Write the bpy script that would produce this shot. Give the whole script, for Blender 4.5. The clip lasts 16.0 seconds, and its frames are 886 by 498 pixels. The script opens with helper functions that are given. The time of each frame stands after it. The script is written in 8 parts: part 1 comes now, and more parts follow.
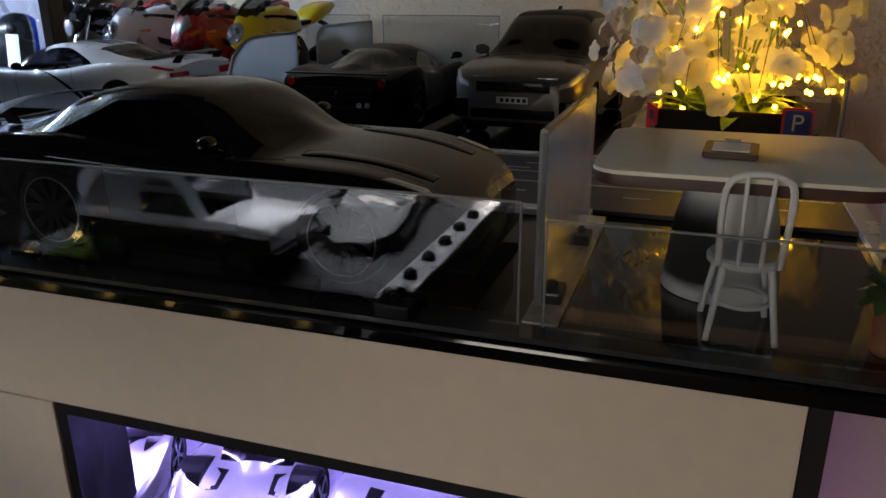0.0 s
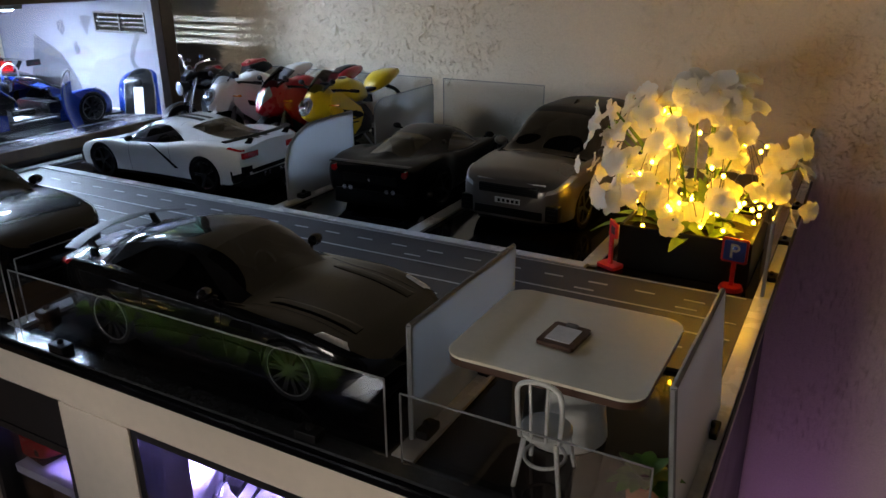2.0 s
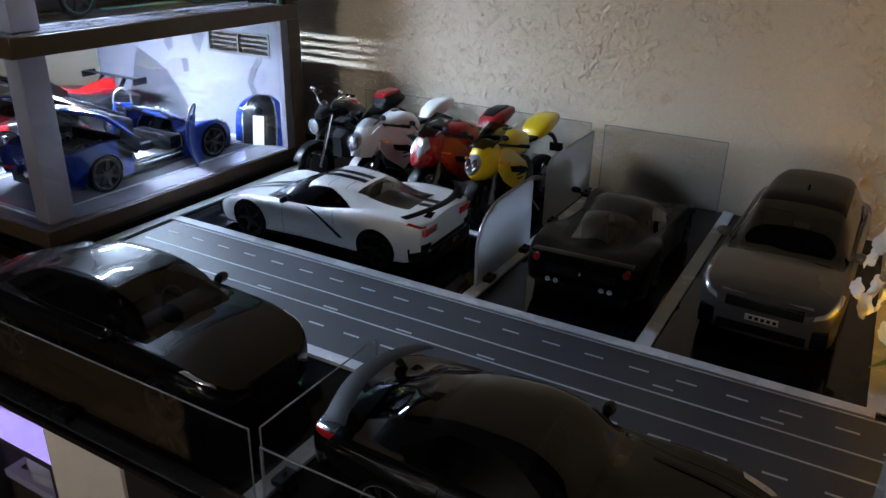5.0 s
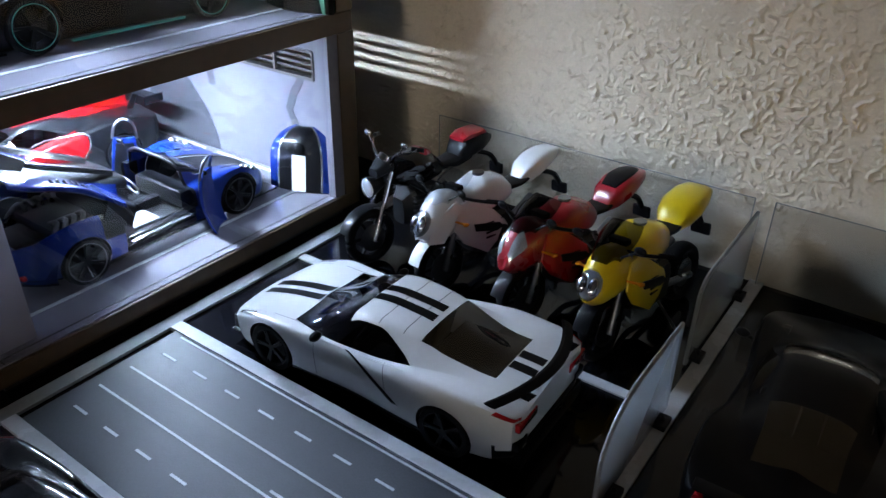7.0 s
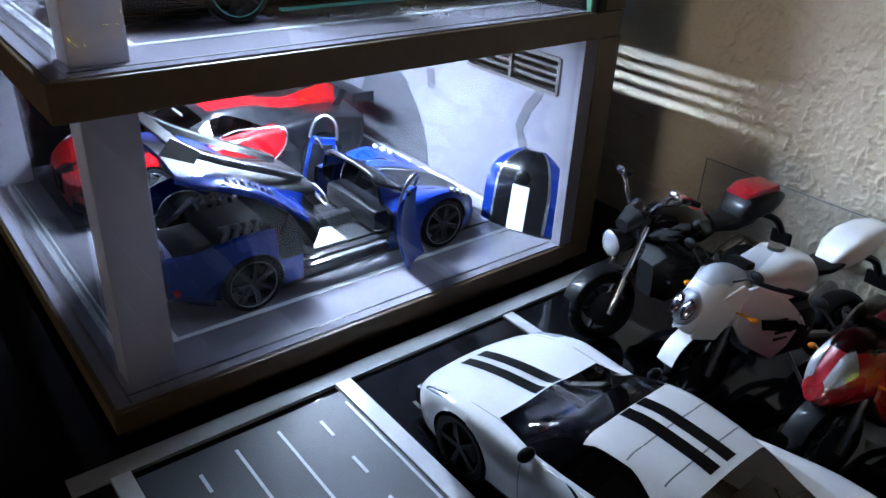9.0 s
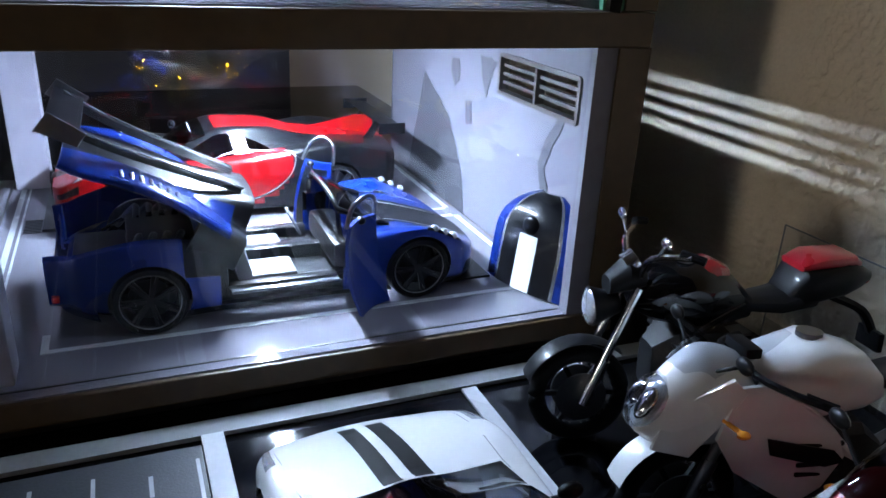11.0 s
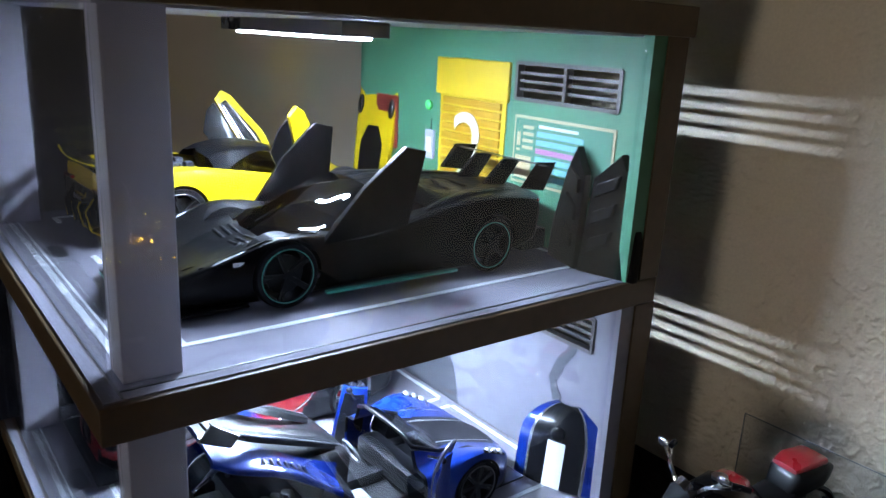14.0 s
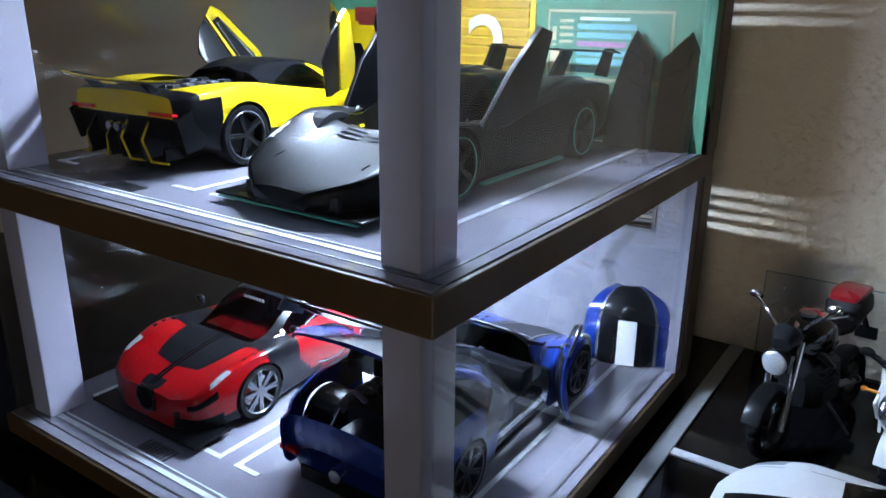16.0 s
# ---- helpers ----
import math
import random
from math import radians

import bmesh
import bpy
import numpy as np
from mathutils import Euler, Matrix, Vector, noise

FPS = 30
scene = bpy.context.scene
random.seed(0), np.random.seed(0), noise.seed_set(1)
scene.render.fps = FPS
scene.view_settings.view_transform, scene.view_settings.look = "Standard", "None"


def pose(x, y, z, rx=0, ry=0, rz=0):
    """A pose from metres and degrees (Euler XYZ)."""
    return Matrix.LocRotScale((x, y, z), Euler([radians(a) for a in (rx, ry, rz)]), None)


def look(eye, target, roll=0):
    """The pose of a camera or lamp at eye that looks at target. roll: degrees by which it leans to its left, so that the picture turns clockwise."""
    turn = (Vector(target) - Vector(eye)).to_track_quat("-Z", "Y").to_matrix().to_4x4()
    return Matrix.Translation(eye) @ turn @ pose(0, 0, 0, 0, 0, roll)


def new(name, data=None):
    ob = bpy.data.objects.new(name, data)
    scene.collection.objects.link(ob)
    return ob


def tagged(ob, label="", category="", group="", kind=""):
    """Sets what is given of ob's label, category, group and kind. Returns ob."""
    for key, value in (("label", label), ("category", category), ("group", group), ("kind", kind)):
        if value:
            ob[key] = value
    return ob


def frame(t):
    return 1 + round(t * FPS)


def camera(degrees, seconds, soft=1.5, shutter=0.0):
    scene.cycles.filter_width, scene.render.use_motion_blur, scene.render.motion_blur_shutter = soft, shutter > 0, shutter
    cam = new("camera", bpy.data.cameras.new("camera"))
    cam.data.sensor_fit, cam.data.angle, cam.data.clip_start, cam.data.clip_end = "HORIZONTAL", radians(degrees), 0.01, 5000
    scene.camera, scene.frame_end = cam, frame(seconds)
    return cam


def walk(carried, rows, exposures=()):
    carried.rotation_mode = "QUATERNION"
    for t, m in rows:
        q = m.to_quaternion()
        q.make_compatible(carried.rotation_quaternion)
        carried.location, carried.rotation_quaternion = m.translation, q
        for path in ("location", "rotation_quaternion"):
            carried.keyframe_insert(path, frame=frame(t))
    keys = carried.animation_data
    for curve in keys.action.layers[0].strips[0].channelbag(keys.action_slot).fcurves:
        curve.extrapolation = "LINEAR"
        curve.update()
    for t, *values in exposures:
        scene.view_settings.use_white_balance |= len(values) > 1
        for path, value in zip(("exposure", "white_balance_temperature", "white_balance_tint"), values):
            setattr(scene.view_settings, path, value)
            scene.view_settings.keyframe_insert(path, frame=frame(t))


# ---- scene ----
cam = camera(60.8, 16.0)
PATH = [
    (0, (0.0980, 0.0358, 0.1153), (-0.5056, 1.8274, -0.5371), -0.20),
    (0.5, (0.1702, 0.0456, 0.1382), (-0.6036, 1.7794, -0.4904), -0.04),
    (1, (0.2106, 0.0381, 0.1790), (-0.6563, 1.7077, -0.4999), -0.97),
    (1.5, (0.2277, 0.0316, 0.2062), (-0.6582, 1.6815, -0.4960), -0.31),
    (2, (0.2230, 0.0141, 0.2343), (-0.6825, 1.6477, -0.4810), -0.51),
    (2.5, (0.1916, -0.0121, 0.2432), (-0.7053, 1.6243, -0.4763), -0.35),
    (3, (0.1481, -0.0260, 0.2420), (-0.7405, 1.6146, -0.4784), 0.19),
    (3.5, (0.1015, -0.0388, 0.2515), (-0.7788, 1.6070, -0.4671), 0.65),
    (4, (0.0569, -0.0412, 0.2697), (-0.8006, 1.6161, -0.4501), 1.22),
    (6.5, (-0.1057, 0.2465, 0.3643), (-1.0974, 1.6750, -0.6237), 0.97),
    (7, (-0.1716, 0.2771, 0.3684), (-1.1713, 1.6940, -0.6280), 1.04),
    (7.5, (-0.2206, 0.2692, 0.3718), (-1.2440, 1.6829, -0.6051), 1.98),
    (8, (-0.2575, 0.2689, 0.3535), (-1.3645, 1.6426, -0.5886), 2.54),
    (8.5, (-0.2968, 0.3134, 0.3247), (-1.4951, 1.6019, -0.6260), 3.56),
    (9, (-0.3076, 0.3647, 0.3097), (-1.6608, 1.4892, -0.6412), 2.96),
    (11.5, (-0.3003, 0.5504, 0.2331), (-2.0236, 1.2781, -0.4747), 3.13),
    (12, (-0.2925, 0.5079, 0.2529), (-2.0205, 1.2741, -0.4007), 3.08),
    (12.5, (-0.3043, 0.4686, 0.3017), (-1.9881, 1.3248, -0.3554), 2.37),
    (13, (-0.3167, 0.4346, 0.3373), (-1.9604, 1.3981, -0.2709), 3.15),
    (13.5, (-0.3314, 0.3992, 0.3571), (-1.9235, 1.4707, -0.2063), 3.54),
    (14, (-0.3441, 0.3644, 0.3726), (-1.8552, 1.5556, -0.1729), 2.98),
    (14.5, (-0.3581, 0.3234, 0.3671), (-1.8121, 1.5764, -0.1950), 1.99),
    (15, (-0.3976, 0.2619, 0.3506), (-1.7392, 1.6335, -0.2140), 1.08),
    (15.5, (-0.4580, 0.2141, 0.3389), (-1.6370, 1.7146, -0.2598), 0.84),
    (16, (-0.5064, 0.2067, 0.3199), (-1.5789, 1.7731, -0.3096), 0.57),
]
walk(cam, [(t, look(eye, target, roll)) for t, eye, target, roll in PATH], exposures=[(0, 0.25), (0.6, 0.5), (1.5, 0.6), (4.2, 0.76), (6.3, 0.62), (9.2, 0.64), (11.3, 0.42), (13.5, 0.42), (16, 0.2)])

# ---- world and lights ----
W = bpy.data.worlds.new("world")
W.use_nodes = True
scene.world = W
W.node_tree.nodes["Background"].inputs[0].default_value = (0.55, 0.5, 0.48, 1)
W.node_tree.nodes["Background"].inputs[1].default_value = 0.02


def lamp(name, kind, m, energy, color, size=0.1, size_y=None):
    d = bpy.data.lights.new(name, kind)
    d.energy, d.color = energy, color
    if kind == "AREA":
        d.size = size
        if size_y:
            d.shape, d.size_y = "RECTANGLE", size_y
    else:
        d.shadow_soft_size = size
    ob = new(name, d)
    ob.matrix_world = m
    return ob


ROOM_GLOW, BAR_GLOW, FAIRY_GLOW, CABINET_GLOW = 14.5, 600.0, 80.0, 150.0


# ---- materials ----
def mat(name, color, rough=0.5, metal=0.0, var=0.12, grain=300.0, bump=0.0, coat=0.0, emit=None, glow=0.0, rvar=0.1, big=12.0, spec=0.5):
    """Principled surface with variation at two scales, fine relief and worn gloss."""
    m = bpy.data.materials.new(name)
    m.use_nodes = True
    t = m.node_tree
    p = t.nodes["Principled BSDF"]
    p.inputs["Roughness"].default_value = rough
    p.inputs["Metallic"].default_value = metal
    p.inputs["Coat Weight"].default_value = coat
    p.inputs["Coat Roughness"].default_value = 0.04
    p.inputs["Specular IOR Level"].default_value = spec
    c = (*color, 1.0)
    p.inputs["Base Color"].default_value = c
    if emit:
        p.inputs["Emission Color"].default_value = (*emit, 1)
        p.inputs["Emission Strength"].default_value = glow
        return m
    tc = t.nodes.new("ShaderNodeTexCoord")
    fine, broad = t.nodes.new("ShaderNodeTexNoise"), t.nodes.new("ShaderNodeTexNoise")
    for n, s, d in ((fine, grain, 3.0), (broad, big, 4.0)):
        t.links.new(tc.outputs["Object"], n.inputs["Vector"])
        n.inputs["Scale"].default_value, n.inputs["Detail"].default_value = s, d
    add = t.nodes.new("ShaderNodeMath")
    add.operation = "ADD"
    t.links.new(fine.outputs["Fac"], add.inputs[0])
    t.links.new(broad.outputs["Fac"], add.inputs[1])
    rng = t.nodes.new("ShaderNodeMapRange")
    rng.inputs[1].default_value, rng.inputs[2].default_value = 0.6, 1.4
    rng.inputs[3].default_value, rng.inputs[4].default_value = 1 - var, 1 + var
    t.links.new(add.outputs[0], rng.inputs[0])
    mul = t.nodes.new("ShaderNodeVectorMath")
    mul.operation = "MULTIPLY"
    mul.inputs[0].default_value = color
    t.links.new(rng.outputs[0], mul.inputs[1])
    t.links.new(mul.outputs[0], p.inputs["Base Color"])
    rr = t.nodes.new("ShaderNodeMapRange")
    rr.inputs[1].default_value, rr.inputs[2].default_value = 0.35, 0.65
    rr.inputs[3].default_value, rr.inputs[4].default_value = max(0.02, rough * (1 - rvar)), min(1, rough * (1 + rvar) + 0.02 * rvar)
    t.links.new(broad.outputs["Fac"], rr.inputs[0])
    t.links.new(rr.outputs[0], p.inputs["Roughness"])
    if bump:
        b = t.nodes.new("ShaderNodeBump")
        b.inputs["Strength"].default_value, b.inputs["Distance"].default_value = bump, 0.001
        t.links.new(fine.outputs["Fac"], b.inputs["Height"])
        t.links.new(b.outputs[0], p.inputs["Normal"])
    return m


def glass(name, tint, haze=0.0, gloss=0.02, shine=0.045):
    """Thin clear sheet: it lets light through, and reflects more at a slant."""
    m = bpy.data.materials.new(name)
    m.use_nodes = True
    t = m.node_tree
    t.nodes.remove(t.nodes["Principled BSDF"])
    out = t.nodes["Material Output"]
    tr, gl, mix, fr = (t.nodes.new(n) for n in ("ShaderNodeBsdfTransparent", "ShaderNodeBsdfGlossy", "ShaderNodeMixShader", "ShaderNodeLayerWeight"))
    fr.inputs[0].default_value = 0.5
    pw, ma = t.nodes.new("ShaderNodeMath"), t.nodes.new("ShaderNodeMath")
    pw.operation, ma.operation = "POWER", "MULTIPLY_ADD"
    pw.inputs[1].default_value = 5.0
    ma.inputs[1].default_value, ma.inputs[2].default_value = 0.9, shine
    t.links.new(fr.outputs["Facing"], pw.inputs[0])
    t.links.new(pw.outputs[0], ma.inputs[0])
    tr.inputs[0].default_value = (*tint, 1)
    gl.inputs["Roughness"].default_value = gloss
    gl.inputs[0].default_value = (0.95, 0.95, 0.95, 1)
    base = tr
    if haze:
        di, hz = t.nodes.new("ShaderNodeBsdfDiffuse"), t.nodes.new("ShaderNodeMixShader")
        tl, both = t.nodes.new("ShaderNodeBsdfTranslucent"), t.nodes.new("ShaderNodeMixShader")
        both.inputs[0].default_value = 0.5
        di.inputs[0].default_value = tl.inputs[0].default_value = (0.75, 0.78, 0.8, 1)
        t.links.new(di.outputs[0], both.inputs[1])
        t.links.new(tl.outputs[0], both.inputs[2])
        hz.inputs[0].default_value = haze
        t.links.new(tr.outputs[0], hz.inputs[1])
        t.links.new(both.outputs[0], hz.inputs[2])
        base = hz
    t.links.new(ma.outputs[0], mix.inputs[0])
    t.links.new(base.outputs[0], mix.inputs[1])
    t.links.new(gl.outputs[0], mix.inputs[2])
    t.links.new(mix.outputs[0], out.inputs[0])
    return m


STUCCO = mat("stucco", (0.68, 0.585, 0.45), 0.9, var=0.08, grain=420, bump=0.6, big=6, spec=0.2)
PAINT_WALL = mat("wall_paint", (0.055, 0.055, 0.058), 0.8, bump=0.3)
FLOOR_M = mat("floor_wood", (0.16, 0.1, 0.06), 0.5, var=0.3, grain=60)
BLACK_GLASS = mat("black_gloss_top", (0.004, 0.004, 0.005), 0.06, var=0.3, coat=0.05, spec=0.2, rvar=0.6, big=20)
ASPHALT = mat("road_print", (0.05, 0.052, 0.058), 0.5, spec=0.25, var=0.16, grain=900, bump=0.15, big=20)
GLOSS_LINE = mat("glossy_white_strip", (0.27, 0.275, 0.29), 0.09, var=0.08, big=40, rvar=0.3)
LINE = mat("white_line", (0.52, 0.53, 0.55), 0.22, var=0.08, big=40, rvar=0.4)
ROADLINE = mat("road_line_print", (0.38, 0.39, 0.42), 0.45, var=0.15, big=60)
CAB_WHITE = mat("cabinet_white", (0.70, 0.58, 0.46), 0.55, var=0.05, grain=80, bump=0.05, big=5)
CAB_DARK = mat("cabinet_black", (0.012, 0.011, 0.012), 0.4, var=0.2)
CAB_IN = mat("cabinet_inside", (0.42, 0.4, 0.5), 0.6, var=0.08)
ACRYL = glass("clear_acrylic", (0.95, 0.96, 0.97), shine=0.05)
FRONT_ACRYL = glass("mirror_clear_acrylic", (0.93, 0.94, 0.95), shine=0.10, gloss=0.0)
MID_GLASS = glass("pale_tinted_car_glass", (0.38, 0.38, 0.42), shine=0.06)
DARK_GLASS = glass("dark_car_glass", (0.05, 0.05, 0.055), shine=0.06)
EDGE = mat("acrylic_edge", (0.24, 0.25, 0.26), 0.25, var=0.1)
STRIP_CLEAR = mat("front_strip_gloss", (0.03, 0.032, 0.036), 0.16, var=0.3, rvar=0.6)
VENT_GREY = mat("vent_grey", (0.05, 0.042, 0.04), 0.5)
FROST = glass("frosted_acrylic", (0.85, 0.87, 0.9), haze=0.42, gloss=0.25)
FROST_W = glass("milky_acrylic", (0.8, 0.8, 0.8), haze=0.8, gloss=0.3)
PANE = glass("garage_pane", (0.95, 0.955, 0.96), shine=0.03)
CAR_GLASS = glass("tinted_car_glass", (0.16, 0.16, 0.17))
CLEAR_GLASS = glass("clear_car_glass", (0.7, 0.72, 0.75))
SHINY_GLASS = glass("shiny_dark_car_glass", (0.10, 0.10, 0.12), shine=0.11, gloss=0.04)
GAR_FLOOR = mat("garage_floor_print", (0.17, 0.162, 0.19), 0.13, var=0.14, grain=500, big=9, rvar=0.5)
GAR_EDGE = mat("garage_board_edge", (0.055, 0.032, 0.012), 0.5, var=0.25, grain=120)
GAR_POST = mat("garage_post", (0.27, 0.255, 0.31), 0.55, var=0.06)
CONCRETE = mat("grey_wall_print", (0.125, 0.12, 0.145), 0.6, var=0.14, grain=120, big=14)
GREEN = mat("green_wall_print", (0.038, 0.145, 0.078), 0.6, var=0.2, grain=90, big=14)
BLACK_PLASTIC = mat("black_plastic", (0.006, 0.006, 0.007), 0.4, var=0.2, spec=0.1, coat=0.1)
RUBBER = mat("tyre_rubber", (0.006, 0.006, 0.007), 0.6, var=0.2, grain=700, spec=0.08)
CHROME = mat("chrome", (0.75, 0.75, 0.77), 0.12, metal=1.0, var=0.05)
STEEL = mat("dark_steel", (0.2, 0.2, 0.21), 0.3, metal=1.0, var=0.15)
BAR_WIDE = mat("led_panel", (0.9, 0.9, 0.9), 0.4, emit=(0.58, 0.75, 1.0), glow=BAR_GLOW * 1.08)
DISPLAY_LIT = mat("display_led_panel", (0.9, 0.9, 0.9), 0.4, emit=(0.9, 0.93, 1.0), glow=6.0)
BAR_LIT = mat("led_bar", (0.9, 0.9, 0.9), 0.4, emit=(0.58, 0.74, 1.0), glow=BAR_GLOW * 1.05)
FAIRY = mat("fairy_bulb", (1, 0.7, 0.2), 0.3, emit=(1.0, 0.47, 0.012), glow=FAIRY_GLOW)
RIM_BLACK = mat("black_rim", (0.004, 0.004, 0.0045), 0.3, spec=0.4)
LENS = mat("lamp_lens", (0.75, 0.78, 0.82), 0.08, metal=0.7, var=0.3, grain=900)
RED_LENS = mat("red_lens", (0.34, 0.008, 0.012), 0.12, coat=0.8)
WHITE_PAINT = mat("white_car_paint", (0.6, 0.6, 0.6), 0.4, coat=0.8, var=0.03, spec=0.2)
BLACK_PAINT = mat("black_car_paint", (0.003, 0.003, 0.0035), 0.3, coat=0.9, spec=0.02, var=0.1)
SATIN_BLACK = mat("satin_black", (0.003, 0.003, 0.0035), 0.34, var=0.15, spec=0.05, coat=0.06)
GREY_PAINT = mat("bronze_grey_paint", (0.075, 0.066, 0.058), 0.3, metal=0.5, coat=0.8, var=0.06)
RED_PAINT = mat("red_car_paint", (0.2, 0.0025, 0.004), 0.3, coat=0.6, var=0.06, spec=0.1)
BLUE_PAINT = mat("blue_car_paint", (0.004, 0.022, 0.17), 0.28, metal=0.35, coat=0.6, var=0.06, spec=0.2)
YELLOW_PAINT = mat("yellow_car_paint", (0.42, 0.29, 0.003), 0.4, coat=0.4, var=0.05, spec=0.15)
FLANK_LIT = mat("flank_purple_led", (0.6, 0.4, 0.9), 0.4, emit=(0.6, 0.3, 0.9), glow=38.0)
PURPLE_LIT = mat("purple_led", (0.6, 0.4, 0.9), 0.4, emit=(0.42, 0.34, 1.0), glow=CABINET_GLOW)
LAMP_LIT = mat("room_lamp_diffuser", (0.9, 0.88, 0.82), 0.5, emit=(1.0, 0.91, 0.79), glow=ROOM_GLOW)


# ---- mesh helpers ----
def mesh_ob(name, bm, materials, parent=None, label="", smooth=False):
    me = bpy.data.meshes.new(name)
    bmesh.ops.recalc_face_normals(bm, faces=bm.faces)
    bm.to_mesh(me)
    bm.free()
    for m in materials if isinstance(materials, (list, tuple)) else [materials]:
        me.materials.append(m)
    if smooth:
        me.shade_smooth()
        me.set_sharp_from_angle(angle=radians(smooth if smooth > 1 else 35))
    ob = new(name, me)
    if parent:
        ob.parent = parent
    if label:
        ob["label"] = label
    return ob


def part(name, bm, material, parent, label="", smooth=False):
    return mesh_ob(name, bm, material, parent, label, smooth)


def empty(name, m, label, category, group="", kind=""):
    ob = new(name)
    ob.empty_display_size = 0.02
    ob.matrix_world = m
    return tagged(ob, label, category, group, kind)


def box(bm, x0, x1, y0, y1, z0, z1, bevel=0.0, m=None):
    r = bmesh.ops.create_cube(bm, size=1)
    vs = r["verts"]
    bmesh.ops.transform(bm, verts=vs, matrix=Matrix.Translation(((x0 + x1) / 2, (y0 + y1) / 2, (z0 + z1) / 2)) @ Matrix.Diagonal((x1 - x0, y1 - y0, z1 - z0, 1)))
    if bevel:
        es = list({e for v in vs for e in v.link_edges})
        r = bmesh.ops.bevel(bm, geom=es, offset=bevel, segments=2, affect="EDGES", profile=0.6)
        vs = list({v for f in r["faces"] for v in f.verts} | {v for v in vs if v.is_valid})
    if m is not None:
        bmesh.ops.transform(bm, verts=vs, matrix=m)
    return vs


def boxed(x0, x1, y0, y1, z0, z1, bevel=0.0, m=None):
    bm = bmesh.new()
    box(bm, x0, x1, y0, y1, z0, z1, bevel, m)
    return bm


def cyl(bm, a, b, r0, r1=None, n=16, caps=True):
    a, b = Vector(a), Vector(b)
    d = b - a
    r = bmesh.ops.create_cone(bm, cap_ends=caps, segments=n, radius1=r0, radius2=r0 if r1 is None else r1, depth=d.length)
    bmesh.ops.transform(bm, verts=r["verts"], matrix=Matrix.Translation((a + b) / 2) @ d.to_track_quat("Z", "Y").to_matrix().to_4x4())
    return r["verts"]


def ball(bm, c, r, n=10, sc=(1, 1, 1)):
    q = bmesh.ops.create_uvsphere(bm, u_segments=n, v_segments=max(4, n // 2 + 1), radius=r)
    bmesh.ops.transform(bm, verts=q["verts"], matrix=Matrix.Translation(c) @ Matrix.Diagonal((*sc, 1)))
    return q["verts"]


def tube(bm, pts, r, n=8, closed=False):
    """A round bar along points."""
    pts = [Vector(p) for p in pts]
    rings = []
    k = len(pts)
    for i, p in enumerate(pts):
        if closed:
            d = pts[(i + 1) % k] - pts[i - 1]
        else:
            d = pts[min(i + 1, k - 1)] - pts[max(i - 1, 0)]
        q = d.to_track_quat("Z", "Y")
        rr = r[i] if isinstance(r, (list, tuple)) else r
        rings.append([bm.verts.new(p + q @ Vector((rr * math.cos(2 * math.pi * j / n), rr * math.sin(2 * math.pi * j / n), 0))) for j in range(n)])
    for i in range(k if closed else k - 1):
        a, b = rings[i], rings[(i + 1) % k]
        for j in range(n):
            bm.faces.new((a[j], a[(j + 1) % n], b[(j + 1) % n], b[j]))
    if not closed:
        bm.faces.new(rings[0][::-1])
        bm.faces.new(rings[-1])


def spline(pts, n=8):
    """Points of a smooth curve through the given ones."""
    out = []
    P = [Vector(p) for p in pts]
    for i in range(len(P) - 1):
        a, b, c, d = P[max(i - 1, 0)], P[i], P[i + 1], P[min(i + 2, len(P) - 1)]
        for j in range(n):
            t = j / n
            out.append(0.5 * ((2 * b) + (c - a) * t + (2 * a - 5 * b + 4 * c - d) * t * t + (3 * b - a - 3 * c + d) * t ** 3))
    out.append(P[-1])
    return out


def prism(bm, outline, axis, a, b, bevel=0.0):
    """A flat outline (pairs) pushed from a to b along an axis."""
    def at(p, w):
        return {"x": (w, p[0], p[1]), "y": (p[0], w, p[1]), "z": (p[0], p[1], w)}[axis]
    lo, hi = [bm.verts.new(at(p, a)) for p in outline], [bm.verts.new(at(p, b)) for p in outline]
    n = len(outline)
    fs = [bm.faces.new(lo[::-1]), bm.faces.new(hi)]
    for i in range(n):
        fs.append(bm.faces.new((lo[i], lo[(i + 1) % n], hi[(i + 1) % n], hi[i])))
    if bevel:
        bmesh.ops.bevel(bm, geom=list(fs[0].edges) + list(fs[1].edges), offset=bevel, segments=2, affect="EDGES", profile=0.6)
    return lo + hi


# ---- the room ----
WALL_Y = 0.93


def struct(name, bm, material, label, category, smooth=False):
    return tagged(mesh_ob(name, bm, material, None, "", smooth), label, category, "", "structure")


def value_noise(gx, gz, scale, seed, octaves=2, rough=0.5):
    """Smooth random heights from 0 to 1 over the points gx, gz."""
    out, amp, total = np.zeros_like(gx), 1.0, 0.0
    for o in range(octaves):
        lattice = np.random.default_rng(seed + o).random((97, 97))
        u, v = gx * scale * 2 ** o + 31.7, gz * scale * 2 ** o + 17.3
        iu, iv = np.floor(u).astype(int), np.floor(v).astype(int)
        fu, fv = u - iu, v - iv
        fu, fv = fu * fu * (3 - 2 * fu), fv * fv * (3 - 2 * fv)
        a, b, c2, d = (lattice[(iu + p) % 97, (iv + q) % 97] for p, q in ((0, 0), (1, 0), (0, 1), (1, 1)))
        out += amp * ((a * (1 - fu) + b * fu) * (1 - fv) + (c2 * (1 - fu) + d * fu) * fv)
        total += amp
        amp *= rough
    return out / total


def smooth_step(x, a, b):
    t = np.clip((x - a) / (b - a), 0, 1)
    return t * t * (3 - 2 * t)


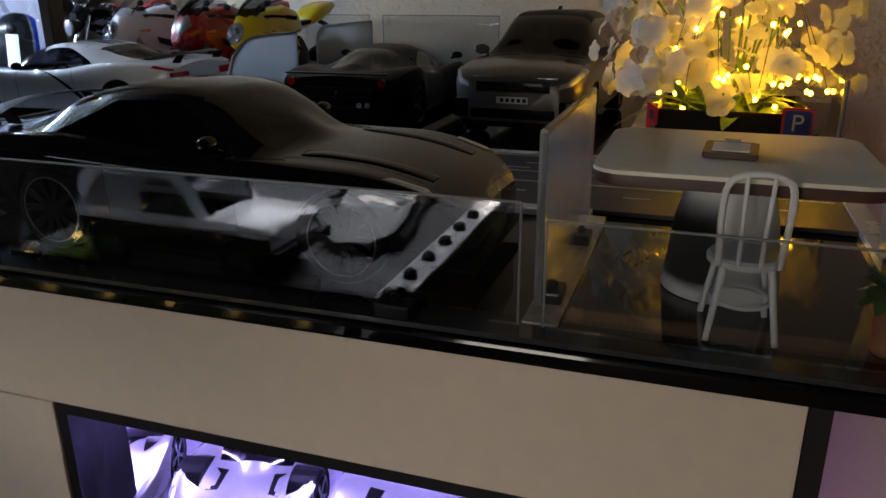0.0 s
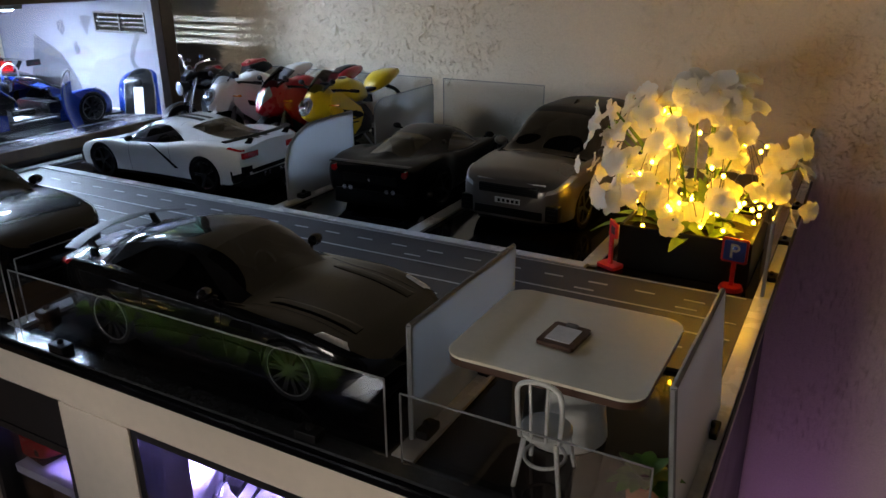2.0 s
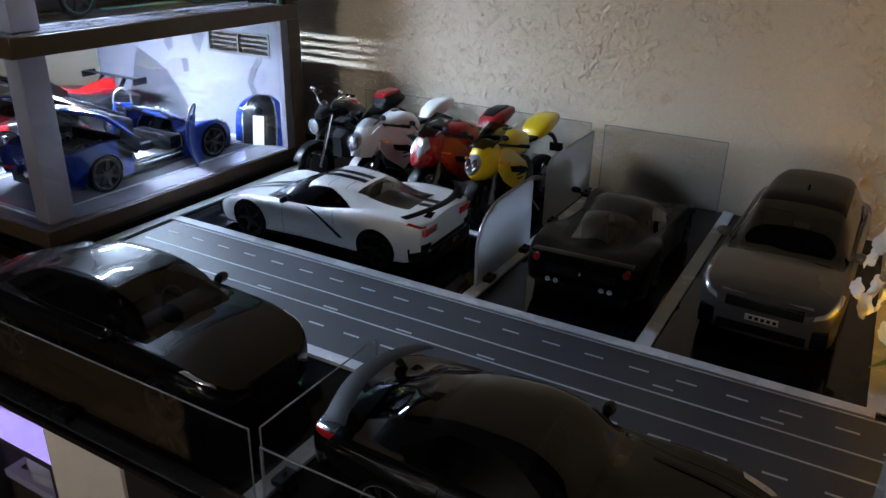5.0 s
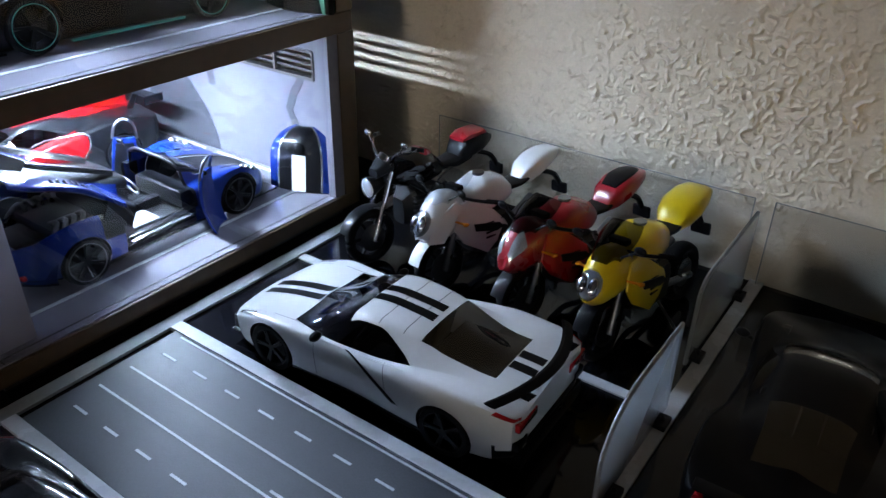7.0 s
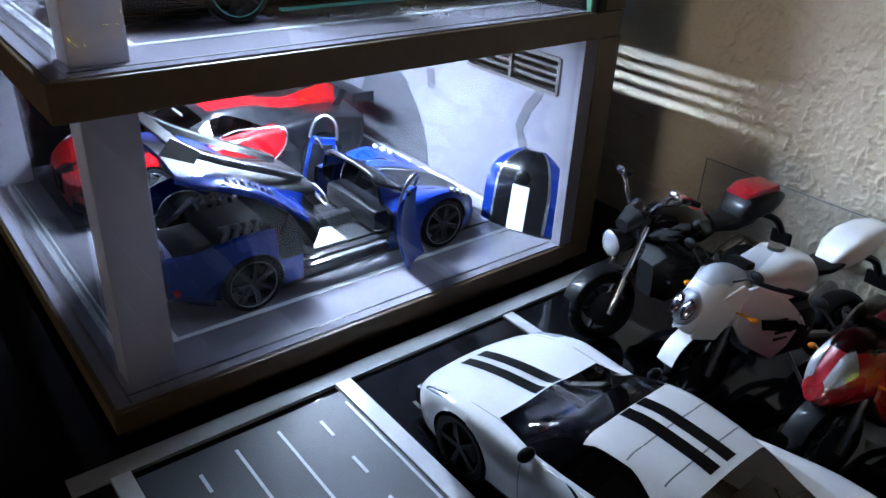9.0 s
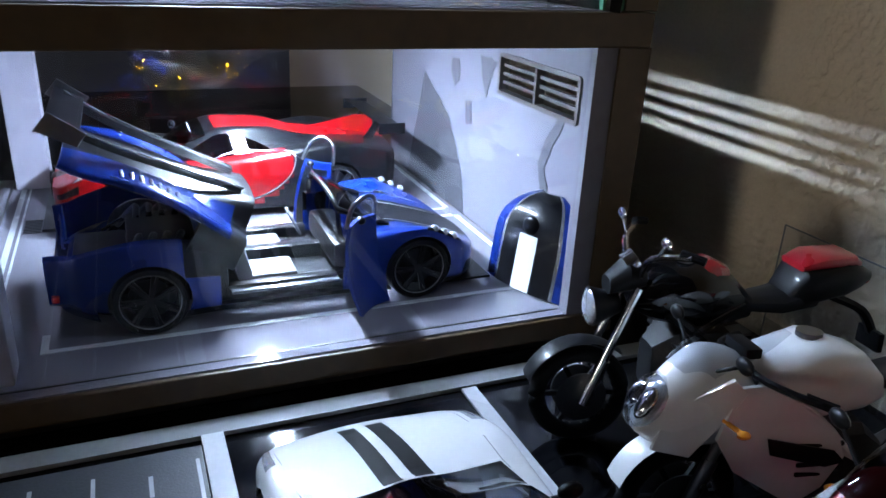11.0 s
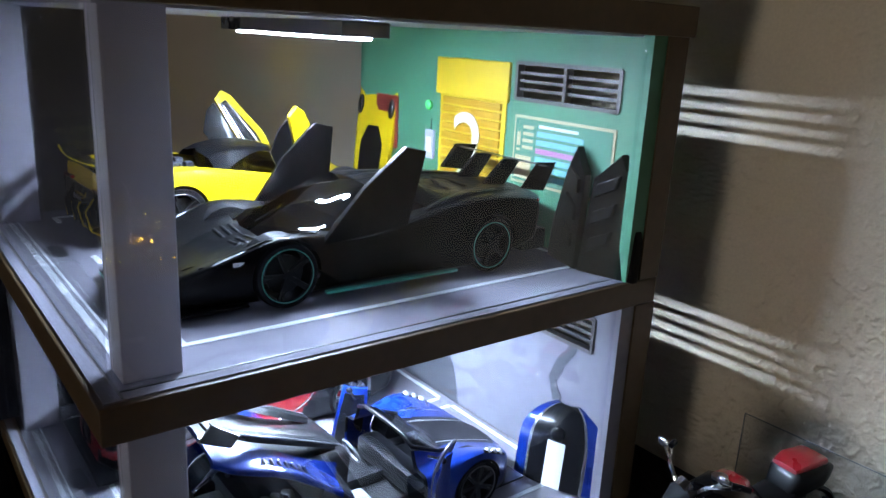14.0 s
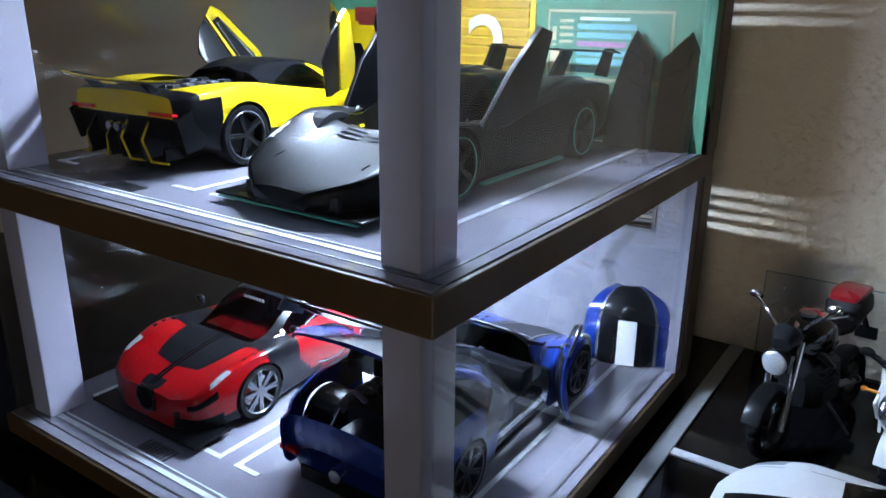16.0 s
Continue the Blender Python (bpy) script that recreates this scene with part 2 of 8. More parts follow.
def stucco_wall(xs, zs):
    """Wall slab whose face carries torn trowel strokes, thick in places and bare in others."""
    nx, nz = len(xs) - 1, len(zs) - 1
    x0, x1, z0, z1 = xs[0], xs[-1], zs[0], zs[-1]
    gx, gz = np.meshgrid(xs, zs, indexing="ij")
    wx = gx + 0.0045 * (value_noise(gx, gz, 130, 5) - 0.5)
    wz = gz + 0.0045 * (value_noise(gx, gz, 130, 9) - 0.5)
    where = 0.3 + 0.7 * smooth_step(value_noise(gx, gz, 11, 21), 0.34, 0.6)
    h = 0.0012 * value_noise(gx, gz, 15, 77) + 0.0004 * value_noise(gx, gz, 330, 83)
    # a few long strokes and many short ones, leaning both ways
    for scale, seed, width, height, lean in ((92, 47, 0.07, 0.0019, 0.5), (165, 147, 0.12, 0.0014, -0.4), (235, 247, 0.16, 0.0011, 0.3)):
        u, v = wx + lean * wz, wz - lean * wx
        crest = np.abs(value_noise(u, v * 0.7, scale, seed, 1) - 0.5)
        torn = smooth_step(value_noise(wx, wz, scale * 1.2, seed + 14, 1), 0.54, 0.66)
        h += height * where * torn * (1 - smooth_step(crest, width * 0.25, width))
    dabs = smooth_step(value_noise(wx, wz, 260, 33, 2), 0.62, 0.72)
    h += 0.0010 * dabs * where
    edge = np.minimum(np.minimum(gx - x0, x1 - gx), np.minimum(gz - z0, z1 - gz))
    h *= smooth_step(edge, 0.0, 0.03)
    co = np.stack([gx, WALL_Y - h, gz], -1).reshape(-1, 3)
    a = (np.arange(nx)[:, None] * (nz + 1) + np.arange(nz)[None, :]).ravel()
    quads = np.stack([a, a + nz + 1, a + nz + 2, a + 1], -1)
    n0 = len(co)
    slab = [(x, y, z) for y in (WALL_Y + 0.0006, WALL_Y + 0.12) for x, z in ((-2.2, -0.8), (2.2, -0.8), (2.2, 1.7), (-2.2, 1.7))]
    faces = [(0, 1, 2, 3), (7, 6, 5, 4), (4, 5, 1, 0), (5, 6, 2, 1), (6, 7, 3, 2), (7, 4, 0, 3)]
    co = np.concatenate([co, np.array(slab)])
    quads = np.concatenate([quads, np.array(faces) + n0])
    me = bpy.data.meshes.new("wall_north")
    me.vertices.add(len(co))
    me.vertices.foreach_set("co", co.ravel())
    me.loops.add(quads.size)
    me.loops.foreach_set("vertex_index", quads.ravel())
    me.polygons.add(len(quads))
    me.polygons.foreach_set("loop_start", np.arange(len(quads)) * 4)
    me.polygons.foreach_set("use_smooth", np.arange(len(quads)) < len(quads) - 6)
    me.update(calc_edges=True)
    me.materials.append(STUCCO)
    return tagged(new("wall_north", me), "cream stucco wall with rough trowelled ridges", "wall", "", "structure")


stucco_wall(np.concatenate([np.arange(-0.86, -0.66, 0.003), np.arange(-0.66, 0.38, 0.001), np.arange(0.38, 0.62, 0.003)]),
            np.concatenate([np.arange(-0.36, 0.0, 0.004), np.arange(0.0, 0.42, 0.001), np.arange(0.42, 0.62, 0.003)]))
struct("wall_south", boxed(-2.2, 2.2, -1.72, -1.6, -0.8, 1.7), PAINT_WALL, "plain painted wall behind the display", "wall")
struct("wall_west", boxed(-2.32, -2.2, -1.72, WALL_Y + 0.12, -0.8, 1.7), PAINT_WALL, "plain painted wall beyond the garage", "wall")
struct("wall_east", boxed(2.2, 2.32, -1.72, WALL_Y + 0.12, -0.8, 1.7), PAINT_WALL, "plain painted side wall of the room", "wall")
struct("floor", boxed(-2.32, 2.32, -1.72, WALL_Y + 0.12, -0.88, -0.8), FLOOR_M, "dark wooden floor of the dim room", "floor")
struct("ceiling", boxed(-2.32, 2.32, -1.72, WALL_Y + 0.12, 1.7, 1.78), PAINT_WALL, "plain painted ceiling of the dim room", "ceiling")

room_lamp = empty("floor_lamp", pose(-0.25, -1.32, -0.8), "warm floor lamp with a drum shade across the room", "floor lamp")
bm = bmesh.new()
cyl(bm, (0, 0, 0.0), (0, 0, 0.025), 0.14, 0.13, 28)
part("base", bm, CAB_DARK, room_lamp, "", 30)
bm = bmesh.new()
cyl(bm, (0, 0, 0.025), (0, 0, 0.78), 0.012, n=12)
part("pole", bm, STEEL, room_lamp, "", 30)
bm = bmesh.new()
cyl(bm, (0, 0, 0.78), (0, 0, 1.08), 0.17, 0.14, 32)
part("shade", bm, LAMP_LIT, room_lamp, "glowing warm fabric shade", 30)

# ---- the display table ----
TX0, TX1, TY0, TY1 = -1.6, 0.191, 0.263, 0.926
table = empty("display_table", pose(0, 0, 0), "black gloss display table on a cream cabinet", "table")
part("tabletop", boxed(TX0, TX1, TY0, TY1, -0.0065, 0.0, 0.0015), BLACK_GLASS, table, "black glossy top")
cab = part("carcass", boxed(TX0 + 0.06, 0.155, TY1 - 0.03, TY1 - 0.012, -0.8, -0.0067), CAB_IN, table)
CY = 0.36   # front face of the cabinet under the top's overhang
part("top_rail", boxed(TX0 + 0.06, 0.157, CY, CY + 0.018, -0.135, -0.0067, 0.0015), CAB_WHITE, table, "cream front rail")
for x0, x1 in ((-0.62, -0.51), (-0.369, -0.277), (-0.86, -0.76), (-1.1, -1.0)):
    part("stile", boxed(x0, x1, CY, CY + 0.018, -0.8, -0.1355, 0.0012), CAB_WHITE, table)
part("bottom_rail", boxed(TX0 + 0.06, 0.157, CY, CY + 0.018, -0.80, -0.62, 0.0015), CAB_WHITE, table)
part("lintel", boxed(-0.5095, -0.3695, CY + 0.003, CY + 0.016, -0.19, -0.1355, 0.001), CAB_DARK, table, "black lintel strip")
part("end_stile", boxed(0.145, 0.157, CY, CY + 0.018, -0.6195, -0.1355), CAB_DARK, table)
# dark frames round the openings
for x0, x1 in ((-0.2765, 0.1445), (-0.5095, -0.3695), (-0.7595, -0.6205)):
    top = -0.1355 if x0 > -0.3 else -0.1905
    part("frame_side", boxed(x0, x0 + 0.008, CY + 0.002, CY + 0.05, -0.6195, top), CAB_DARK, table)
    part("frame_side", boxed(x1 - 0.008, x1, CY + 0.002, CY + 0.05, -0.6195, top), CAB_DARK, table)
    part("frame_top", boxed(x0 + 0.008, x1 - 0.008, CY + 0.002, CY + 0.05, top - 0.008, top), CAB_DARK, table)
    part("door_pane", boxed(x0 + 0.008, x1 - 0.008, CY + 0.012, CY + 0.014, -0.6195, top - 0.008), PANE, table)
part("side_panel", boxed(0.1572, 0.167, CY - 0.0, TY1 - 0.012, -0.8, -0.0067), CAB_DARK, table)
part("inner_shelf", boxed(TX0 + 0.06, 0.1565, CY + 0.0185, TY1 - 0.031, -0.2722, -0.2622), CAB_IN, table, "pale shelf under purple light")
part("inner_ceiling", boxed(TX0 + 0.06, 0.1565, CY + 0.0185, TY1 - 0.031, -0.014, -0.0069), CAB_IN, table)
for x in (-0.9, -0.45, -0.1):
    s = part("led_strip", boxed(x - 0.14, x + 0.14, CY + 0.11, CY + 0.12, -0.019, -0.0142), PURPLE_LIT, table, "purple glowing strip")
part("led_strip", boxed(0.1675, 0.1705, 0.5, 0.85, -0.56, -0.555), FLANK_LIT, table, "purple glowing strip on the cabinet's flank")

# ---- the printed road and the white strips on the top ----
road = empty("road_board", pose(0, 0, 0), "grey printed four-lane toy road on the black top", "road board")
part("board", boxed(-0.633, 0.178, 0.4305, 0.5575, 0.0004, 0.003, 0.0004), ASPHALT, road)


def strip(x0, x1, y0, y1, z0, z1, material, parent, name="strip"):
    return part(name, boxed(x0, x1, y0, y1, z0, z1), material, parent)


for y in (0.5085, 0.4825, 0.5545):
    strip(-0.622, 0.174, y - 0.0009, y + 0.0009, 0.0030, 0.0033, ROADLINE, road, "lane_line")
dash = boxed(-0.0075, 0.0075, -0.001, 0.001, 0.003, 0.0033)
first = part("dash", dash, ROADLINE, road)
first.location = (-0.608, 0.533, 0)
for y in (0.533, 0.459):
    for i in range(22):
        if y == 0.533 and i == 0:
            continue
        d = new("dash", first.data)
        d.parent, d.location = road, (-0.608 + 0.0357 * i, y, 0)
for y, x0, x1 in ((0.518, -0.086, 0.17), (0.487, -0.44, 0.1)):
    for i in range(4):
        d = new("dash", first.data)
        d.parent, d.location = road, (x0 + 0.075 * i, y, 0)

lines = empty("parking_lines", pose(0, 0, 0), "white parking bay strips laid on the black top", "parking lines", kind="structure")
strip(-0.640, 0.05, 0.5580, 0.5690, 0.0004, 0.0036, LINE, lines, "bay_line")
strip(-0.640, 0.05, 0.4195, 0.4300, 0.0004, 0.0036, LINE, lines, "bay_line")
strip(-0.6530, -0.6402, 0.40, 0.92, 0.0004, 0.003, GLOSS_LINE, lines, "bay_line")
strip(-0.6400, -0.2815, 0.7020, 0.7110, 0.0004, 0.002, LINE, lines, "bay_line")
for x in (-0.275, -0.1165, 0.0508):
    strip(x - 0.0062, x + 0.0062, 0.5692, 0.923, 0.0004, 0.003 if x < 0 else 0.002, LINE, lines, "bay_line")
for x in (-0.261, 0.052):
    strip(x - 0.0062, x + 0.0062, 0.2785, 0.4193, 0.0004, 0.003, LINE, lines, "bay_line")
strip(0.1785, 0.1890, 0.29, 0.92, 0.0004, 0.004, LINE, lines, "edge_strip")
strip(-1.0, 0.188, 0.2660, 0.2780, 0.0004, 0.0024, STRIP_CLEAR, lines, "front_strip")


# ---- acrylic panes standing on the top ----
def pane(name, material, label, axis, at, a, b, h, t=0.002, round_corner=None, z0=0.003, lean=0.0):
    """An upright sheet, its polished edge a part of its own, with small black clips at the foot."""
    p = empty(name, pose(0, 0, 0), label, "acrylic screen")
    if round_corner:
        n, r = 8, round_corner
        out = [(a, z0), (b, z0), (b, h)]
        out += [(a + r * (1 - math.sin(k / n * math.pi / 2)), h - r * 0.75 * (1 - math.cos(k / n * math.pi / 2))) for k in range(n + 1)]
    else:
        out = [(a, z0), (b, z0), (b, h), (a, h)]
    bm = bmesh.new()
    prism(bm, out, axis, at - t / 2, at + t / 2)
    if lean:
        for v in bm.verts:
            v.co.x += lean * v.co.z
    s = part("sheet", bm, material, p)
    bm = bmesh.new()
    # polished rim, a hair thicker than the sheet
    for (p0, p1) in list(zip(out, out[1:] + out[:1]))[1:]:
        q0, q1 = ((at + lean * p0[1] if axis == "x" else p0[0]), (p0[0] if axis == "x" else at), p0[1]), ((at + lean * p1[1] if axis == "x" else p1[0]), (p1[0] if axis == "x" else at), p1[1])
        if (Vector(q0) - Vector(q1)).length > 1e-5:
            cyl(bm, q0, q1, t * (0.52 if t > 0.0025 else 0.26), n=6)
    part("edge", bm, EDGE, p, "bright polished edge")
    return p


def clip(p, x, y, along):
    bm = bmesh.new()
    dx, dy = (0.007, 0.0045) if along == "x" else (0.0045, 0.007)
    box(bm, x - dx, x + dx, y - dy, y + dy, 0.0006, 0.0075, 0.001)
    ball(bm, (x, y, 0.0085), 0.0022, 8)
    part("clip", bm, BLACK_PLASTIC, p, "small black clip")


p = pane("acrylic_screen", FRONT_ACRYL, "low clear acrylic panel along the table's front edge", "y", 0.2755, -0.247, 0.045, 0.0475)
clip(p, -0.2, 0.2715, "x"), clip(p, 0.0, 0.2715, "x")
p = pane("acrylic_screen", FRONT_ACRYL, "low clear acrylic panel along the table's front edge", "y", 0.2755, 0.054, 0.174, 0.042)
p = pane("acrylic_screen", FRONT_ACRYL, "low clear acrylic panel along the table's front edge", "y", 0.2755, -0.86, -0.2545, 0.0565)
clip(p, -0.42, 0.2715, "x")
p = pane("acrylic_divider", ACRYL, "clear acrylic divider between two parked cars", "x", -0.2575, 0.287, 0.402, 0.049)
clip(p, -0.2545, 0.30, "y"), clip(p, -0.2545, 0.385, "y")
p = pane("acrylic_divider", FROST, "frosted acrylic divider between the black coupe and the table", "x", 0.0481, 0.2947, 0.4205, 0.0677, 0.003)
clip(p, 0.052, 0.303, "y"), clip(p, 0.052, 0.375, "y")
p = pane("acrylic_divider", FROST_W, "milky acrylic end panel beside the white table", "x", 0.182, 0.289, 0.398, 0.0725, 0.003, lean=-0.08, z0=0.0045)
clip(p, 0.1825, 0.30, "y"), clip(p, 0.1825, 0.372, "y")
p = pane("acrylic_divider", ACRYL, "clear acrylic end panel beside the planter", "x", 0.1835, 0.562, 0.915, 0.06, 0.003, z0=0.0045)
clip(p, 0.185, 0.6, "y"), clip(p, 0.185, 0.69, "y"), clip(p, 0.185, 0.80, "y")
p = pane("acrylic_divider", FROST, "frosted divider with a rounded corner beside the white sports car", "x", -0.279, 0.592, 0.7095, 0.0755, 0.003, round_corner=0.05)
clip(p, -0.274, 0.61, "y"), clip(p, -0.274, 0.69, "y")
p = pane("acrylic_divider", FROST, "frosted divider beside the yellow motorcycle", "x", -0.285, 0.765, 0.905, 0.078, 0.003, round_corner=0.02)
clip(p, -0.28, 0.778, "y"), clip(p, -0.28, 0.885, "y")
pane("acrylic_screen", ACRYL, "clear acrylic panel along the stucco wall behind the motorcycles", "y", 0.916, -0.63, -0.292, 0.085, z0=0.0)
pane("acrylic_screen", ACRYL, "clear acrylic panel along the stucco wall behind the black supercar", "y", 0.918, -0.275, -0.13, 0.085, z0=0.0)

# ---- the two-storey model garage ----
GX0, GX1, GY0, GY1 = -1.055, -0.665, 0.432, 0.807
GYB = 0.820   # back of the boards behind the wall
Z1, Z2a, Z2, Z3 = 0.0237, 0.1893, 0.2093, 0.379
garage = empty("model_garage", pose(0, 0, 0), "two-storey lit model garage with glass sides and brown board edges", "model garage")
part("base_board", boxed(GX0, GX1, GY0, GYB, 0.0080, Z1 - 0.001, 0.001), GAR_EDGE, garage, "brown board")
part("plinth", boxed(GX0 + 0.007, GX1 - 0.007, GY0 + 0.007, GY1 - 0.007, 0.0006, 0.0079), CAB_DARK, garage, "black recessed plinth")
part("lower_floor", boxed(GX0 + 0.003, GX1 - 0.003, GY0 + 0.003, GY1 - 0.008, Z1 - 0.001, Z1), GAR_FLOOR, garage, "grey printed garage floor")
part("middle_board", boxed(GX0, GX1, GY0, GYB, Z2a, Z2 - 0.001, 0.001), GAR_EDGE, garage, "brown board")
part("upper_floor", boxed(GX0 + 0.003, GX1 - 0.003, GY0 + 0.003, GY1 - 0.008, Z2 - 0.001, Z2), GAR_FLOOR, garage, "grey printed garage floor")
part("roof_board", boxed(GX0 - 0.006, GX1 + 0.006, GY0 - 0.006, GYB, Z3, Z3 + 0.02, 0.001), GAR_EDGE, garage, "brown roof board")


def vent_wall(z0, z1, vz0, vz1, material, name):
    """Back wall with a slotted vent cut right through it."""
    vx0, vx1 = -0.8094, -0.7014
    y0, y1 = GY1 - 0.007, GY1 - 0.001
    w = part(name, boxed(GX0 + 0.001, vx0, y0, y1, z0, z1), material, garage)
    for a in ((vx1, GX1 - 0.001, z0, z1), (vx0, vx1, z0, vz0), (vx0, vx1, vz1, z1)):
        part("wall_piece", boxed(a[0], a[1], y0, y1, a[2], a[3]), material, garage)
    fr = part("vent_frame", boxed(vx0, vx1, y0 - 0.0015, y1 - 0.0005, vz1 - 0.0022, vz1 + 0.001), VENT_GREY, garage)
    part("vent_frame", boxed(vx0, vx1, y0 - 0.0015, y1 - 0.0005, vz0 - 0.001, vz0 + 0.0022), VENT_GREY, garage)
    for x in (vx0, (vx0 + vx1) / 2, vx1):
        part("vent_frame", boxed(x - 0.0015, x + 0.0015, y0 - 0.0015, y1, vz0, vz1), VENT_GREY, garage)
    n = 4
    for i in range(1, n):
        z = vz0 + 0.002 + (vz1 - vz0 - 0.004) * i / n
        part("vent_slat", boxed(vx0, vx1, y0 + 0.0015, y1 - 0.0015, z - 0.0012, z + 0.0012), VENT_GREY, garage)


vent_wall(Z1, Z2a, 0.1377, 0.1664, CONCRETE, "grey_wall")
vent_wall(Z2, Z3, 0.3245, 0.3546, GREEN, "green_wall")
for z0, z1 in ((Z1, Z2a), (Z2, Z3)):
    for x0, y0 in ((-0.704, 0.447), (-1.041, 0.447)):
        part("post", boxed(x0, x0 + 0.022, y0, y0 + 0.028, z0, z1, 0.001), GAR_POST, garage, "pale grey post")
    part("edge_trim", boxed(GX1 - 0.0008, GX1 + 0.0008, GY1 - 0.0085, GYB - 0.0002, z0, z1), GAR_EDGE, garage, "brown board edge")
    part("end_post", boxed(GX1 - 0.010, GX1 - 0.001, GY1 - 0.022, GY1 - 0.0075, z0, z1), GREEN if z0 > 0.1 else CONCRETE, garage)
    part("seam", boxed(GX1 - 0.0115, GX1 - 0.0101, GY1 - 0.0095, GY1 - 0.0072, z0, z1), CAB_DARK, garage, "dark seam in the wall")
    part("front_pane", boxed(GX0 + 0.012, GX1 - 0.005, GY0 + 0.006, GY0 + 0.008, z0, z1), PANE, garage, "clear front pane")
    part("side_pane", boxed(GX1 - 0.007, GX1 - 0.005, GY0 + 0.009, GY1 - 0.0225, z0, z1), PANE, garage, "clear side pane")
    part("side_pane", boxed(GX0 + 0.008, GX0 + 0.010, GY0 + 0.009, GY1 - 0.009, z0, z1), PANE, garage, "clear side pane")
    # pane grooves and bay lines on the floor
    for a in ((GX0 + 0.006, GX1 - 0.004, GY0 + 0.0105, GY0 + 0.0118), (GX1 - 0.0118, GX1 - 0.0105, GY0 + 0.0119, GY1 - 0.023)):
        part("groove", boxed(*a, z0, z0 + 0.0004), CAB_DARK, garage)
    for x in (-0.879, -0.8615):
        part("bay_line", boxed(x - 0.002, x + 0.002, 0.484, 0.79, z0, z0 + 0.0004), LINE, garage)
    for x in (-1.024, -0.713):
        part("bay_line", boxed(x - 0.002, x + 0.002, 0.484, 0.79, z0, z0 + 0.0004), LINE, garage)
    for x0, x1 in ((-0.8594, -0.842), (-0.8985, -0.8811), (-1.0219, -1.004), (-0.733, -0.7151)):
        part("bay_line", boxed(x0, x1, 0.484, 0.488, z0, z0 + 0.0004), LINE, garage)
    for x0, x1 in ((-0.8594, -0.715), (-1.022, -0.881)):
        part("bay_line", boxed(x0, x1, 0.7905, 0.7945, z0, z0 + 0.0004), LINE, garage)
    part("kerb_line", boxed(-1.018, -0.705, 0.4510, 0.4550, z0, z0 + 0.0005), LINE, garage)
    part("kerb_line", boxed(-1.018, -0.705, 0.4575, 0.4590, z0, z0 + 0.0005), LINE, garage)
    bm = bmesh.new()
    for i in range(9):
        box(bm, -0.935 + i * 0.0035, -0.9332 + i * 0.0035, 0.4605, 0.4725, z0 + 0.0001, z0 + 0.0006)
    part("drain", bm, CAB_DARK, garage)
    # lamp bar under the ceiling
    y, lx0, lx1 = (0.612, -0.925, -0.742) if z0 > 0.1 else (0.640, -0.945, -0.760)
    part("ceiling_sheet", boxed(GX0 + 0.012, GX1 - 0.012, GY0 + 0.012, GY1 - 0.0085, z1 - 0.0012, z1 - 0.0001), GAR_POST, garage)
    part("lamp_housing", boxed(lx0, lx1, y - 0.017, y + 0.017, z1 - 0.0105, z1 - 0.0014, 0.001), STEEL, garage, "steel lamp housing")
    part("lamp_tube", boxed(lx0 + 0.004, lx1 - 0.004, y - 0.006, y + 0.006, z1 - 0.0122, z1 - 0.0106), BAR_LIT if z0 > 0.1 else BAR_WIDE, garage, "white glowing lamp bar")

# ---- model cars: one lofted body, split into panels, glass, lamps and wheels ----
def interp(pts, x):
    """A smooth curve with no overshoot through (x, value) pairs."""
    if x <= pts[0][0]:
        return pts[0][1]
    if x >= pts[-1][0]:
        return pts[-1][1]
    n = len(pts)
    d = [(pts[i + 1][1] - pts[i][1]) / (pts[i + 1][0] - pts[i][0]) for i in range(n - 1)]
    s = [d[0]] + [0 if d[i - 1] * d[i] <= 0 else 2 * d[i - 1] * d[i] / (d[i - 1] + d[i]) for i in range(1, n - 1)] + [d[-1]]
    for i in range(n - 1):
        if x <= pts[i + 1][0]:
            h = pts[i + 1][0] - pts[i][0]
            t = (x - pts[i][0]) / h
            return (pts[i][1] * (1 + 2 * t) * (1 - t) ** 2 + h * s[i] * t * (1 - t) ** 2 + pts[i + 1][1] * t * t * (3 - 2 * t) + h * s[i + 1] * t * t * (t - 1))


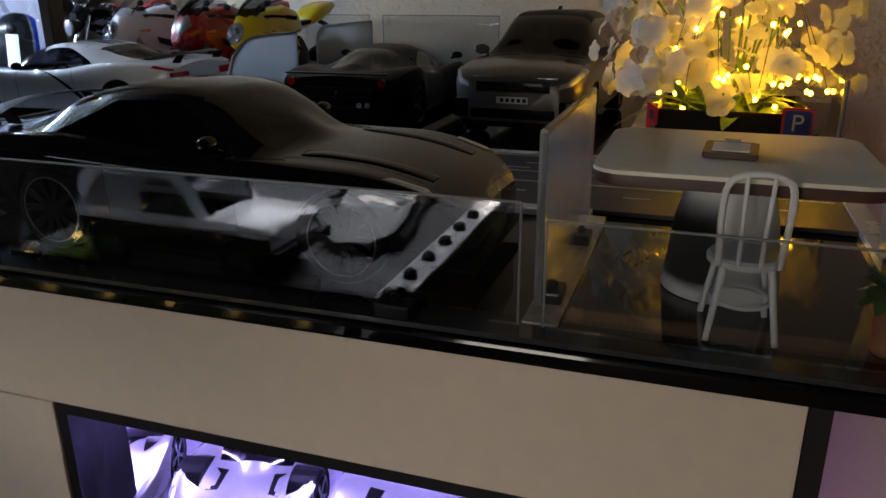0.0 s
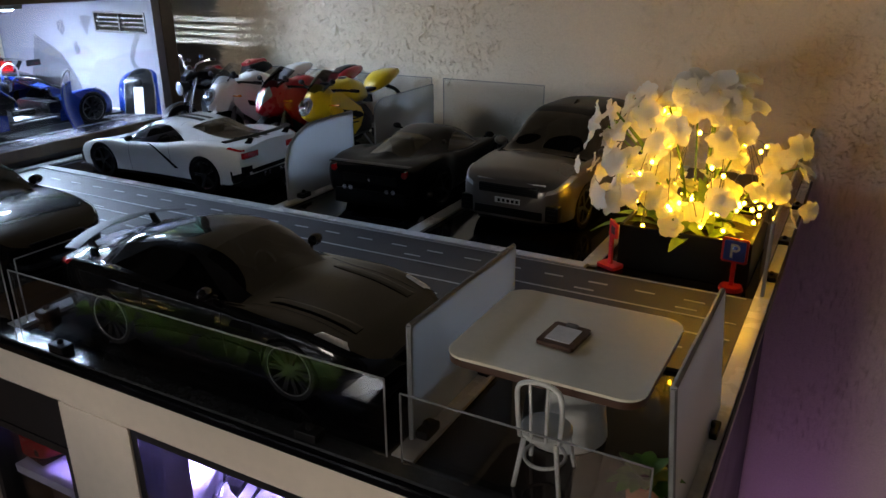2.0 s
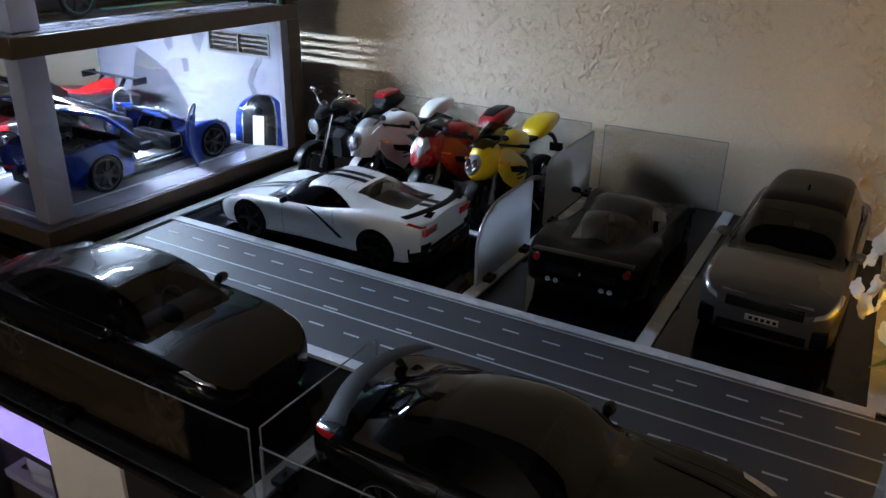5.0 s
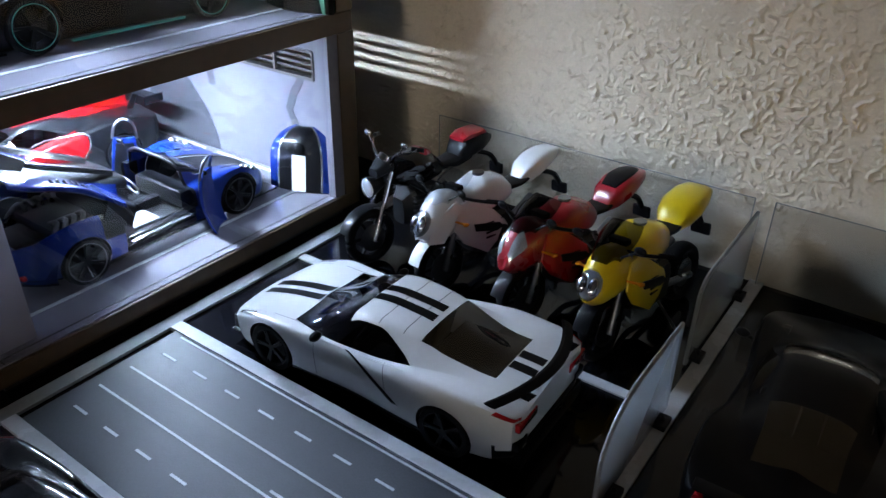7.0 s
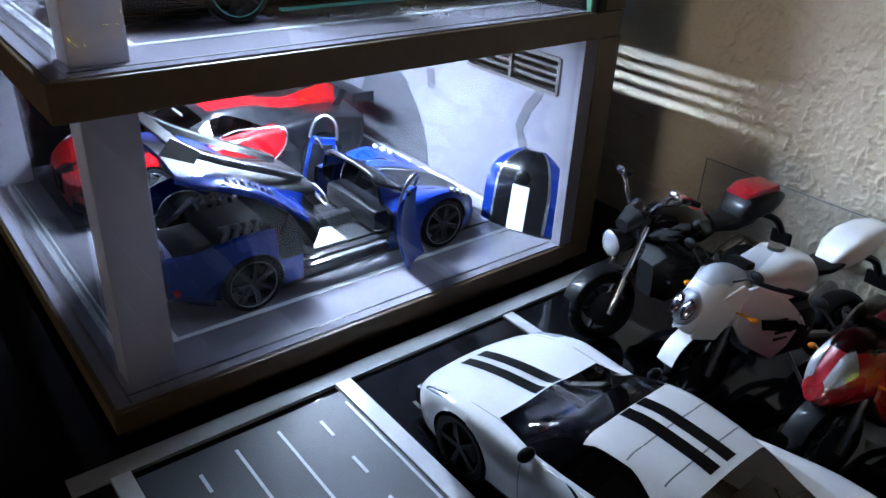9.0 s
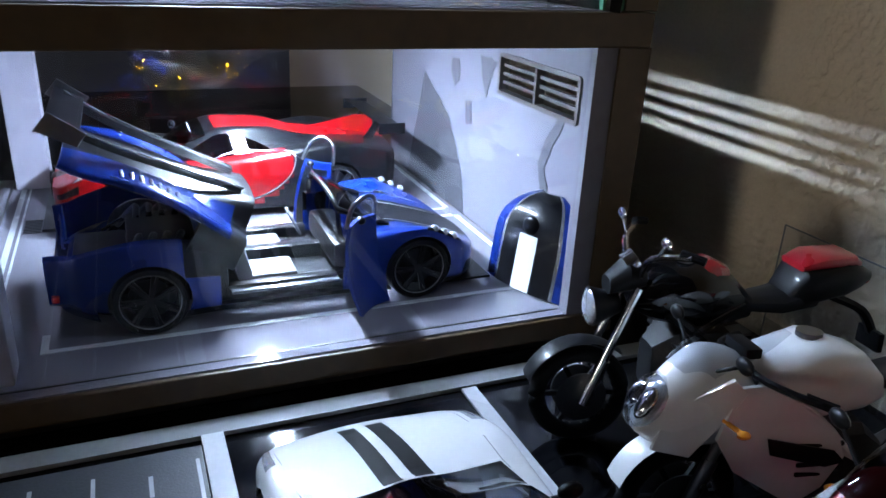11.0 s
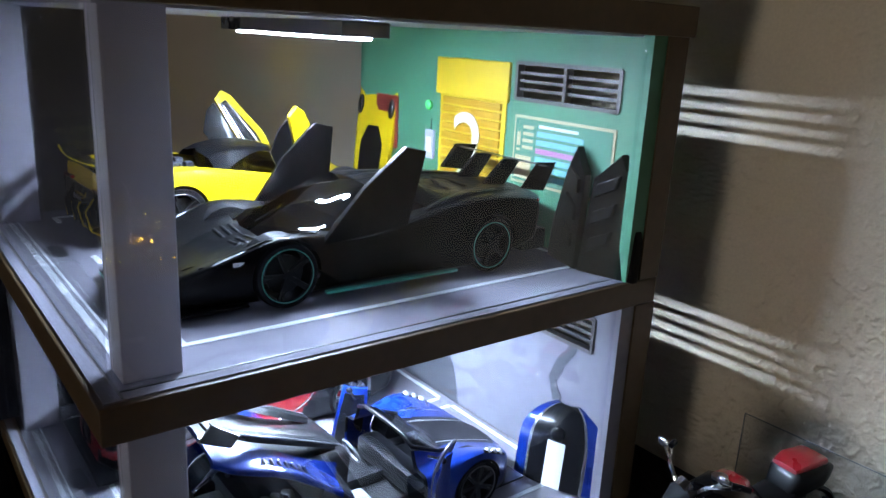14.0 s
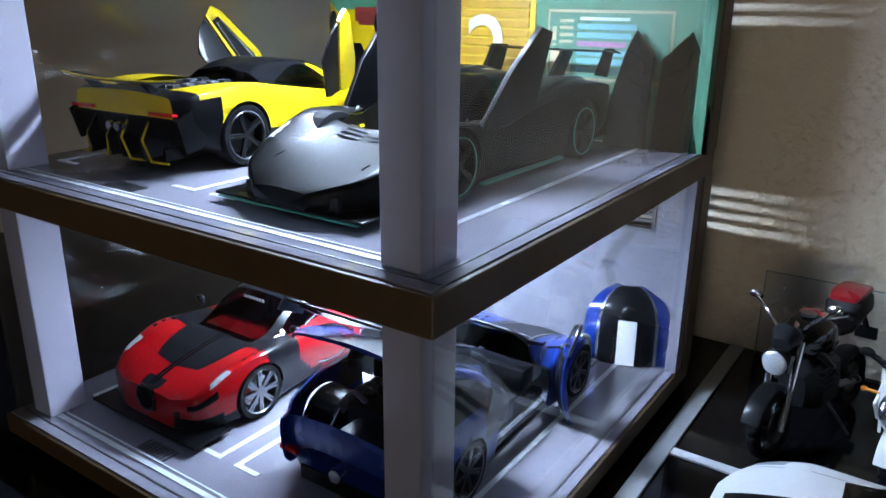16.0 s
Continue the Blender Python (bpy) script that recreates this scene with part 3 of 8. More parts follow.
class Car:
    """A model car in real metres, nose towards +x, scaled down when its parts are made."""

    def __init__(self, name, m, label, paint, spec, scale=1 / 18, category="model car", group=""):
        self.root = empty(name, m, label, category, group)
        self.k, self.paint, self.p = scale, paint, spec
        p = spec
        self.xn, self.xt = p["half"][-1][0], p["half"][0][0]
        self.ra = p["r"] * p.get("arch", 1.09)
        self.axles = [p["wb"] / 2, -p["wb"] / 2]
        self.rows = {}

    def part(self, name, bm, material, label="", smooth=False, parent=None):
        bmesh.ops.scale(bm, vec=(self.k,) * 3, verts=bm.verts)
        return part(name, bm, material, parent or self.root, label, smooth)

    def section(self, x):
        """Half of the outline across the car, from the sill to the middle of the roof."""
        p = self.p
        w, zb, zt, zs = interp(p["half"], x), interp(p["belt"], x), interp(p["top"], x), interp(p["sill"], x)
        cz = interp(p["cab"], x) if p.get("cab") and p["cab"][0][0] < x < p["cab"][-1][0] else -1
        c = max(zt, cz)
        f = min(1.0, max(0.0, (c - zt) / 0.22))
        ws = w * 0.92
        wc = min(interp(p["wc"], x), ws * 0.97)
        wr = min(interp(p["wr"], x), wc)

        def deck(y):
            return zb + (zt - zb) * (1 - (y / ws) ** 2)
        e7 = Vector((wc * 0.78, deck(wc * 0.78))).lerp(Vector((wr, c - p.get("crown", 0.05))), f)
        e8 = Vector((wc * 0.4, deck(wc * 0.4))).lerp(Vector((wr * 0.55, c - 0.012)), f)
        tuck = p.get("tuck", 0.04)
        pts = [(w * 0.84, zs), (w * (0.985 - tuck), zs + 0.03), (w * 0.985, zs + (zb - zs) * 0.36), (w, zs + (zb - zs) * 0.64),
               (w * 0.985, zs + (zb - zs) * 0.88), (ws, zb), (wc, deck(wc)), tuple(e7), tuple(e8), (0.0, c)]
        return [Vector((a, b)) for a, b in pts]

    def at(self, x, v, side=1):
        """A place on the skin: x along the car, v from 0 at the sill to 9 at the middle."""
        if x not in self.rows:
            if len(self.rows) > 4000:
                self.rows.clear()
            self.rows[x] = self.section(x)
        P = self.rows[x]
        i = min(8, max(0, int(v)))
        t = v - i
        a, b, c, d = P[max(i - 1, 0)], P[i], P[i + 1], P[i + 2] if i < 8 else Vector((-P[8].x, P[8].y))
        q = 0.5 * ((2 * b) + (c - a) * t + (2 * a - 5 * b + 4 * c - d) * t * t + (3 * b - a - 3 * c + d) * t ** 3)
        return Vector((x, side * q.x, q.y))

    def build(self, nu=84, nv=3, glasses=True, livery=None, materials=None, open_top=False):
        p = self.p
        xs = [self.xt + (self.xn - self.xt) * (0.5 - 0.5 * math.cos(math.pi * i / nu)) * 0.5 + (self.xn - self.xt) * i / nu * 0.5 for i in range(nu + 1)]
        vs = [j / nv for j in range(9 * nv + 1)]
        win = p.get("windows", {})
        for w in win.values():
            for e in w[:2]:
                i = min(range(1, nu), key=lambda q: abs(xs[q] - e))
                xs[i] = e

        def warp(x, v):
            """Lets the top edge of the side glass fall to a point at both ends."""
            if "side" not in win or not 6 < v < 7:
                return v
            a, b = win["side"][:2]
            e = max(0.0, min((x - a) / 0.5, (b - x) / 0.6, 1.0)) ** 0.65
            return 6 + (v - 6) * 1.5 * (0.02 + 0.88 * e) if v < 6.7 else v
        body, shields, sides = bmesh.new(), {"windshield": bmesh.new(), "rear_window": bmesh.new()}, {1: bmesh.new(), -1: bmesh.new()}

        def moved(co, v):
            """Pull skin that falls in a wheel arch out to the arch's rim."""
            if v > 5.4:
                return co, False
            for ax in self.axles:
                dx, dz = co.x - ax, co.z - p["r"]
                d = math.hypot(dx, dz)
                if d < self.ra:
                    if d < 1e-4:
                        dz, d = 1.0, 1.0
                    q = co.copy()
                    q.x, q.z = ax + dx / d * self.ra, max(p["r"] + dz / d * self.ra, co.z)
                    return q, True
            return co, False

        for side in (1, -1):
            grid = [[self.at(x, warp(x, v), side) for v in vs] for x in xs]
            cache = {}

            def vert(bm, i, j):
                key = (id(bm), i, j)
                if key not in cache:
                    cache[key] = bm.verts.new(moved(grid[i][j], vs[j])[0])
                return cache[key]
            for i in range(nu):
                for j in range(len(vs) - 1):
                    x, v = (xs[i] + xs[i + 1]) / 2, (vs[j] + vs[j + 1]) / 2
                    quad = ((i, j), (i + 1, j), (i + 1, j + 1), (i, j + 1))
                    if all(moved(grid[a][b], vs[b])[1] for a, b in quad):
                        continue
                    bm, slot = body, 0
                    if any(k.startswith("open") and w[0] < x < w[1] and v > w[2] for k, w in win.items()):
                        continue
                    if "front" in win and win["front"][0] < x < win["front"][1] and v > win["front"][2]:
                        bm = shields["windshield"]
                    elif "rear" in win and win["rear"][0] < x < win["rear"][1] and v > win["rear"][2]:
                        bm = shields["rear_window"]
                    elif "side" in win:
                        if win["side"][0] < x < win["side"][1] and 6 < v < 6.67:
                            bm = sides[side]
                    if bm is body and livery:
                        slot = livery(x, v, abs(grid[i][j].y), grid[i][j].z)
                    f = bm.faces.new([vert(bm, a, b) for a, b in (quad if side > 0 else quad[::-1])])
                    f.material_index = slot
            for i, rev in ((0, False), (nu, True)):
                row = [vert(body, i, j) for j in range(len(vs))]
                base = body.verts.new((xs[i], 0, row[0].co.z))
                for a, b in zip(row, row[1:]):
                    if a.co != b.co:
                        body.faces.new((base, a, b) if rev == (side > 0) else (base, b, a))
        for bm in (body, *shields.values()):
            bmesh.ops.remove_doubles(bm, verts=bm.verts, dist=0.0008)
        self.body = self.part("body", body, materials or self.paint, "", 40)
        for n, bm in shields.items():
            if bm.faces:
                self.part(n, bm, p.get("glass", CAR_GLASS), "", 60)
            else:
                bm.free()
        for bm in sides.values():
            if bm.faces:
                self.part("side_window", bm, p.get("glass", CAR_GLASS), "", 60)
            else:
                bm.free()
        # floor pan and arch linings
        bm = bmesh.new()
        wy = min(w for _, w in p["half"][1:-1])
        box(bm, self.xt + 0.12, self.xn - 0.12, -wy * 0.72, wy * 0.72, p.get("clear", 0.12), p.get("clear", 0.12) + 0.16, 0.02)
        box(bm, -p["wb"] / 2 + self.ra + 0.02, p["wb"] / 2 - self.ra - 0.02, -wy * 0.9, wy * 0.9, p.get("clear", 0.12) + 0.01, p.get("clear", 0.12) + 0.1, 0.01)
        self.part("underbody", bm, BLACK_PLASTIC)
        for ax in self.axles:
            for s in (1, -1):
                bm = bmesh.new()
                w = interp(p["half"], ax)
                n = 12
                out = [(ax + self.ra * 1.01 * math.cos(math.pi * i / n), p["r"] + self.ra * 1.01 * math.sin(math.pi * i / n)) for i in range(n + 1)]
                A, B = [bm.verts.new((a[0], s * w * 0.96, a[1])) for a in out], [bm.verts.new((a[0], s * w * 0.6, a[1])) for a in out]
                for i in range(n):
                    bm.faces.new((A[i], A[i + 1], B[i + 1], B[i]))
                bm.faces.new(B)
                self.part("wheel_arch", bm, BLACK_PLASTIC, "black wheel arch lining")
        return self

    def wheels(self, spokes, rim, lip=None, caliper=None, width=0.27, style="thin", rim_label=""):
        p = self.p
        r = p["r"]
        rr = r * p.get("rim", 0.76)
        meshes = {}
        for ax in self.axles:
            for s in (1, -1):
                y = s * (interp(p["half"], ax) - width / 2 - p.get("inset", 0.02))
                if not meshes:
                    bm = bmesh.new()
                    # rim: barrel, spokes and hub, facing +y
                    for (ra, ya), (rb, yb) in (((rr, -width * 0.45), (rr * 0.93, -width * 0.3)), ((rr * 0.93, -width * 0.3), (rr * 0.93, width * 0.42)), ((rr * 0.93, width * 0.42), (rr * 0.985, width * 0.49)), ((rr * 0.985, width * 0.49), (rr * 1.01, width * 0.46))):
                        n = 36
                        A = [bm.verts.new((ra * math.cos(2 * math.pi * i / n), ya, ra * math.sin(2 * math.pi * i / n))) for i in range(n)]
                        B = [bm.verts.new((rb * math.cos(2 * math.pi * i / n), yb, rb * math.sin(2 * math.pi * i / n))) for i in range(n)]
                        for i in range(n):
                            bm.faces.new((A[i], A[(i + 1) % n], B[(i + 1) % n], B[i]))
                    for i in range(spokes):
                        a = 2 * math.pi * i / spokes
                        for da in ((-0.14, 0.14) if style == "split" else (0.0,)):
                            t0 = 0.030 if style != "wide" else 0.05
                            m = Matrix.Rotation(a, 4, "Y") @ Matrix.Rotation(da * 0.6, 4, "Y")
                            q = box(bm, 0.03, rr * 0.97, width * 0.30, width * 0.43, -t0 * 0.5, t0 * 0.5)
                            for v in q:
                                if v.co.x > rr * 0.5:
                                    v.co.z *= 0.75 if style != "wide" else 1.8
                                    v.co.y += width * 0.03
                                else:
                                    v.co.z *= 1.2
                            bmesh.ops.transform(bm, verts=q, matrix=m)
                    cyl(bm, (0, width * 0.2, 0), (0, width * 0.44, 0), rr * 0.2, rr * 0.17, 14)
                    bmesh.ops.scale(bm, vec=(self.k,) * 3, verts=bm.verts)
                    me_rim = bm
                    bm = bmesh.new()
                    prof = [(rr * 0.98, -width * 0.46), (r * 0.95, -width * 0.5), (r, -width * 0.4), (r, width * 0.4), (r * 0.95, width * 0.5), (rr * 0.99, width * 0.47)]
                    n = 40
                    R = [[bm.verts.new((ra * math.cos(2 * math.pi * i / n), ya, ra * math.sin(2 * math.pi * i / n))) for i in range(n)] for ra, ya in prof]
                    for A, B in zip(R, R[1:]):
                        for i in range(n):
                            bm.faces.new((A[i], A[(i + 1) % n], B[(i + 1) % n], B[i]))
                    bmesh.ops.scale(bm, vec=(self.k,) * 3, verts=bm.verts)
                    me_tyre = bm
                    bm = bmesh.new()
                    cyl(bm, (0, width * 0.02, 0), (0, width * 0.12, 0), rr * 0.72, n=24)
                    bmesh.ops.scale(bm, vec=(self.k,) * 3, verts=bm.verts)
                    me_disc = bm
                    disc_m = RIM_DARK if rim in (RIM_DARK, RIM_BLACK) else STEEL
                    bm = bmesh.new()
                    if lip:
                        tube(bm, [(rr * 0.99 * math.cos(2 * math.pi * i / 40), width * 0.485, rr * 0.99 * math.sin(2 * math.pi * i / 40)) for i in range(40)], r * 0.018, 6, True)
                        bmesh.ops.scale(bm, vec=(self.k,) * 3, verts=bm.verts)
                    me_lip = bm
                    w = part("wheel", me_rim, rim, self.root, rim_label, 30)
                    t = part("tyre", me_tyre, RUBBER, w, "", 40)
                    d = part("brake_disc", me_disc, disc_m, w)
                    kids = [t, d]
                    if lip:
                        kids.append(part("rim_lip", me_lip, lip, w, "thin bright rim lip", 60))
                    else:
                        me_lip.free()
                    if caliper:
                        bm = bmesh.new()
                        box(bm, rr * 0.35, rr * 0.75, -0.02, width * 0.22, -rr * 0.35, rr * 0.35, 0.02)
                        bmesh.ops.scale(bm, vec=(self.k,) * 3, verts=bm.verts)
                        kids.append(part("caliper", bm, caliper, w, "coloured brake caliper"))
                    meshes = {"w": w, "kids": kids}
                else:
                    w = new("wheel", meshes["w"].data)
                    w.parent = self.root
                    if rim_label:
                        w["label"] = rim_label
                    for kid in meshes["kids"]:
                        c = new(kid.name.split(".")[0], kid.data)
                        c.parent = w
                        if "label" in kid:
                            c["label"] = kid["label"]
                w.matrix_basis = pose(ax * self.k, y * self.k, r * self.k, 0, 0, 0 if s > 0 else 180)
        return self

    def patch(self, name, corners, material, off=0.006, n=8, m=4, both=True, label="", parent=None):
        """A thin piece that follows the skin inside four (x, v) corners, on both flanks."""
        for side in ((1, -1) if both else (1,)):
            bm = bmesh.new()
            rows = []
            for a in range(n + 1):
                row = []
                for b in range(m + 1):
                    s, t = a / n, b / m
                    (x0, v0), (x1, v1), (x2, v2), (x3, v3) = corners
                    x = (x0 * (1 - s) + x1 * s) * (1 - t) + (x3 * (1 - s) + x2 * s) * t
                    v = (v0 * (1 - s) + v1 * s) * (1 - t) + (v3 * (1 - s) + v2 * s) * t
                    x = min(max(x, self.xt + 0.003), self.xn - 0.003)
                    c = self.at(x, v, side)
                    du, dv = self.at(x + 0.002, v, side) - self.at(x - 0.002, v, side), self.at(x, min(v + 0.02, 8.999), side) - self.at(x, max(v - 0.02, 0), side)
                    nn = du.cross(dv)
                    if nn.length > 1e-9:
                        nn.normalize()
                        if nn.y * side < 0 and abs(nn.y) > 0.15 or (abs(nn.y) <= 0.15 and nn.z < 0):
                            nn.negate()
                    inset = 0.35 if a in (0, n) or b in (0, m) else 1.0
                    row.append(bm.verts.new(c + nn * off * inset))
                rows.append(row)
            for A, B in zip(rows, rows[1:]):
                for i in range(m):
                    bm.faces.new((A[i], B[i], B[i + 1], A[i + 1]))
            bmesh.ops.remove_doubles(bm, verts=bm.verts, dist=1e-5)
            self.part(name, bm, material, label, 50, parent)
        return self

    def stripe(self, name, x0, x1, y0, y1, material, off=0.004, n=14, both=True, lo=5.6):
        """A band along the car between two distances from its middle."""
        def find(x, y):
            a, b = lo, 9.0
            for _ in range(22):
                c = (a + b) / 2
                a, b = (c, b) if abs(self.at(x, c).y) > y else (a, c)
            return a
        for side in ((1, -1) if both else (1,)):
            bm, rows = bmesh.new(), []
            for i in range(n + 1):
                x = x0 + (x1 - x0) * i / n
                rows.append([bm.verts.new(self.at(x, find(x, y0 + (y1 - y0) * j / 3), side) + Vector((0, 0, off))) for j in range(4)])
            for A, B in zip(rows, rows[1:]):
                for j in range(3):
                    bm.faces.new((A[j], B[j], B[j + 1], A[j + 1]))
            self.part(name, bm, material, "", 50)
        return self

    def shell(self, name, x0, x1, v0, v1, material, m, thick=0.03, n=20, k=18, side=1, label="", livery=None):
        """A loose panel of the skin, with thickness, moved by m."""
        bm = bmesh.new()
        outer, inner = [], []
        for i in range(n + 1):
            x = x0 + (x1 - x0) * i / n
            vv = [v0 + (v1 - v0) * j / k for j in range(k + 1)]
            row = [self.at(x, v, 1) for v in vv]
            if side == 0:
                row += [self.at(x, v, -1) for v in vv[::-1][1:]]
            elif side < 0:
                row = [self.at(x, v, -1) for v in vv]
            c = Vector((x, 0, 0.3))
            outer.append([bm.verts.new(m @ q) for q in row])
            inner.append([bm.verts.new(m @ (q + (c - q).normalized() * thick)) for q in row])
        w = len(outer[0])
        for i in range(n):
            for j in range(w - 1):
                f = bm.faces.new((outer[i][j], outer[i + 1][j], outer[i + 1][j + 1], outer[i][j + 1]))
                if livery:
                    jj = j if j < k else 2 * k - 1 - j
                    f.material_index = livery(x0 + (x1 - x0) * (i + 0.5) / n, v0 + (v1 - v0) * (jj + 0.5) / k)
                bm.faces.new((inner[i][j], inner[i][j + 1], inner[i + 1][j + 1], inner[i + 1][j])).material_index = 1 if livery else 0
        for i in range(n):
            bm.faces.new((outer[i][0], inner[i][0], inner[i + 1][0], outer[i + 1][0]))
            bm.faces.new((outer[i][-1], outer[i + 1][-1], inner[i + 1][-1], inner[i][-1]))
        for j in range(w - 1):
            bm.faces.new((outer[0][j], outer[0][j + 1], inner[0][j + 1], inner[0][j]))
            bm.faces.new((outer[-1][j], inner[-1][j], inner[-1][j + 1], outer[-1][j + 1]))
        return self.part(name, bm, material, label, 45)

    def box(self, name, x0, x1, y0, y1, z0, z1, material, bevel=0.01, both=False, label="", m=None):
        for s in ((1, -1) if both else (1,)):
            bm = boxed(x0, x1, min(s * y0, s * y1), max(s * y0, s * y1), z0, z1, bevel)
            if m is not None:
                bmesh.ops.transform(bm, verts=bm.verts, matrix=m if s > 0 else Matrix.Diagonal((1, -1, 1, 1)) @ m @ Matrix.Diagonal((1, -1, 1, 1)))
            self.part(name, bm, material, label, 30)
        return self

    def mirrors(self, x, y, z, material, size=0.11):
        for s in (1, -1):
            bm = bmesh.new()
            ball(bm, (x, s * (y + size * 0.6), z), size, 12, (0.62, 1.0, 0.62))
            cyl(bm, (x + 0.03, s * (y - 0.06), z - size * 0.6), (x, s * (y + size * 0.3), z - size * 0.25), 0.025, 0.02, 8)
            self.part("mirror", bm, material, "", 60)
        return self

    def cabin(self, x0, x1, z, material=None, wheel_side=1, seat_m=None, tall=0.5, dash_w=0.75, dash_m=None):
        """Dashboard, two seats and a steering wheel under the glass."""
        material = material or BLACK_PLASTIC
        w = min(interp(self.p["wc"], (x0 + x1) / 2), dash_w)
        bm = boxed(x1 - (0.32 if dash_w > 0.7 else 0.2), x1 + 0.12, -w, w, z + 0.12, z + 0.42, 0.09)
        self.part("dashboard", bm, dash_m or material, "", 30)
        for s in (1, -1):
            bm = bmesh.new()
            box(bm, x0 + 0.15, x0 + 0.68, s * 0.36 - 0.23, s * 0.36 + 0.23, z, z + 0.16, 0.05)
            q = box(bm, -0.08, 0.08, s * 0.36 - 0.23, s * 0.36 + 0.23, 0.0, tall + 0.1, 0.05)
            bmesh.ops.transform(bm, verts=q, matrix=Matrix.Translation((x0 + 0.15, 0, z + 0.1)) @ Matrix.Rotation(radians(-14), 4, "Y"))
            self.part("seat", bm, seat_m or material, "", 30)
        bm = bmesh.new()
        c = Vector((x1 - 0.42, 0.36 * wheel_side, z + 0.36))
        tube(bm, [c + Matrix.Rotation(radians(-25), 3, "Y") @ Vector((0, 0.17 * math.cos(a), 0.17 * math.sin(a))) for a in [2 * math.pi * i / 20 for i in range(20)]], 0.017, 6, True)
        self.part("steering_wheel", bm, material, "", 60)
        return self

    def wing(self, x, y, z, chord, thick, material, stand=None, sweep=0.0, ends=0.0, tilt=6.0, label=""):
        """A rear wing across the car, with uprights and end plates."""
        bm = bmesh.new()
        n = 14
        rows = []
        for i in range(n + 1):
            t = -1 + 2 * i / n
            cx, cz = x + sweep * t * t, z + ends * t * t
            pr = [(0.5, 0.0), (0.2, 0.5), (-0.3, 0.35), (-0.5, 0.1), (-0.3, -0.15), (0.2, -0.35)]
            rows.append([bm.verts.new((cx + a * chord * math.cos(radians(tilt)) - b * thick * math.sin(radians(tilt)) , t * y, cz - a * chord * math.sin(radians(tilt)) + b * thick)) for a, b in pr])
        for A, B in zip(rows, rows[1:]):
            for i in range(6):
                bm.faces.new((A[i], A[(i + 1) % 6], B[(i + 1) % 6], B[i]))
        bm.faces.new(rows[0]), bm.faces.new(rows[-1])
        self.part("rear_wing", bm, material, label, 25)
        if stand:
            for s in (1, -1):
                bm = bmesh.new()
                prism(bm, [(stand[0] + 0.09, stand[2]), (stand[0] - 0.06, stand[2]), (x - 0.06, z + ends * (stand[1] / y) ** 2), (x + 0.05, z + ends * (stand[1] / y) ** 2)], "y", s * stand[1] - 0.012, s * stand[1] + 0.012)
                self.part("wing_stand", bm, material)
        return self

    def pipes(self, x, ys, z, r, material=None, flat=1.0):
        for y in ys:
            bm = bmesh.new()
            cyl(bm, (x + 0.15, y, z), (x - 0.02, y, z), r, n=16, caps=False)
            cyl(bm, (x + 0.14, y, z), (x - 0.02, y, z), r * 0.8, n=16, caps=True)
            for v in bm.verts:
                v.co.z = z + (v.co.z - z) * flat
            self.part("exhaust_pipe", bm, material or CHROME, "", 40)
        return self


PLATE = mat("plate_grey", (0.4, 0.4, 0.4), 0.5)


def plate(car, x, z, w, h, facing=1, tilt=0.0, y=0.0):
    """A number plate with plain bars in place of its signs."""
    bm = boxed(-0.008, 0.008, -w / 2, w / 2, -h / 2, h / 2, 0.004)
    bmesh.ops.transform(bm, verts=bm.verts, matrix=Matrix.Translation((x, y, z)) @ Matrix.Rotation(radians(tilt), 4, "Y"))
    pl = car.part("number_plate", bm, PLATE, "white plate with dark bars")
    bm = bmesh.new()
    for i in range(5):
        box(bm, 0.008 * facing, 0.011 * facing, (-0.38 + i * 0.18) * w, (-0.27 + i * 0.18) * w, -h * 0.28, h * 0.28)
    bmesh.ops.transform(bm, verts=bm.verts, matrix=Matrix.Translation((x, y, z)) @ Matrix.Rotation(radians(tilt), 4, "Y"))
    car.part("bar", bm, BLACK_PLASTIC, "", False, pl)


RIM_DARK = mat("dull_black_rim", (0.004, 0.004, 0.004), 0.5, spec=0.15)

# long-bonnet black coupe in the front bay
c = Car("model_coupe", pose(-0.1065, 0.349, 0.0004, 0, 0, 0), "glossy black long-bonnet model coupe with a rear wing", BLACK_PAINT, dict(
    wb=2.64, r=0.345, rim=0.80, arch=1.08, clear=0.11, glass=DARK_GLASS, crown=0.085,
    half=[(-2.33, 0.62), (-2.27, 0.82), (-2.0, 0.93), (-1.315, 0.985), (-0.6, 0.94), (0.2, 0.92), (1.315, 0.975), (1.85, 0.93), (2.15, 0.78), (2.26, 0.55)],
    belt=[(-2.33, 0.86), (-1.9, 0.93), (-1.3, 0.965), (-0.5, 0.90), (0.4, 0.86), (1.3, 0.84), (1.9, 0.72), (2.26, 0.52)],
    top=[(-2.33, 0.92), (-1.9, 0.97), (-1.2, 0.97), (0.3, 0.93), (1.3, 0.86), (1.9, 0.74), (2.15, 0.63), (2.26, 0.55)],
    sill=[(-2.33, 0.36), (-2.0, 0.24), (-1.0, 0.13), (1.2, 0.13), (2.0, 0.16), (2.26, 0.18)],
    cab=[(-2.15, 0.92), (-1.75, 1.09), (-1.25, 1.24), (-0.75, 1.33), (-0.3, 1.35), (0.0, 1.31), (0.45, 1.10), (0.8, 0.91)],
    wc=[(-2.0, 0.7), (-1.4, 0.80), (-0.4, 0.84), (0.4, 0.80), (1.0, 0.7)], wr=[(-2.0, 0.44), (-1.2, 0.54), (-0.4, 0.6), (0.4, 0.62), (0.8, 0.64)],
    windows=dict(front=(0.0, 0.66, 7.0), rear=(-1.85, -1.05, 7.0), side=(-1.3, 0.45, 6.05, 6.95))))
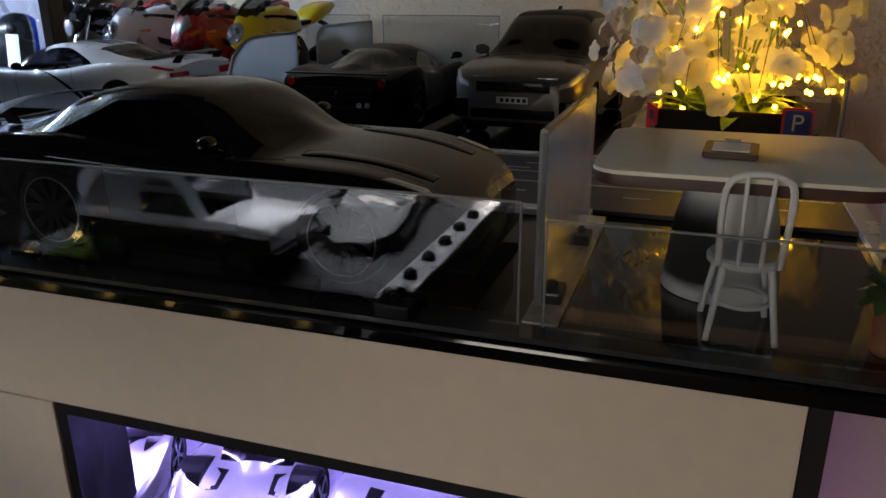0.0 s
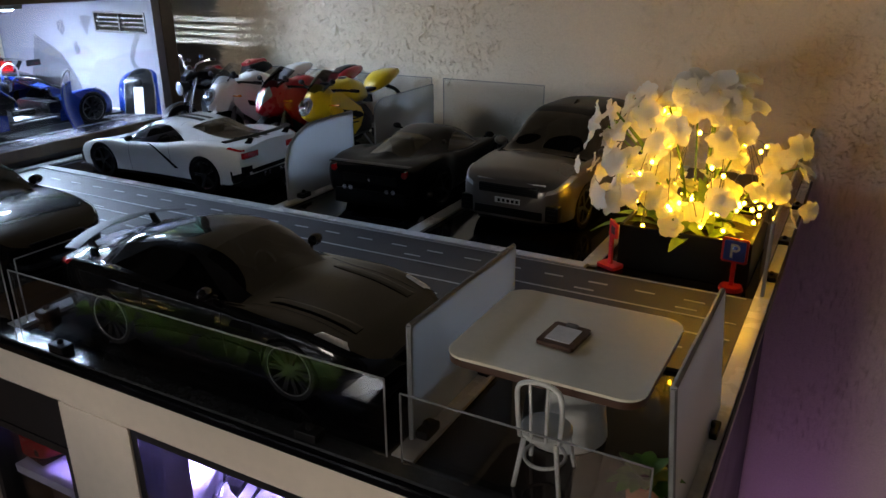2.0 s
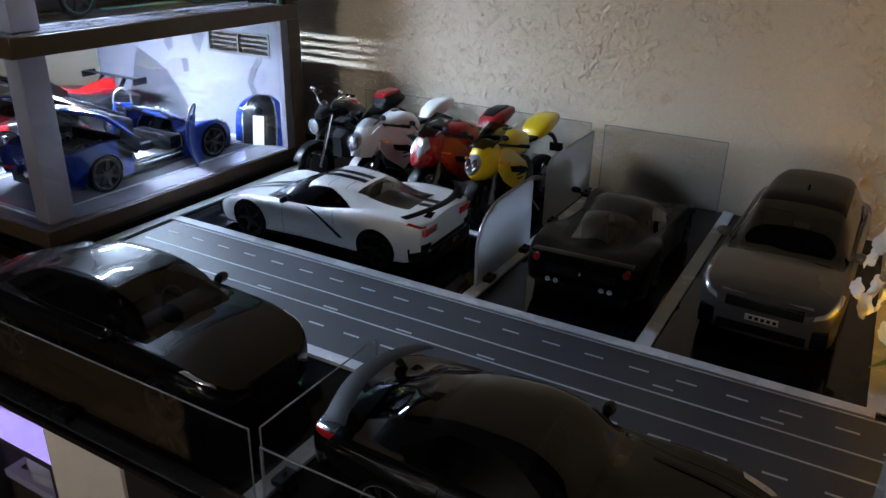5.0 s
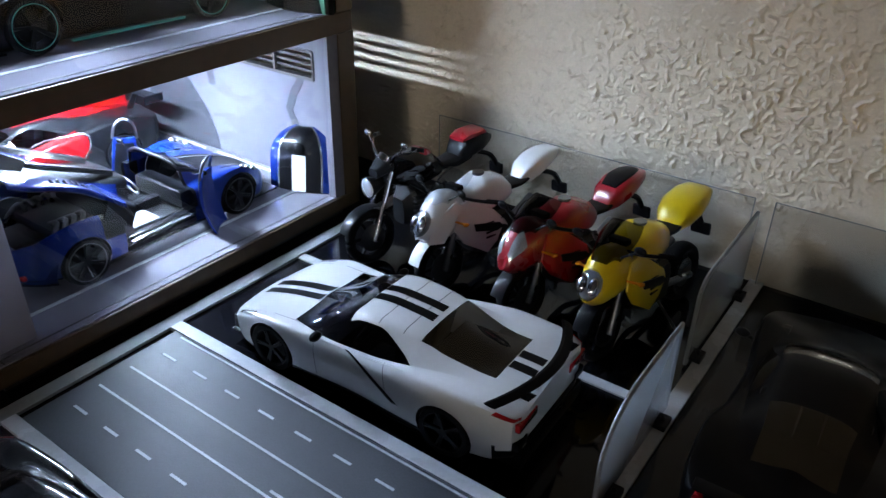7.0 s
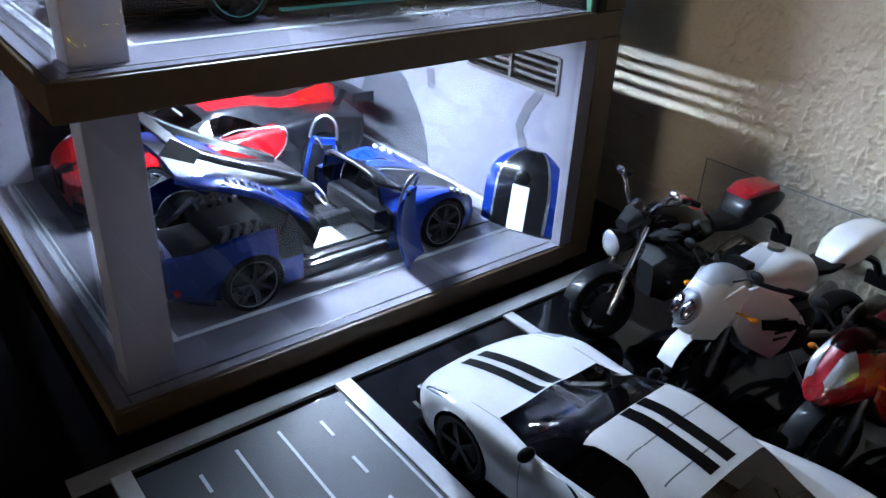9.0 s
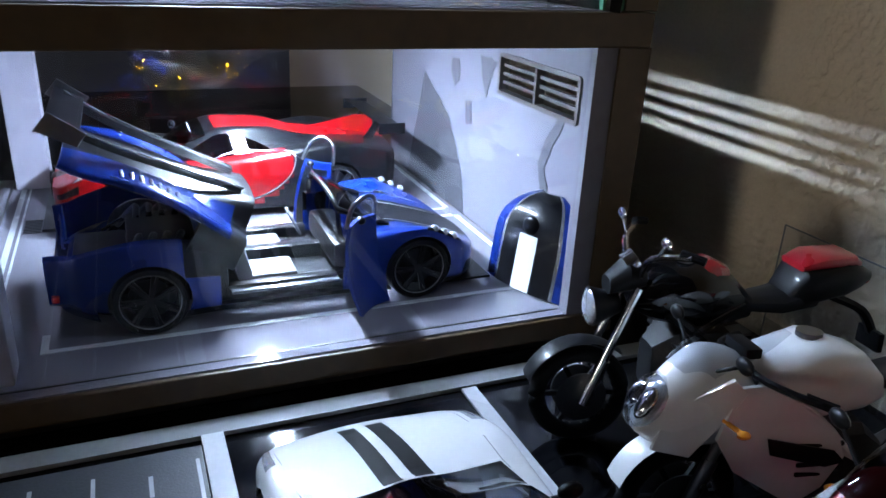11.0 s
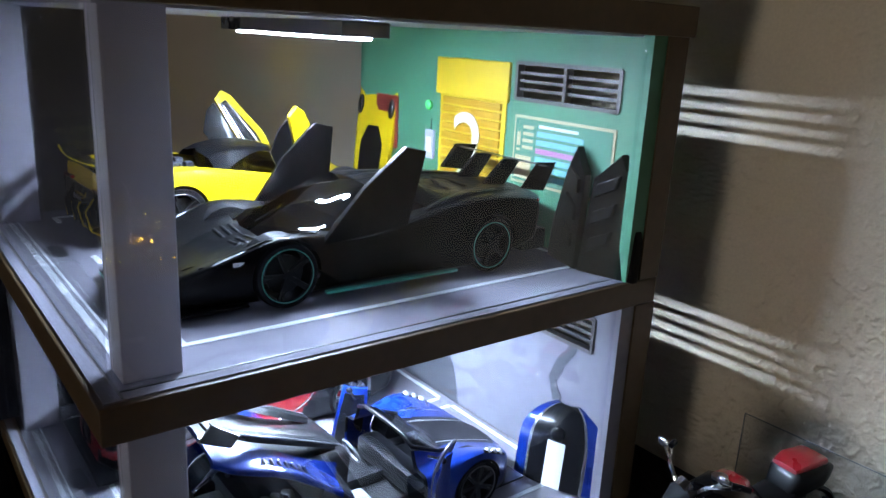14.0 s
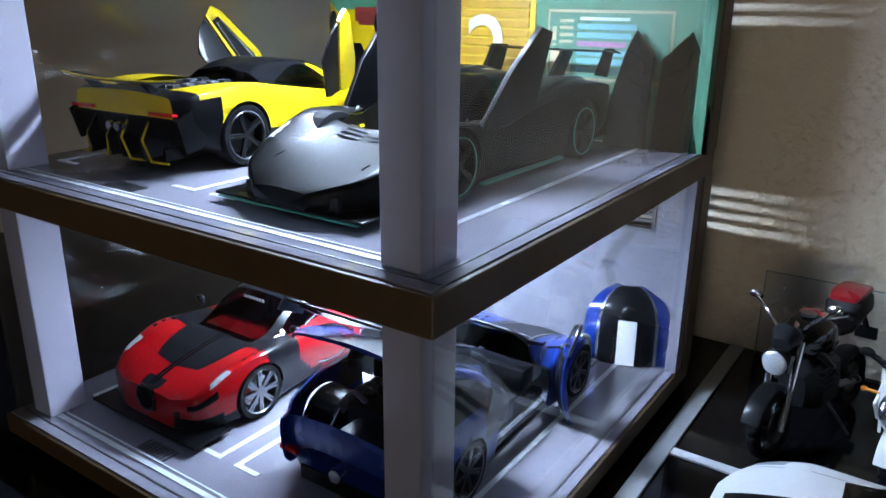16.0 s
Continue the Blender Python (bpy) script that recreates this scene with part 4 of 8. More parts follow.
c.build().wheels(10, RIM_DARK, mat("rim_lip_silver", (0.3, 0.3, 0.3), 0.3, metal=0.6), style="split", rim_label="black split-spoke wheel with a pale rim edge")
c.cabin(-0.95, 0.35, 0.42).mirrors(0.25, 0.86, 0.97, BLACK_PAINT, 0.12)
c.wing(-2.16, 0.86, 1.14, 0.26, 0.03, RIM_DARK, (-2.06, 0.5, 0.95), 0.2, -0.08, -6, "satin black rear wing")
c.patch("tail_light", [(-2.28, 4.4), (-2.0, 4.35), (-1.96, 5.0), (-2.29, 5.1)], RED_LENS, 0.012, label="slim red tail light")
c.patch("headlight", [(1.62, 5.05), (2.0, 5.0), (1.92, 5.75), (1.66, 5.55)], LENS, 0.012, label="clear swept headlight")
c.patch("bonnet_ridge", [(0.85, 6.7), (1.9, 6.9), (1.9, 7.5), (0.85, 7.3)], BLACK_PAINT, 0.016, 12, 6)
c.patch("door_seam", [(0.42, 1.2), (0.432, 1.2), (0.432, 5.9), (0.42, 5.9)], SATIN_BLACK, 0.002, 2, 10)
c.patch("door_seam", [(-0.75, 1.2), (-0.738, 1.2), (-0.738, 5.9), (-0.75, 5.9)], SATIN_BLACK, 0.002, 2, 10)
c.patch("bonnet_seam", [(0.66, 6.25), (1.95, 6.3), (1.95, 6.36), (0.66, 6.31)], SATIN_BLACK, 0.002, 10, 2)
c.patch("side_vent", [(0.55, 3.4), (0.9, 3.5), (0.88, 4.0), (0.6, 3.9)], SATIN_BLACK, 0.008, label="black side vent")
for i in range(11):
    y = -0.4 + i * 0.08
    c.box("grille_bar", 2.20 - abs(y) * 0.25, 2.262 - abs(y) * 0.25, y - 0.008, y + 0.008, 0.30, 0.56, CHROME, 0.003)
c.box("front_splitter", 1.95, 2.28, -0.78, 0.78, 0.12, 0.15, SATIN_BLACK, 0.01)
c.box("diffuser", -2.3, -1.95, -0.6, 0.6, 0.2, 0.34, SATIN_BLACK, 0.02)
c.pipes(-2.28, (-0.5, -0.38, 0.38, 0.5), 0.3, 0.05)

# black saloon coupe in the bay beside the garage
c = Car("model_saloon", pose(-0.437, 0.352, 0.0004, 0, 0, 0), "glossy black four-door model saloon parked behind clear acrylic", BLACK_PAINT, dict(
    wb=2.95, r=0.36, rim=0.76, clear=0.13,
    half=[(-2.5, 0.55), (-2.4, 0.8), (-2.1, 0.9), (-1.4, 0.95), (0.0, 0.94), (1.4, 0.95), (2.0, 0.9), (2.28, 0.72), (2.36, 0.5)],
    belt=[(-2.5, 0.85), (-2.0, 0.98), (-1.0, 1.0), (0.5, 0.97), (1.4, 0.93), (2.1, 0.8), (2.36, 0.62)],
    top=[(-2.5, 0.95), (-2.0, 1.05), (0.5, 1.02), (1.4, 0.96), (2.0, 0.84), (2.25, 0.74), (2.36, 0.64)],
    sill=[(-2.5, 0.35), (-1.5, 0.17), (1.5, 0.17), (2.36, 0.22)],
    cab=[(-2.1, 0.95), (-1.5, 1.22), (-0.7, 1.40), (-0.1, 1.42), (0.35, 1.36), (1.0, 1.08), (1.25, 0.94)],
    wc=[(-2.0, 0.66), (-0.5, 0.80), (0.8, 0.78), (1.4, 0.72)], wr=[(-2.0, 0.5), (-0.5, 0.6), (0.5, 0.62), (1.2, 0.66)],
    windows=dict(front=(0.28, 1.12, 7.0), rear=(-1.9, -1.15, 7.0), side=(-1.4, 0.85, 6.05, 6.95))))
c.build().wheels(5, RIM_BLACK, style="split").cabin(-0.6, 0.7, 0.5).mirrors(0.62, 0.86, 1.02, BLACK_PAINT, 0.12)
c.patch("headlight", [(1.75, 4.7), (2.2, 4.5), (2.16, 5.0), (1.8, 5.2)], LENS, 0.012, label="clear swept headlight")
c.patch("tail_light", [(-2.4, 4.3), (-2.2, 4.3), (-2.2, 4.9), (-2.4, 4.9)], RED_LENS, 0.012)
c.patch("door_seam", [(0.72, 1.2), (0.735, 1.2), (0.735, 5.9), (0.72, 5.9)], SATIN_BLACK, 0.002, 2, 10)
c.patch("door_seam", [(-0.35, 1.2), (-0.335, 1.2), (-0.335, 5.9), (-0.35, 5.9)], SATIN_BLACK, 0.002, 2, 10)
c.patch("window_trim", [(-1.2, 6.0), (0.8, 6.0), (0.8, 6.06), (-1.2, 6.06)], CHROME, 0.008, 14, 2, label="chrome window trim")
c.box("grille", 2.26, 2.375, -0.42, 0.42, 0.42, 0.66, SATIN_BLACK, 0.02)
for i in range(9):
    c.box("grille_bar", 2.36, 2.385, -0.38 + i * 0.095 - 0.006, -0.38 + i * 0.095 + 0.006, 0.43, 0.65, SATIN_BLACK, 0.003)

# white mid-engined sports car with black stripes
STRIPE = SATIN_BLACK


def vette_livery(x, v, y, z):
    if z < 0.2 or (x < -2.0 and z < 0.42):
        return 1
    return 0


c = Car("model_sports_car", pose(-0.461, 0.6285, 0.0004, 0, 0, 182), "white mid-engined model sports car with twin black stripes", WHITE_PAINT, dict(
    wb=2.76, r=0.35, rim=0.78, arch=1.1, clear=0.11, glass=MID_GLASS,
    half=[(-2.28, 0.72), (-2.22, 0.88), (-1.9, 0.96), (-1.38, 0.985), (-0.7, 0.95), (0.1, 0.90), (0.9, 0.93), (1.38, 0.955), (1.9, 0.90), (2.2, 0.74), (2.33, 0.5)],
    belt=[(-2.28, 0.90), (-1.9, 0.97), (-1.38, 0.985), (-0.8, 0.93), (-0.2, 0.83), (0.6, 0.79), (1.38, 0.79), (1.9, 0.66), (2.33, 0.44)],
    top=[(-2.28, 0.97), (-1.9, 0.99), (-1.3, 0.97), (0.0, 0.86), (0.9, 0.82), (1.5, 0.73), (2.0, 0.60), (2.33, 0.47)],
    sill=[(-2.28, 0.34), (-1.9, 0.2), (-1.0, 0.13), (1.3, 0.13), (2.33, 0.16)],
    cab=[(-2.05, 0.9), (-1.7, 1.0), (-1.1, 1.13), (-0.5, 1.22), (-0.1, 1.235), (0.2, 1.19), (0.75, 0.99), (1.22, 0.78)],
    wc=[(-2.0, 0.5), (-1.4, 0.66), (-0.5, 0.78), (0.5, 0.78), (1.1, 0.7)], wr=[(-2.0, 0.2), (-1.5, 0.36), (-1.0, 0.5), (-0.3, 0.57), (0.5, 0.6), (1.1, 0.62)],
    windows=dict(front=(0.2, 1.1, 6.34), rear=(-1.76, -0.76, 7.0), side=(-0.78, 0.72, 6.05, 6.95))), scale=1 / 17.7)
c.build(livery=vette_livery, materials=[WHITE_PAINT, STRIPE]).wheels(5, RIM_DARK, style="split", rim_label="black split-spoke wheel").cabin(-0.55, 0.65, 0.36)
c.mirrors(0.55, 0.86, 0.88, SATIN_BLACK, 0.1)
c.box("engine_cover", -1.7, -0.82, -0.42, 0.42, 0.7, 0.93, SATIN_BLACK, 0.04, label="black engine cover under the rear glass")
for x0, x1 in ((1.12, 2.2), (-0.71, 0.19), (-2.1, -1.77)):
    c.stripe("stripe", x0, x1, 0.045, 0.19, STRIPE)
c.patch("side_blade", [(0.1, 4.95), (0.17, 4.95), (-0.62, 2.0), (-0.72, 2.0)], SATIN_BLACK, 0.012, 10, 10, label="black side blade")
c.patch("door_seam", [(0.6, 1.0), (0.612, 1.0), (0.632, 5.9), (0.62, 5.9)], STEEL, 0.002, 2, 10)
c.patch("door_seam", [(-0.55, 2.2), (-0.538, 2.2), (-0.438, 5.9), (-0.45, 5.9)], STEEL, 0.002, 2, 10)
c.patch("bonnet_seam", [(1.0, 5.9), (2.05, 5.6), (2.05, 5.66), (1.0, 5.96)], STEEL, 0.002, 10, 2)
c.patch("roof_seam", [(-0.55, 7.0), (-0.535, 7.0), (-0.535, 9), (-0.55, 9)], STEEL, 0.002, 2, 10)
c.patch("roof_seam", [(-0.2, 7.0), (-0.185, 7.0), (-0.185, 9), (-0.2, 9)], STEEL, 0.002, 2, 10)
c.patch("headlight", [(1.62, 4.9), (2.05, 4.75), (2.02, 5.35), (1.72, 5.5)], LENS, 0.012, label="clear angular headlight")
c.patch("tail_light", [(-2.26, 4.3), (-1.98, 4.35), (-2.02, 4.85), (-2.26, 4.8)], RED_LENS, 0.014, label="red tail light")
c.box("tail_light", -2.3, -2.22, 0.42, 0.84, 0.72, 0.84, RED_LENS, 0.02, True, "red tail light")
c.box("rear_grille", -2.305, -2.24, -0.62, 0.62, 0.42, 0.5, SATIN_BLACK, 0.02)
c.box("rear_vent", -2.3, -2.2, 0.62, 0.86, 0.46, 0.58, SATIN_BLACK, 0.02, True)
c.box("diffuser", -2.32, -1.95, -0.8, 0.8, 0.16, 0.4, SATIN_BLACK, 0.03)
c.wing(-2.26, 0.95, 1.1, 0.15, 0.035, SATIN_BLACK, (-2.18, 0.55, 0.96), 0.3, -0.06, -8, "black raised rear spoiler")
c.box("front_intake", 1.98, 2.3, 0.35, 0.72, 0.2, 0.42, SATIN_BLACK, 0.03, True)
c.box("front_splitter", 1.9, 2.36, -0.72, 0.72, 0.12, 0.15, SATIN_BLACK, 0.01)
c.pipes(-2.3, (-0.3, -0.17, 0.17, 0.3), 0.34, 0.055)

# matt black supercar seen from behind
c = Car("model_supercar", pose(-0.189, 0.729, 0.0004, 0, 0, 92), "satin black model supercar facing the wall", SATIN_BLACK, dict(
    wb=2.65, r=0.35, rim=0.78, clear=0.1, crown=0.09,
    half=[(-2.28, 0.78), (-2.2, 0.9), (-1.8, 0.98), (-1.3, 1.0), (-0.6, 0.9), (0.2, 0.88), (1.3, 0.98), (1.9, 0.93), (2.2, 0.7), (2.42, 0.35)],
    belt=[(-2.28, 0.80), (-1.7, 0.92), (-1.3, 0.93), (-0.6, 0.82), (0.3, 0.74), (1.3, 0.78), (1.9, 0.6), (2.42, 0.38)],
    top=[(-2.28, 0.86), (-1.7, 0.9), (-1.0, 0.88), (0.3, 0.78), (1.3, 0.66), (2.0, 0.5), (2.42, 0.4)],
    sill=[(-2.28, 0.34), (-1.7, 0.18), (-1.0, 0.11), (1.3, 0.11), (2.42, 0.13)],
    cab=[(-2.1, 0.82), (-1.4, 1.03), (-0.7, 1.15), (-0.1, 1.18), (0.3, 1.13), (0.9, 0.87), (1.25, 0.68)],
    wc=[(-2.0, 0.5), (-1.0, 0.66), (0.2, 0.74), (1.1, 0.66)], wr=[(-2.0, 0.3), (-1.0, 0.42), (0.2, 0.52), (1.1, 0.55)],
    windows=dict(front=(0.25, 1.05, 6.9), rear=(-1.6, -0.75, 7.1), side=(-0.55, 0.75, 6.05, 6.95))))
c.build().wheels(5, RIM_BLACK, style="split", caliper=RED_PAINT).cabin(-0.5, 0.65, 0.32).mirrors(0.55, 1.0, 0.96, SATIN_BLACK, 0.1)
for s in (1, -1):
    for r in (0.058,):
        bm = bmesh.new()
        cyl(bm, (-2.2, s * 0.72, 0.77), (-2.31, s * 0.72, 0.77), r, n=18)
        c.part("tail_light", bm, RED_LENS, "round red tail light", 40)
c.box("diffuser", -2.32, -1.9, -0.72, 0.72, 0.14, 0.42, BLACK_PLASTIC, 0.03)
c.box("rear_mesh", -2.3, -2.25, -0.55, 0.55, 0.55, 0.7, BLACK_PLASTIC, 0.01)
c.pipes(-2.31, (-0.5, -0.37, 0.37, 0.5), 0.45, 0.055)
c.box("rear_spoiler", -2.33, -2.15, -0.8, 0.8, 0.885, 0.905, SATIN_BLACK, 0.008)
bm = bmesh.new()
ball(bm, (-2.29, 0, 0.62), 0.04, 10, (0.4, 0.7, 1.2))
c.part("badge", bm, CHROME, "small chrome badge", 60)

# bronze-grey sport utility vehicle
c = Car("model_suv", pose(-0.032, 0.735, 0.0004, 0, 0, -92), "bronze-grey model sport utility vehicle facing the road", GREY_PAINT, dict(
    wb=2.874, r=0.39, rim=0.74, arch=1.1, clear=0.22, tuck=0.02, crown=0.09, glass=DARK_GLASS,
    half=[(-2.42, 0.7), (-2.35, 0.86), (-1.9, 0.95), (-1.4, 0.97), (0.0, 0.965), (1.4, 0.97), (2.0, 0.94), (2.28, 0.84), (2.4, 0.62)],
    belt=[(-2.42, 1.05), (-1.9, 1.15), (-0.5, 1.12), (0.8, 1.08), (1.4, 1.06), (2.1, 0.98), (2.4, 0.82)],
    top=[(-2.42, 1.1), (-1.9, 1.18), (0.8, 1.14), (1.4, 1.13), (2.0, 1.06), (2.3, 0.95), (2.4, 0.86)],
    sill=[(-2.42, 0.45), (-1.8, 0.28), (1.8, 0.28), (2.4, 0.32)],
    cab=[(-2.42, 1.08), (-2.25, 1.42), (-1.9, 1.62), (-1.0, 1.72), (-0.1, 1.73), (0.25, 1.66), (0.9, 1.32), (1.25, 1.08)],
    wc=[(-2.4, 0.76), (-1.0, 0.84), (0.8, 0.84), (1.3, 0.8)], wr=[(-2.4, 0.54), (-1.0, 0.6), (0.5, 0.62), (1.2, 0.72)],
    windows=dict(front=(0.22, 1.2, 6.34), rear=(-2.4, -2.0, 6.9), side=(-2.0, 0.9, 6.05, 6.9))))
c.build(livery=lambda x, v, y, z: 1 if v > 6.0 and z > 1.16 and x < 1.1 else 0, materials=[GREY_PAINT, SATIN_BLACK]).wheels(5, RIM_BLACK, style="split").cabin(-0.5, 0.7, 0.58).mirrors(0.72, 0.9, 1.16, GREY_PAINT, 0.13)
c.patch("headlight", [(1.8, 4.35), (2.39, 4.1), (2.36, 4.95), (1.9, 5.2)], LENS, 0.02, label="slim clear headlight")
c.patch("roof_panel", [(-1.9, 7.2), (0.22, 7.2), (0.22, 9), (-1.9, 9)], SATIN_BLACK, 0.004, 12, 5, label="black roof panel")
c.box("grille", 2.3, 2.412, -0.52, 0.52, 0.72, 0.87, SATIN_BLACK, 0.02)
for i in range(4):
    c.box("grille_bar", 2.405, 2.418, -0.5, 0.5, 0.738 + i * 0.036, 0.746 + i * 0.036, BLACK_PLASTIC, 0.003)
c.box("lower_intake", 2.3, 2.412, -0.6, 0.6, 0.36, 0.5, SATIN_BLACK, 0.02)
c.box("bumper_trim", 2.2, 2.4, 0.64, 0.86, 0.36, 0.62, SATIN_BLACK, 0.03, True)
for i in range(3):
    c.box("fog_lamp", 2.25, 2.405, 0.68, 0.82, 0.41 + i * 0.07, 0.424 + i * 0.07, BLACK_PLASTIC, 0.006, True, "stacked dark bumper slats")
c.box("bonnet_lip", 2.2, 2.33, -0.6, 0.6, 0.9, 0.92, STEEL, 0.006)
plate(c, 2.424, 0.62, 0.44, 0.09)
bm = bmesh.new()
prism(bm, [(-0.3, 1.735), (-0.5, 1.735), (-0.5, 1.79), (-0.44, 1.79)], "y", -0.02, 0.02)
c.part("roof_aerial", bm, SATIN_BLACK)


# ---- cars in the model garage ----
def turned(x, z, deg, y=0.0):
    return Matrix.Translation((x, y, z)) @ Matrix.Rotation(radians(deg), 4, "Y") @ Matrix.Translation((-x, -y, -z))


CARBON = mat("bare_carbon", (0.004, 0.004, 0.005), 0.32, coat=0.15, var=0.4, grain=1500, spec=0.12)
SILVER = mat("silver_trim", (0.24, 0.25, 0.27), 0.2, metal=0.8, var=0.06)
GREY_SEAT = mat("grey_leather", (0.1, 0.103, 0.115), 0.6, bump=0.2)
TEAL = mat("teal_rim_line", (0.05, 0.3, 0.24), 0.4)
MATT_BLACK = mat("matt_black_paint", (0.0009, 0.0009, 0.0011), 0.34, var=0.12, spec=0.06, coat=0.03)
ENGINE = mat("engine_metal", (0.05, 0.05, 0.055), 0.4, metal=0.7, var=0.4, grain=400)

# blue hypercar with its roof off, its doors up and its engine cover raised
HYPER = dict(wb=2.68, r=0.345, rim=0.8, arch=1.08, clear=0.09, glass=CLEAR_GLASS,
             half=[(-2.1, 0.8), (-1.9, 0.95), (-1.34, 1.02), (-0.6, 0.95), (0.4, 0.93), (1.34, 1.0), (1.8, 0.93), (2.05, 0.72), (2.2, 0.42)],
             belt=[(-2.1, 0.8), (-1.34, 0.95), (-0.5, 0.82), (0.4, 0.70), (1.34, 0.80), (1.8, 0.62), (2.2, 0.36)],
             top=[(-2.1, 0.86), (-1.34, 0.95), (-0.4, 0.92), (0.5, 0.80), (1.1, 0.70), (1.7, 0.55), (2.2, 0.4)],
             sill=[(-2.1, 0.3), (-1.0, 0.1), (1.4, 0.1), (2.2, 0.12)],
             cab=[(-1.9, 0.86), (-1.0, 1.05), (-0.3, 1.14), (0.2, 1.13), (0.75, 0.98), (1.2, 0.68)],
             wc=[(-1.9, 0.45), (-0.5, 0.68), (0.5, 0.7), (1.2, 0.62)], wr=[(-1.9, 0.3), (-0.4, 0.52), (0.6, 0.58), (1.2, 0.6)],
             windows=dict(open=(-2.2, 0.52, 5.0), open_door=(-0.7, 0.5, 1.34), front=(0.52, 1.12, 6.67)))
c = Car("model_hypercar", pose(-0.775, 0.623, Z1 + 0.0004, 0, 0, 90), "blue and carbon model hypercar with doors up and engine cover raised", BLUE_PAINT, HYPER, 1 / 16.6)
c.build(livery=lambda x, v, y, z: 1 if z < 0.17 or (-1.0 < x < 0.55 and v > 2.6) or (v > 7.2 and x > 1.1) else 0, materials=[BLUE_PAINT, CARBON])
c.wheels(7, RIM_BLACK, STEEL, style="split", rim_label="black forged wheel")
c.cabin(-0.55, 0.7, 0.16, GREY_SEAT, 1, GREY_SEAT, 0.36, 0.6, CARBON)
for y0, y1, z1 in ((-0.08, 0.08, 0.40), (0.68, 0.80, 0.33), (-0.80, -0.68, 0.33)):
    c.box("console", -0.62, 0.5, y0, y1, 0.2, z1, CARBON, 0.03)
c.box("sill_plate", -0.6, 0.5, 0.82, 0.9, 0.27, 0.31, SILVER, 0.02, True, "polished sill plate")
c.box("bulkhead", -0.72, -0.60, -0.78, 0.78, 0.2, 0.86, CARBON, 0.04, label="carbon bulkhead behind the seats")
for s in (1, -1):
    c.box("harness", -0.46, -0.43, s * 0.36 - 0.10, s * 0.36 - 0.05, 0.30, 0.66, SILVER, 0.008)
    c.box("harness", -0.46, -0.43, s * 0.36 + 0.05, s * 0.36 + 0.10, 0.30, 0.66, SILVER, 0.008)
for x0, x1, w, z0, z1 in ((-1.5, -0.85, 0.5, 0.3, 0.74), (-2.0, -1.5, 0.34, 0.3, 0.62)):
    c.box("engine", x0, x1, -w, w, z0, z1, ENGINE, 0.05)
for i in range(4):
    for s in (1, -1):
        bm = bmesh.new()
        tube(bm, spline([(-1.0 - i * 0.13, s * 0.3, 0.74), (-1.0 - i * 0.13, s * 0.5, 0.8), (-1.2 - i * 0.13, s * 0.62, 0.56)], 5), 0.035, 7)
        c.part("intake_pipe", bm, STEEL, "", 60)
for s in (1, -1):
    bm = bmesh.new()
    tube(bm, [(-1.2, s * 0.3, 0.6), (-1.34, s * 0.62, 0.72), (-1.75, s * 0.5, 0.56)], 0.022, 6)
    c.part("strut_bar", bm, CHROME, "", 40)
# rear bumper: a curved blue shell open at the top, with its lamps and outlet
bm = bmesh.new()
rows = []
for i in range(17):
    u = -1 + i / 8
    x, w = -2.22 + 0.42 * abs(u) ** 3.2, 1.0 * u
    rows.append([bm.verts.new((x + dx, w * k, z)) for dx, k, z in ((0.10, 0.92, 0.14), (0.02, 0.97, 0.2), (0.0, 1.0, 0.3), (0.02, 1.0, 0.41), (0.08, 0.98, 0.49), (0.16, 0.94, 0.52))])
for A, B in zip(rows, rows[1:]):
    for k in range(5):
        bm.faces.new((A[k], B[k], B[k + 1], A[k + 1]))
bmesh.ops.solidify(bm, geom=bm.faces[:], thickness=0.03)
c.part("rear_bumper", bm, BLUE_PAINT, "blue rear bumper left standing", 45)
c.box("rear_grille", -2.225, -2.2, -0.5, 0.5, 0.2, 0.36, SATIN_BLACK, 0.008)
c.box("tail_light", -2.17, -2.10, 0.62, 0.86, 0.38, 0.44, RED_LENS, 0.02, True, "red tail light")
c.pipes(-2.24, (0.0,), 0.42, 0.09)


def clam(x, v):
    return 1 if v > 6.75 or (v < 3.5 and x > -1.25) or x > -0.52 else (2 if 6.6 < v < 6.75 else 0)


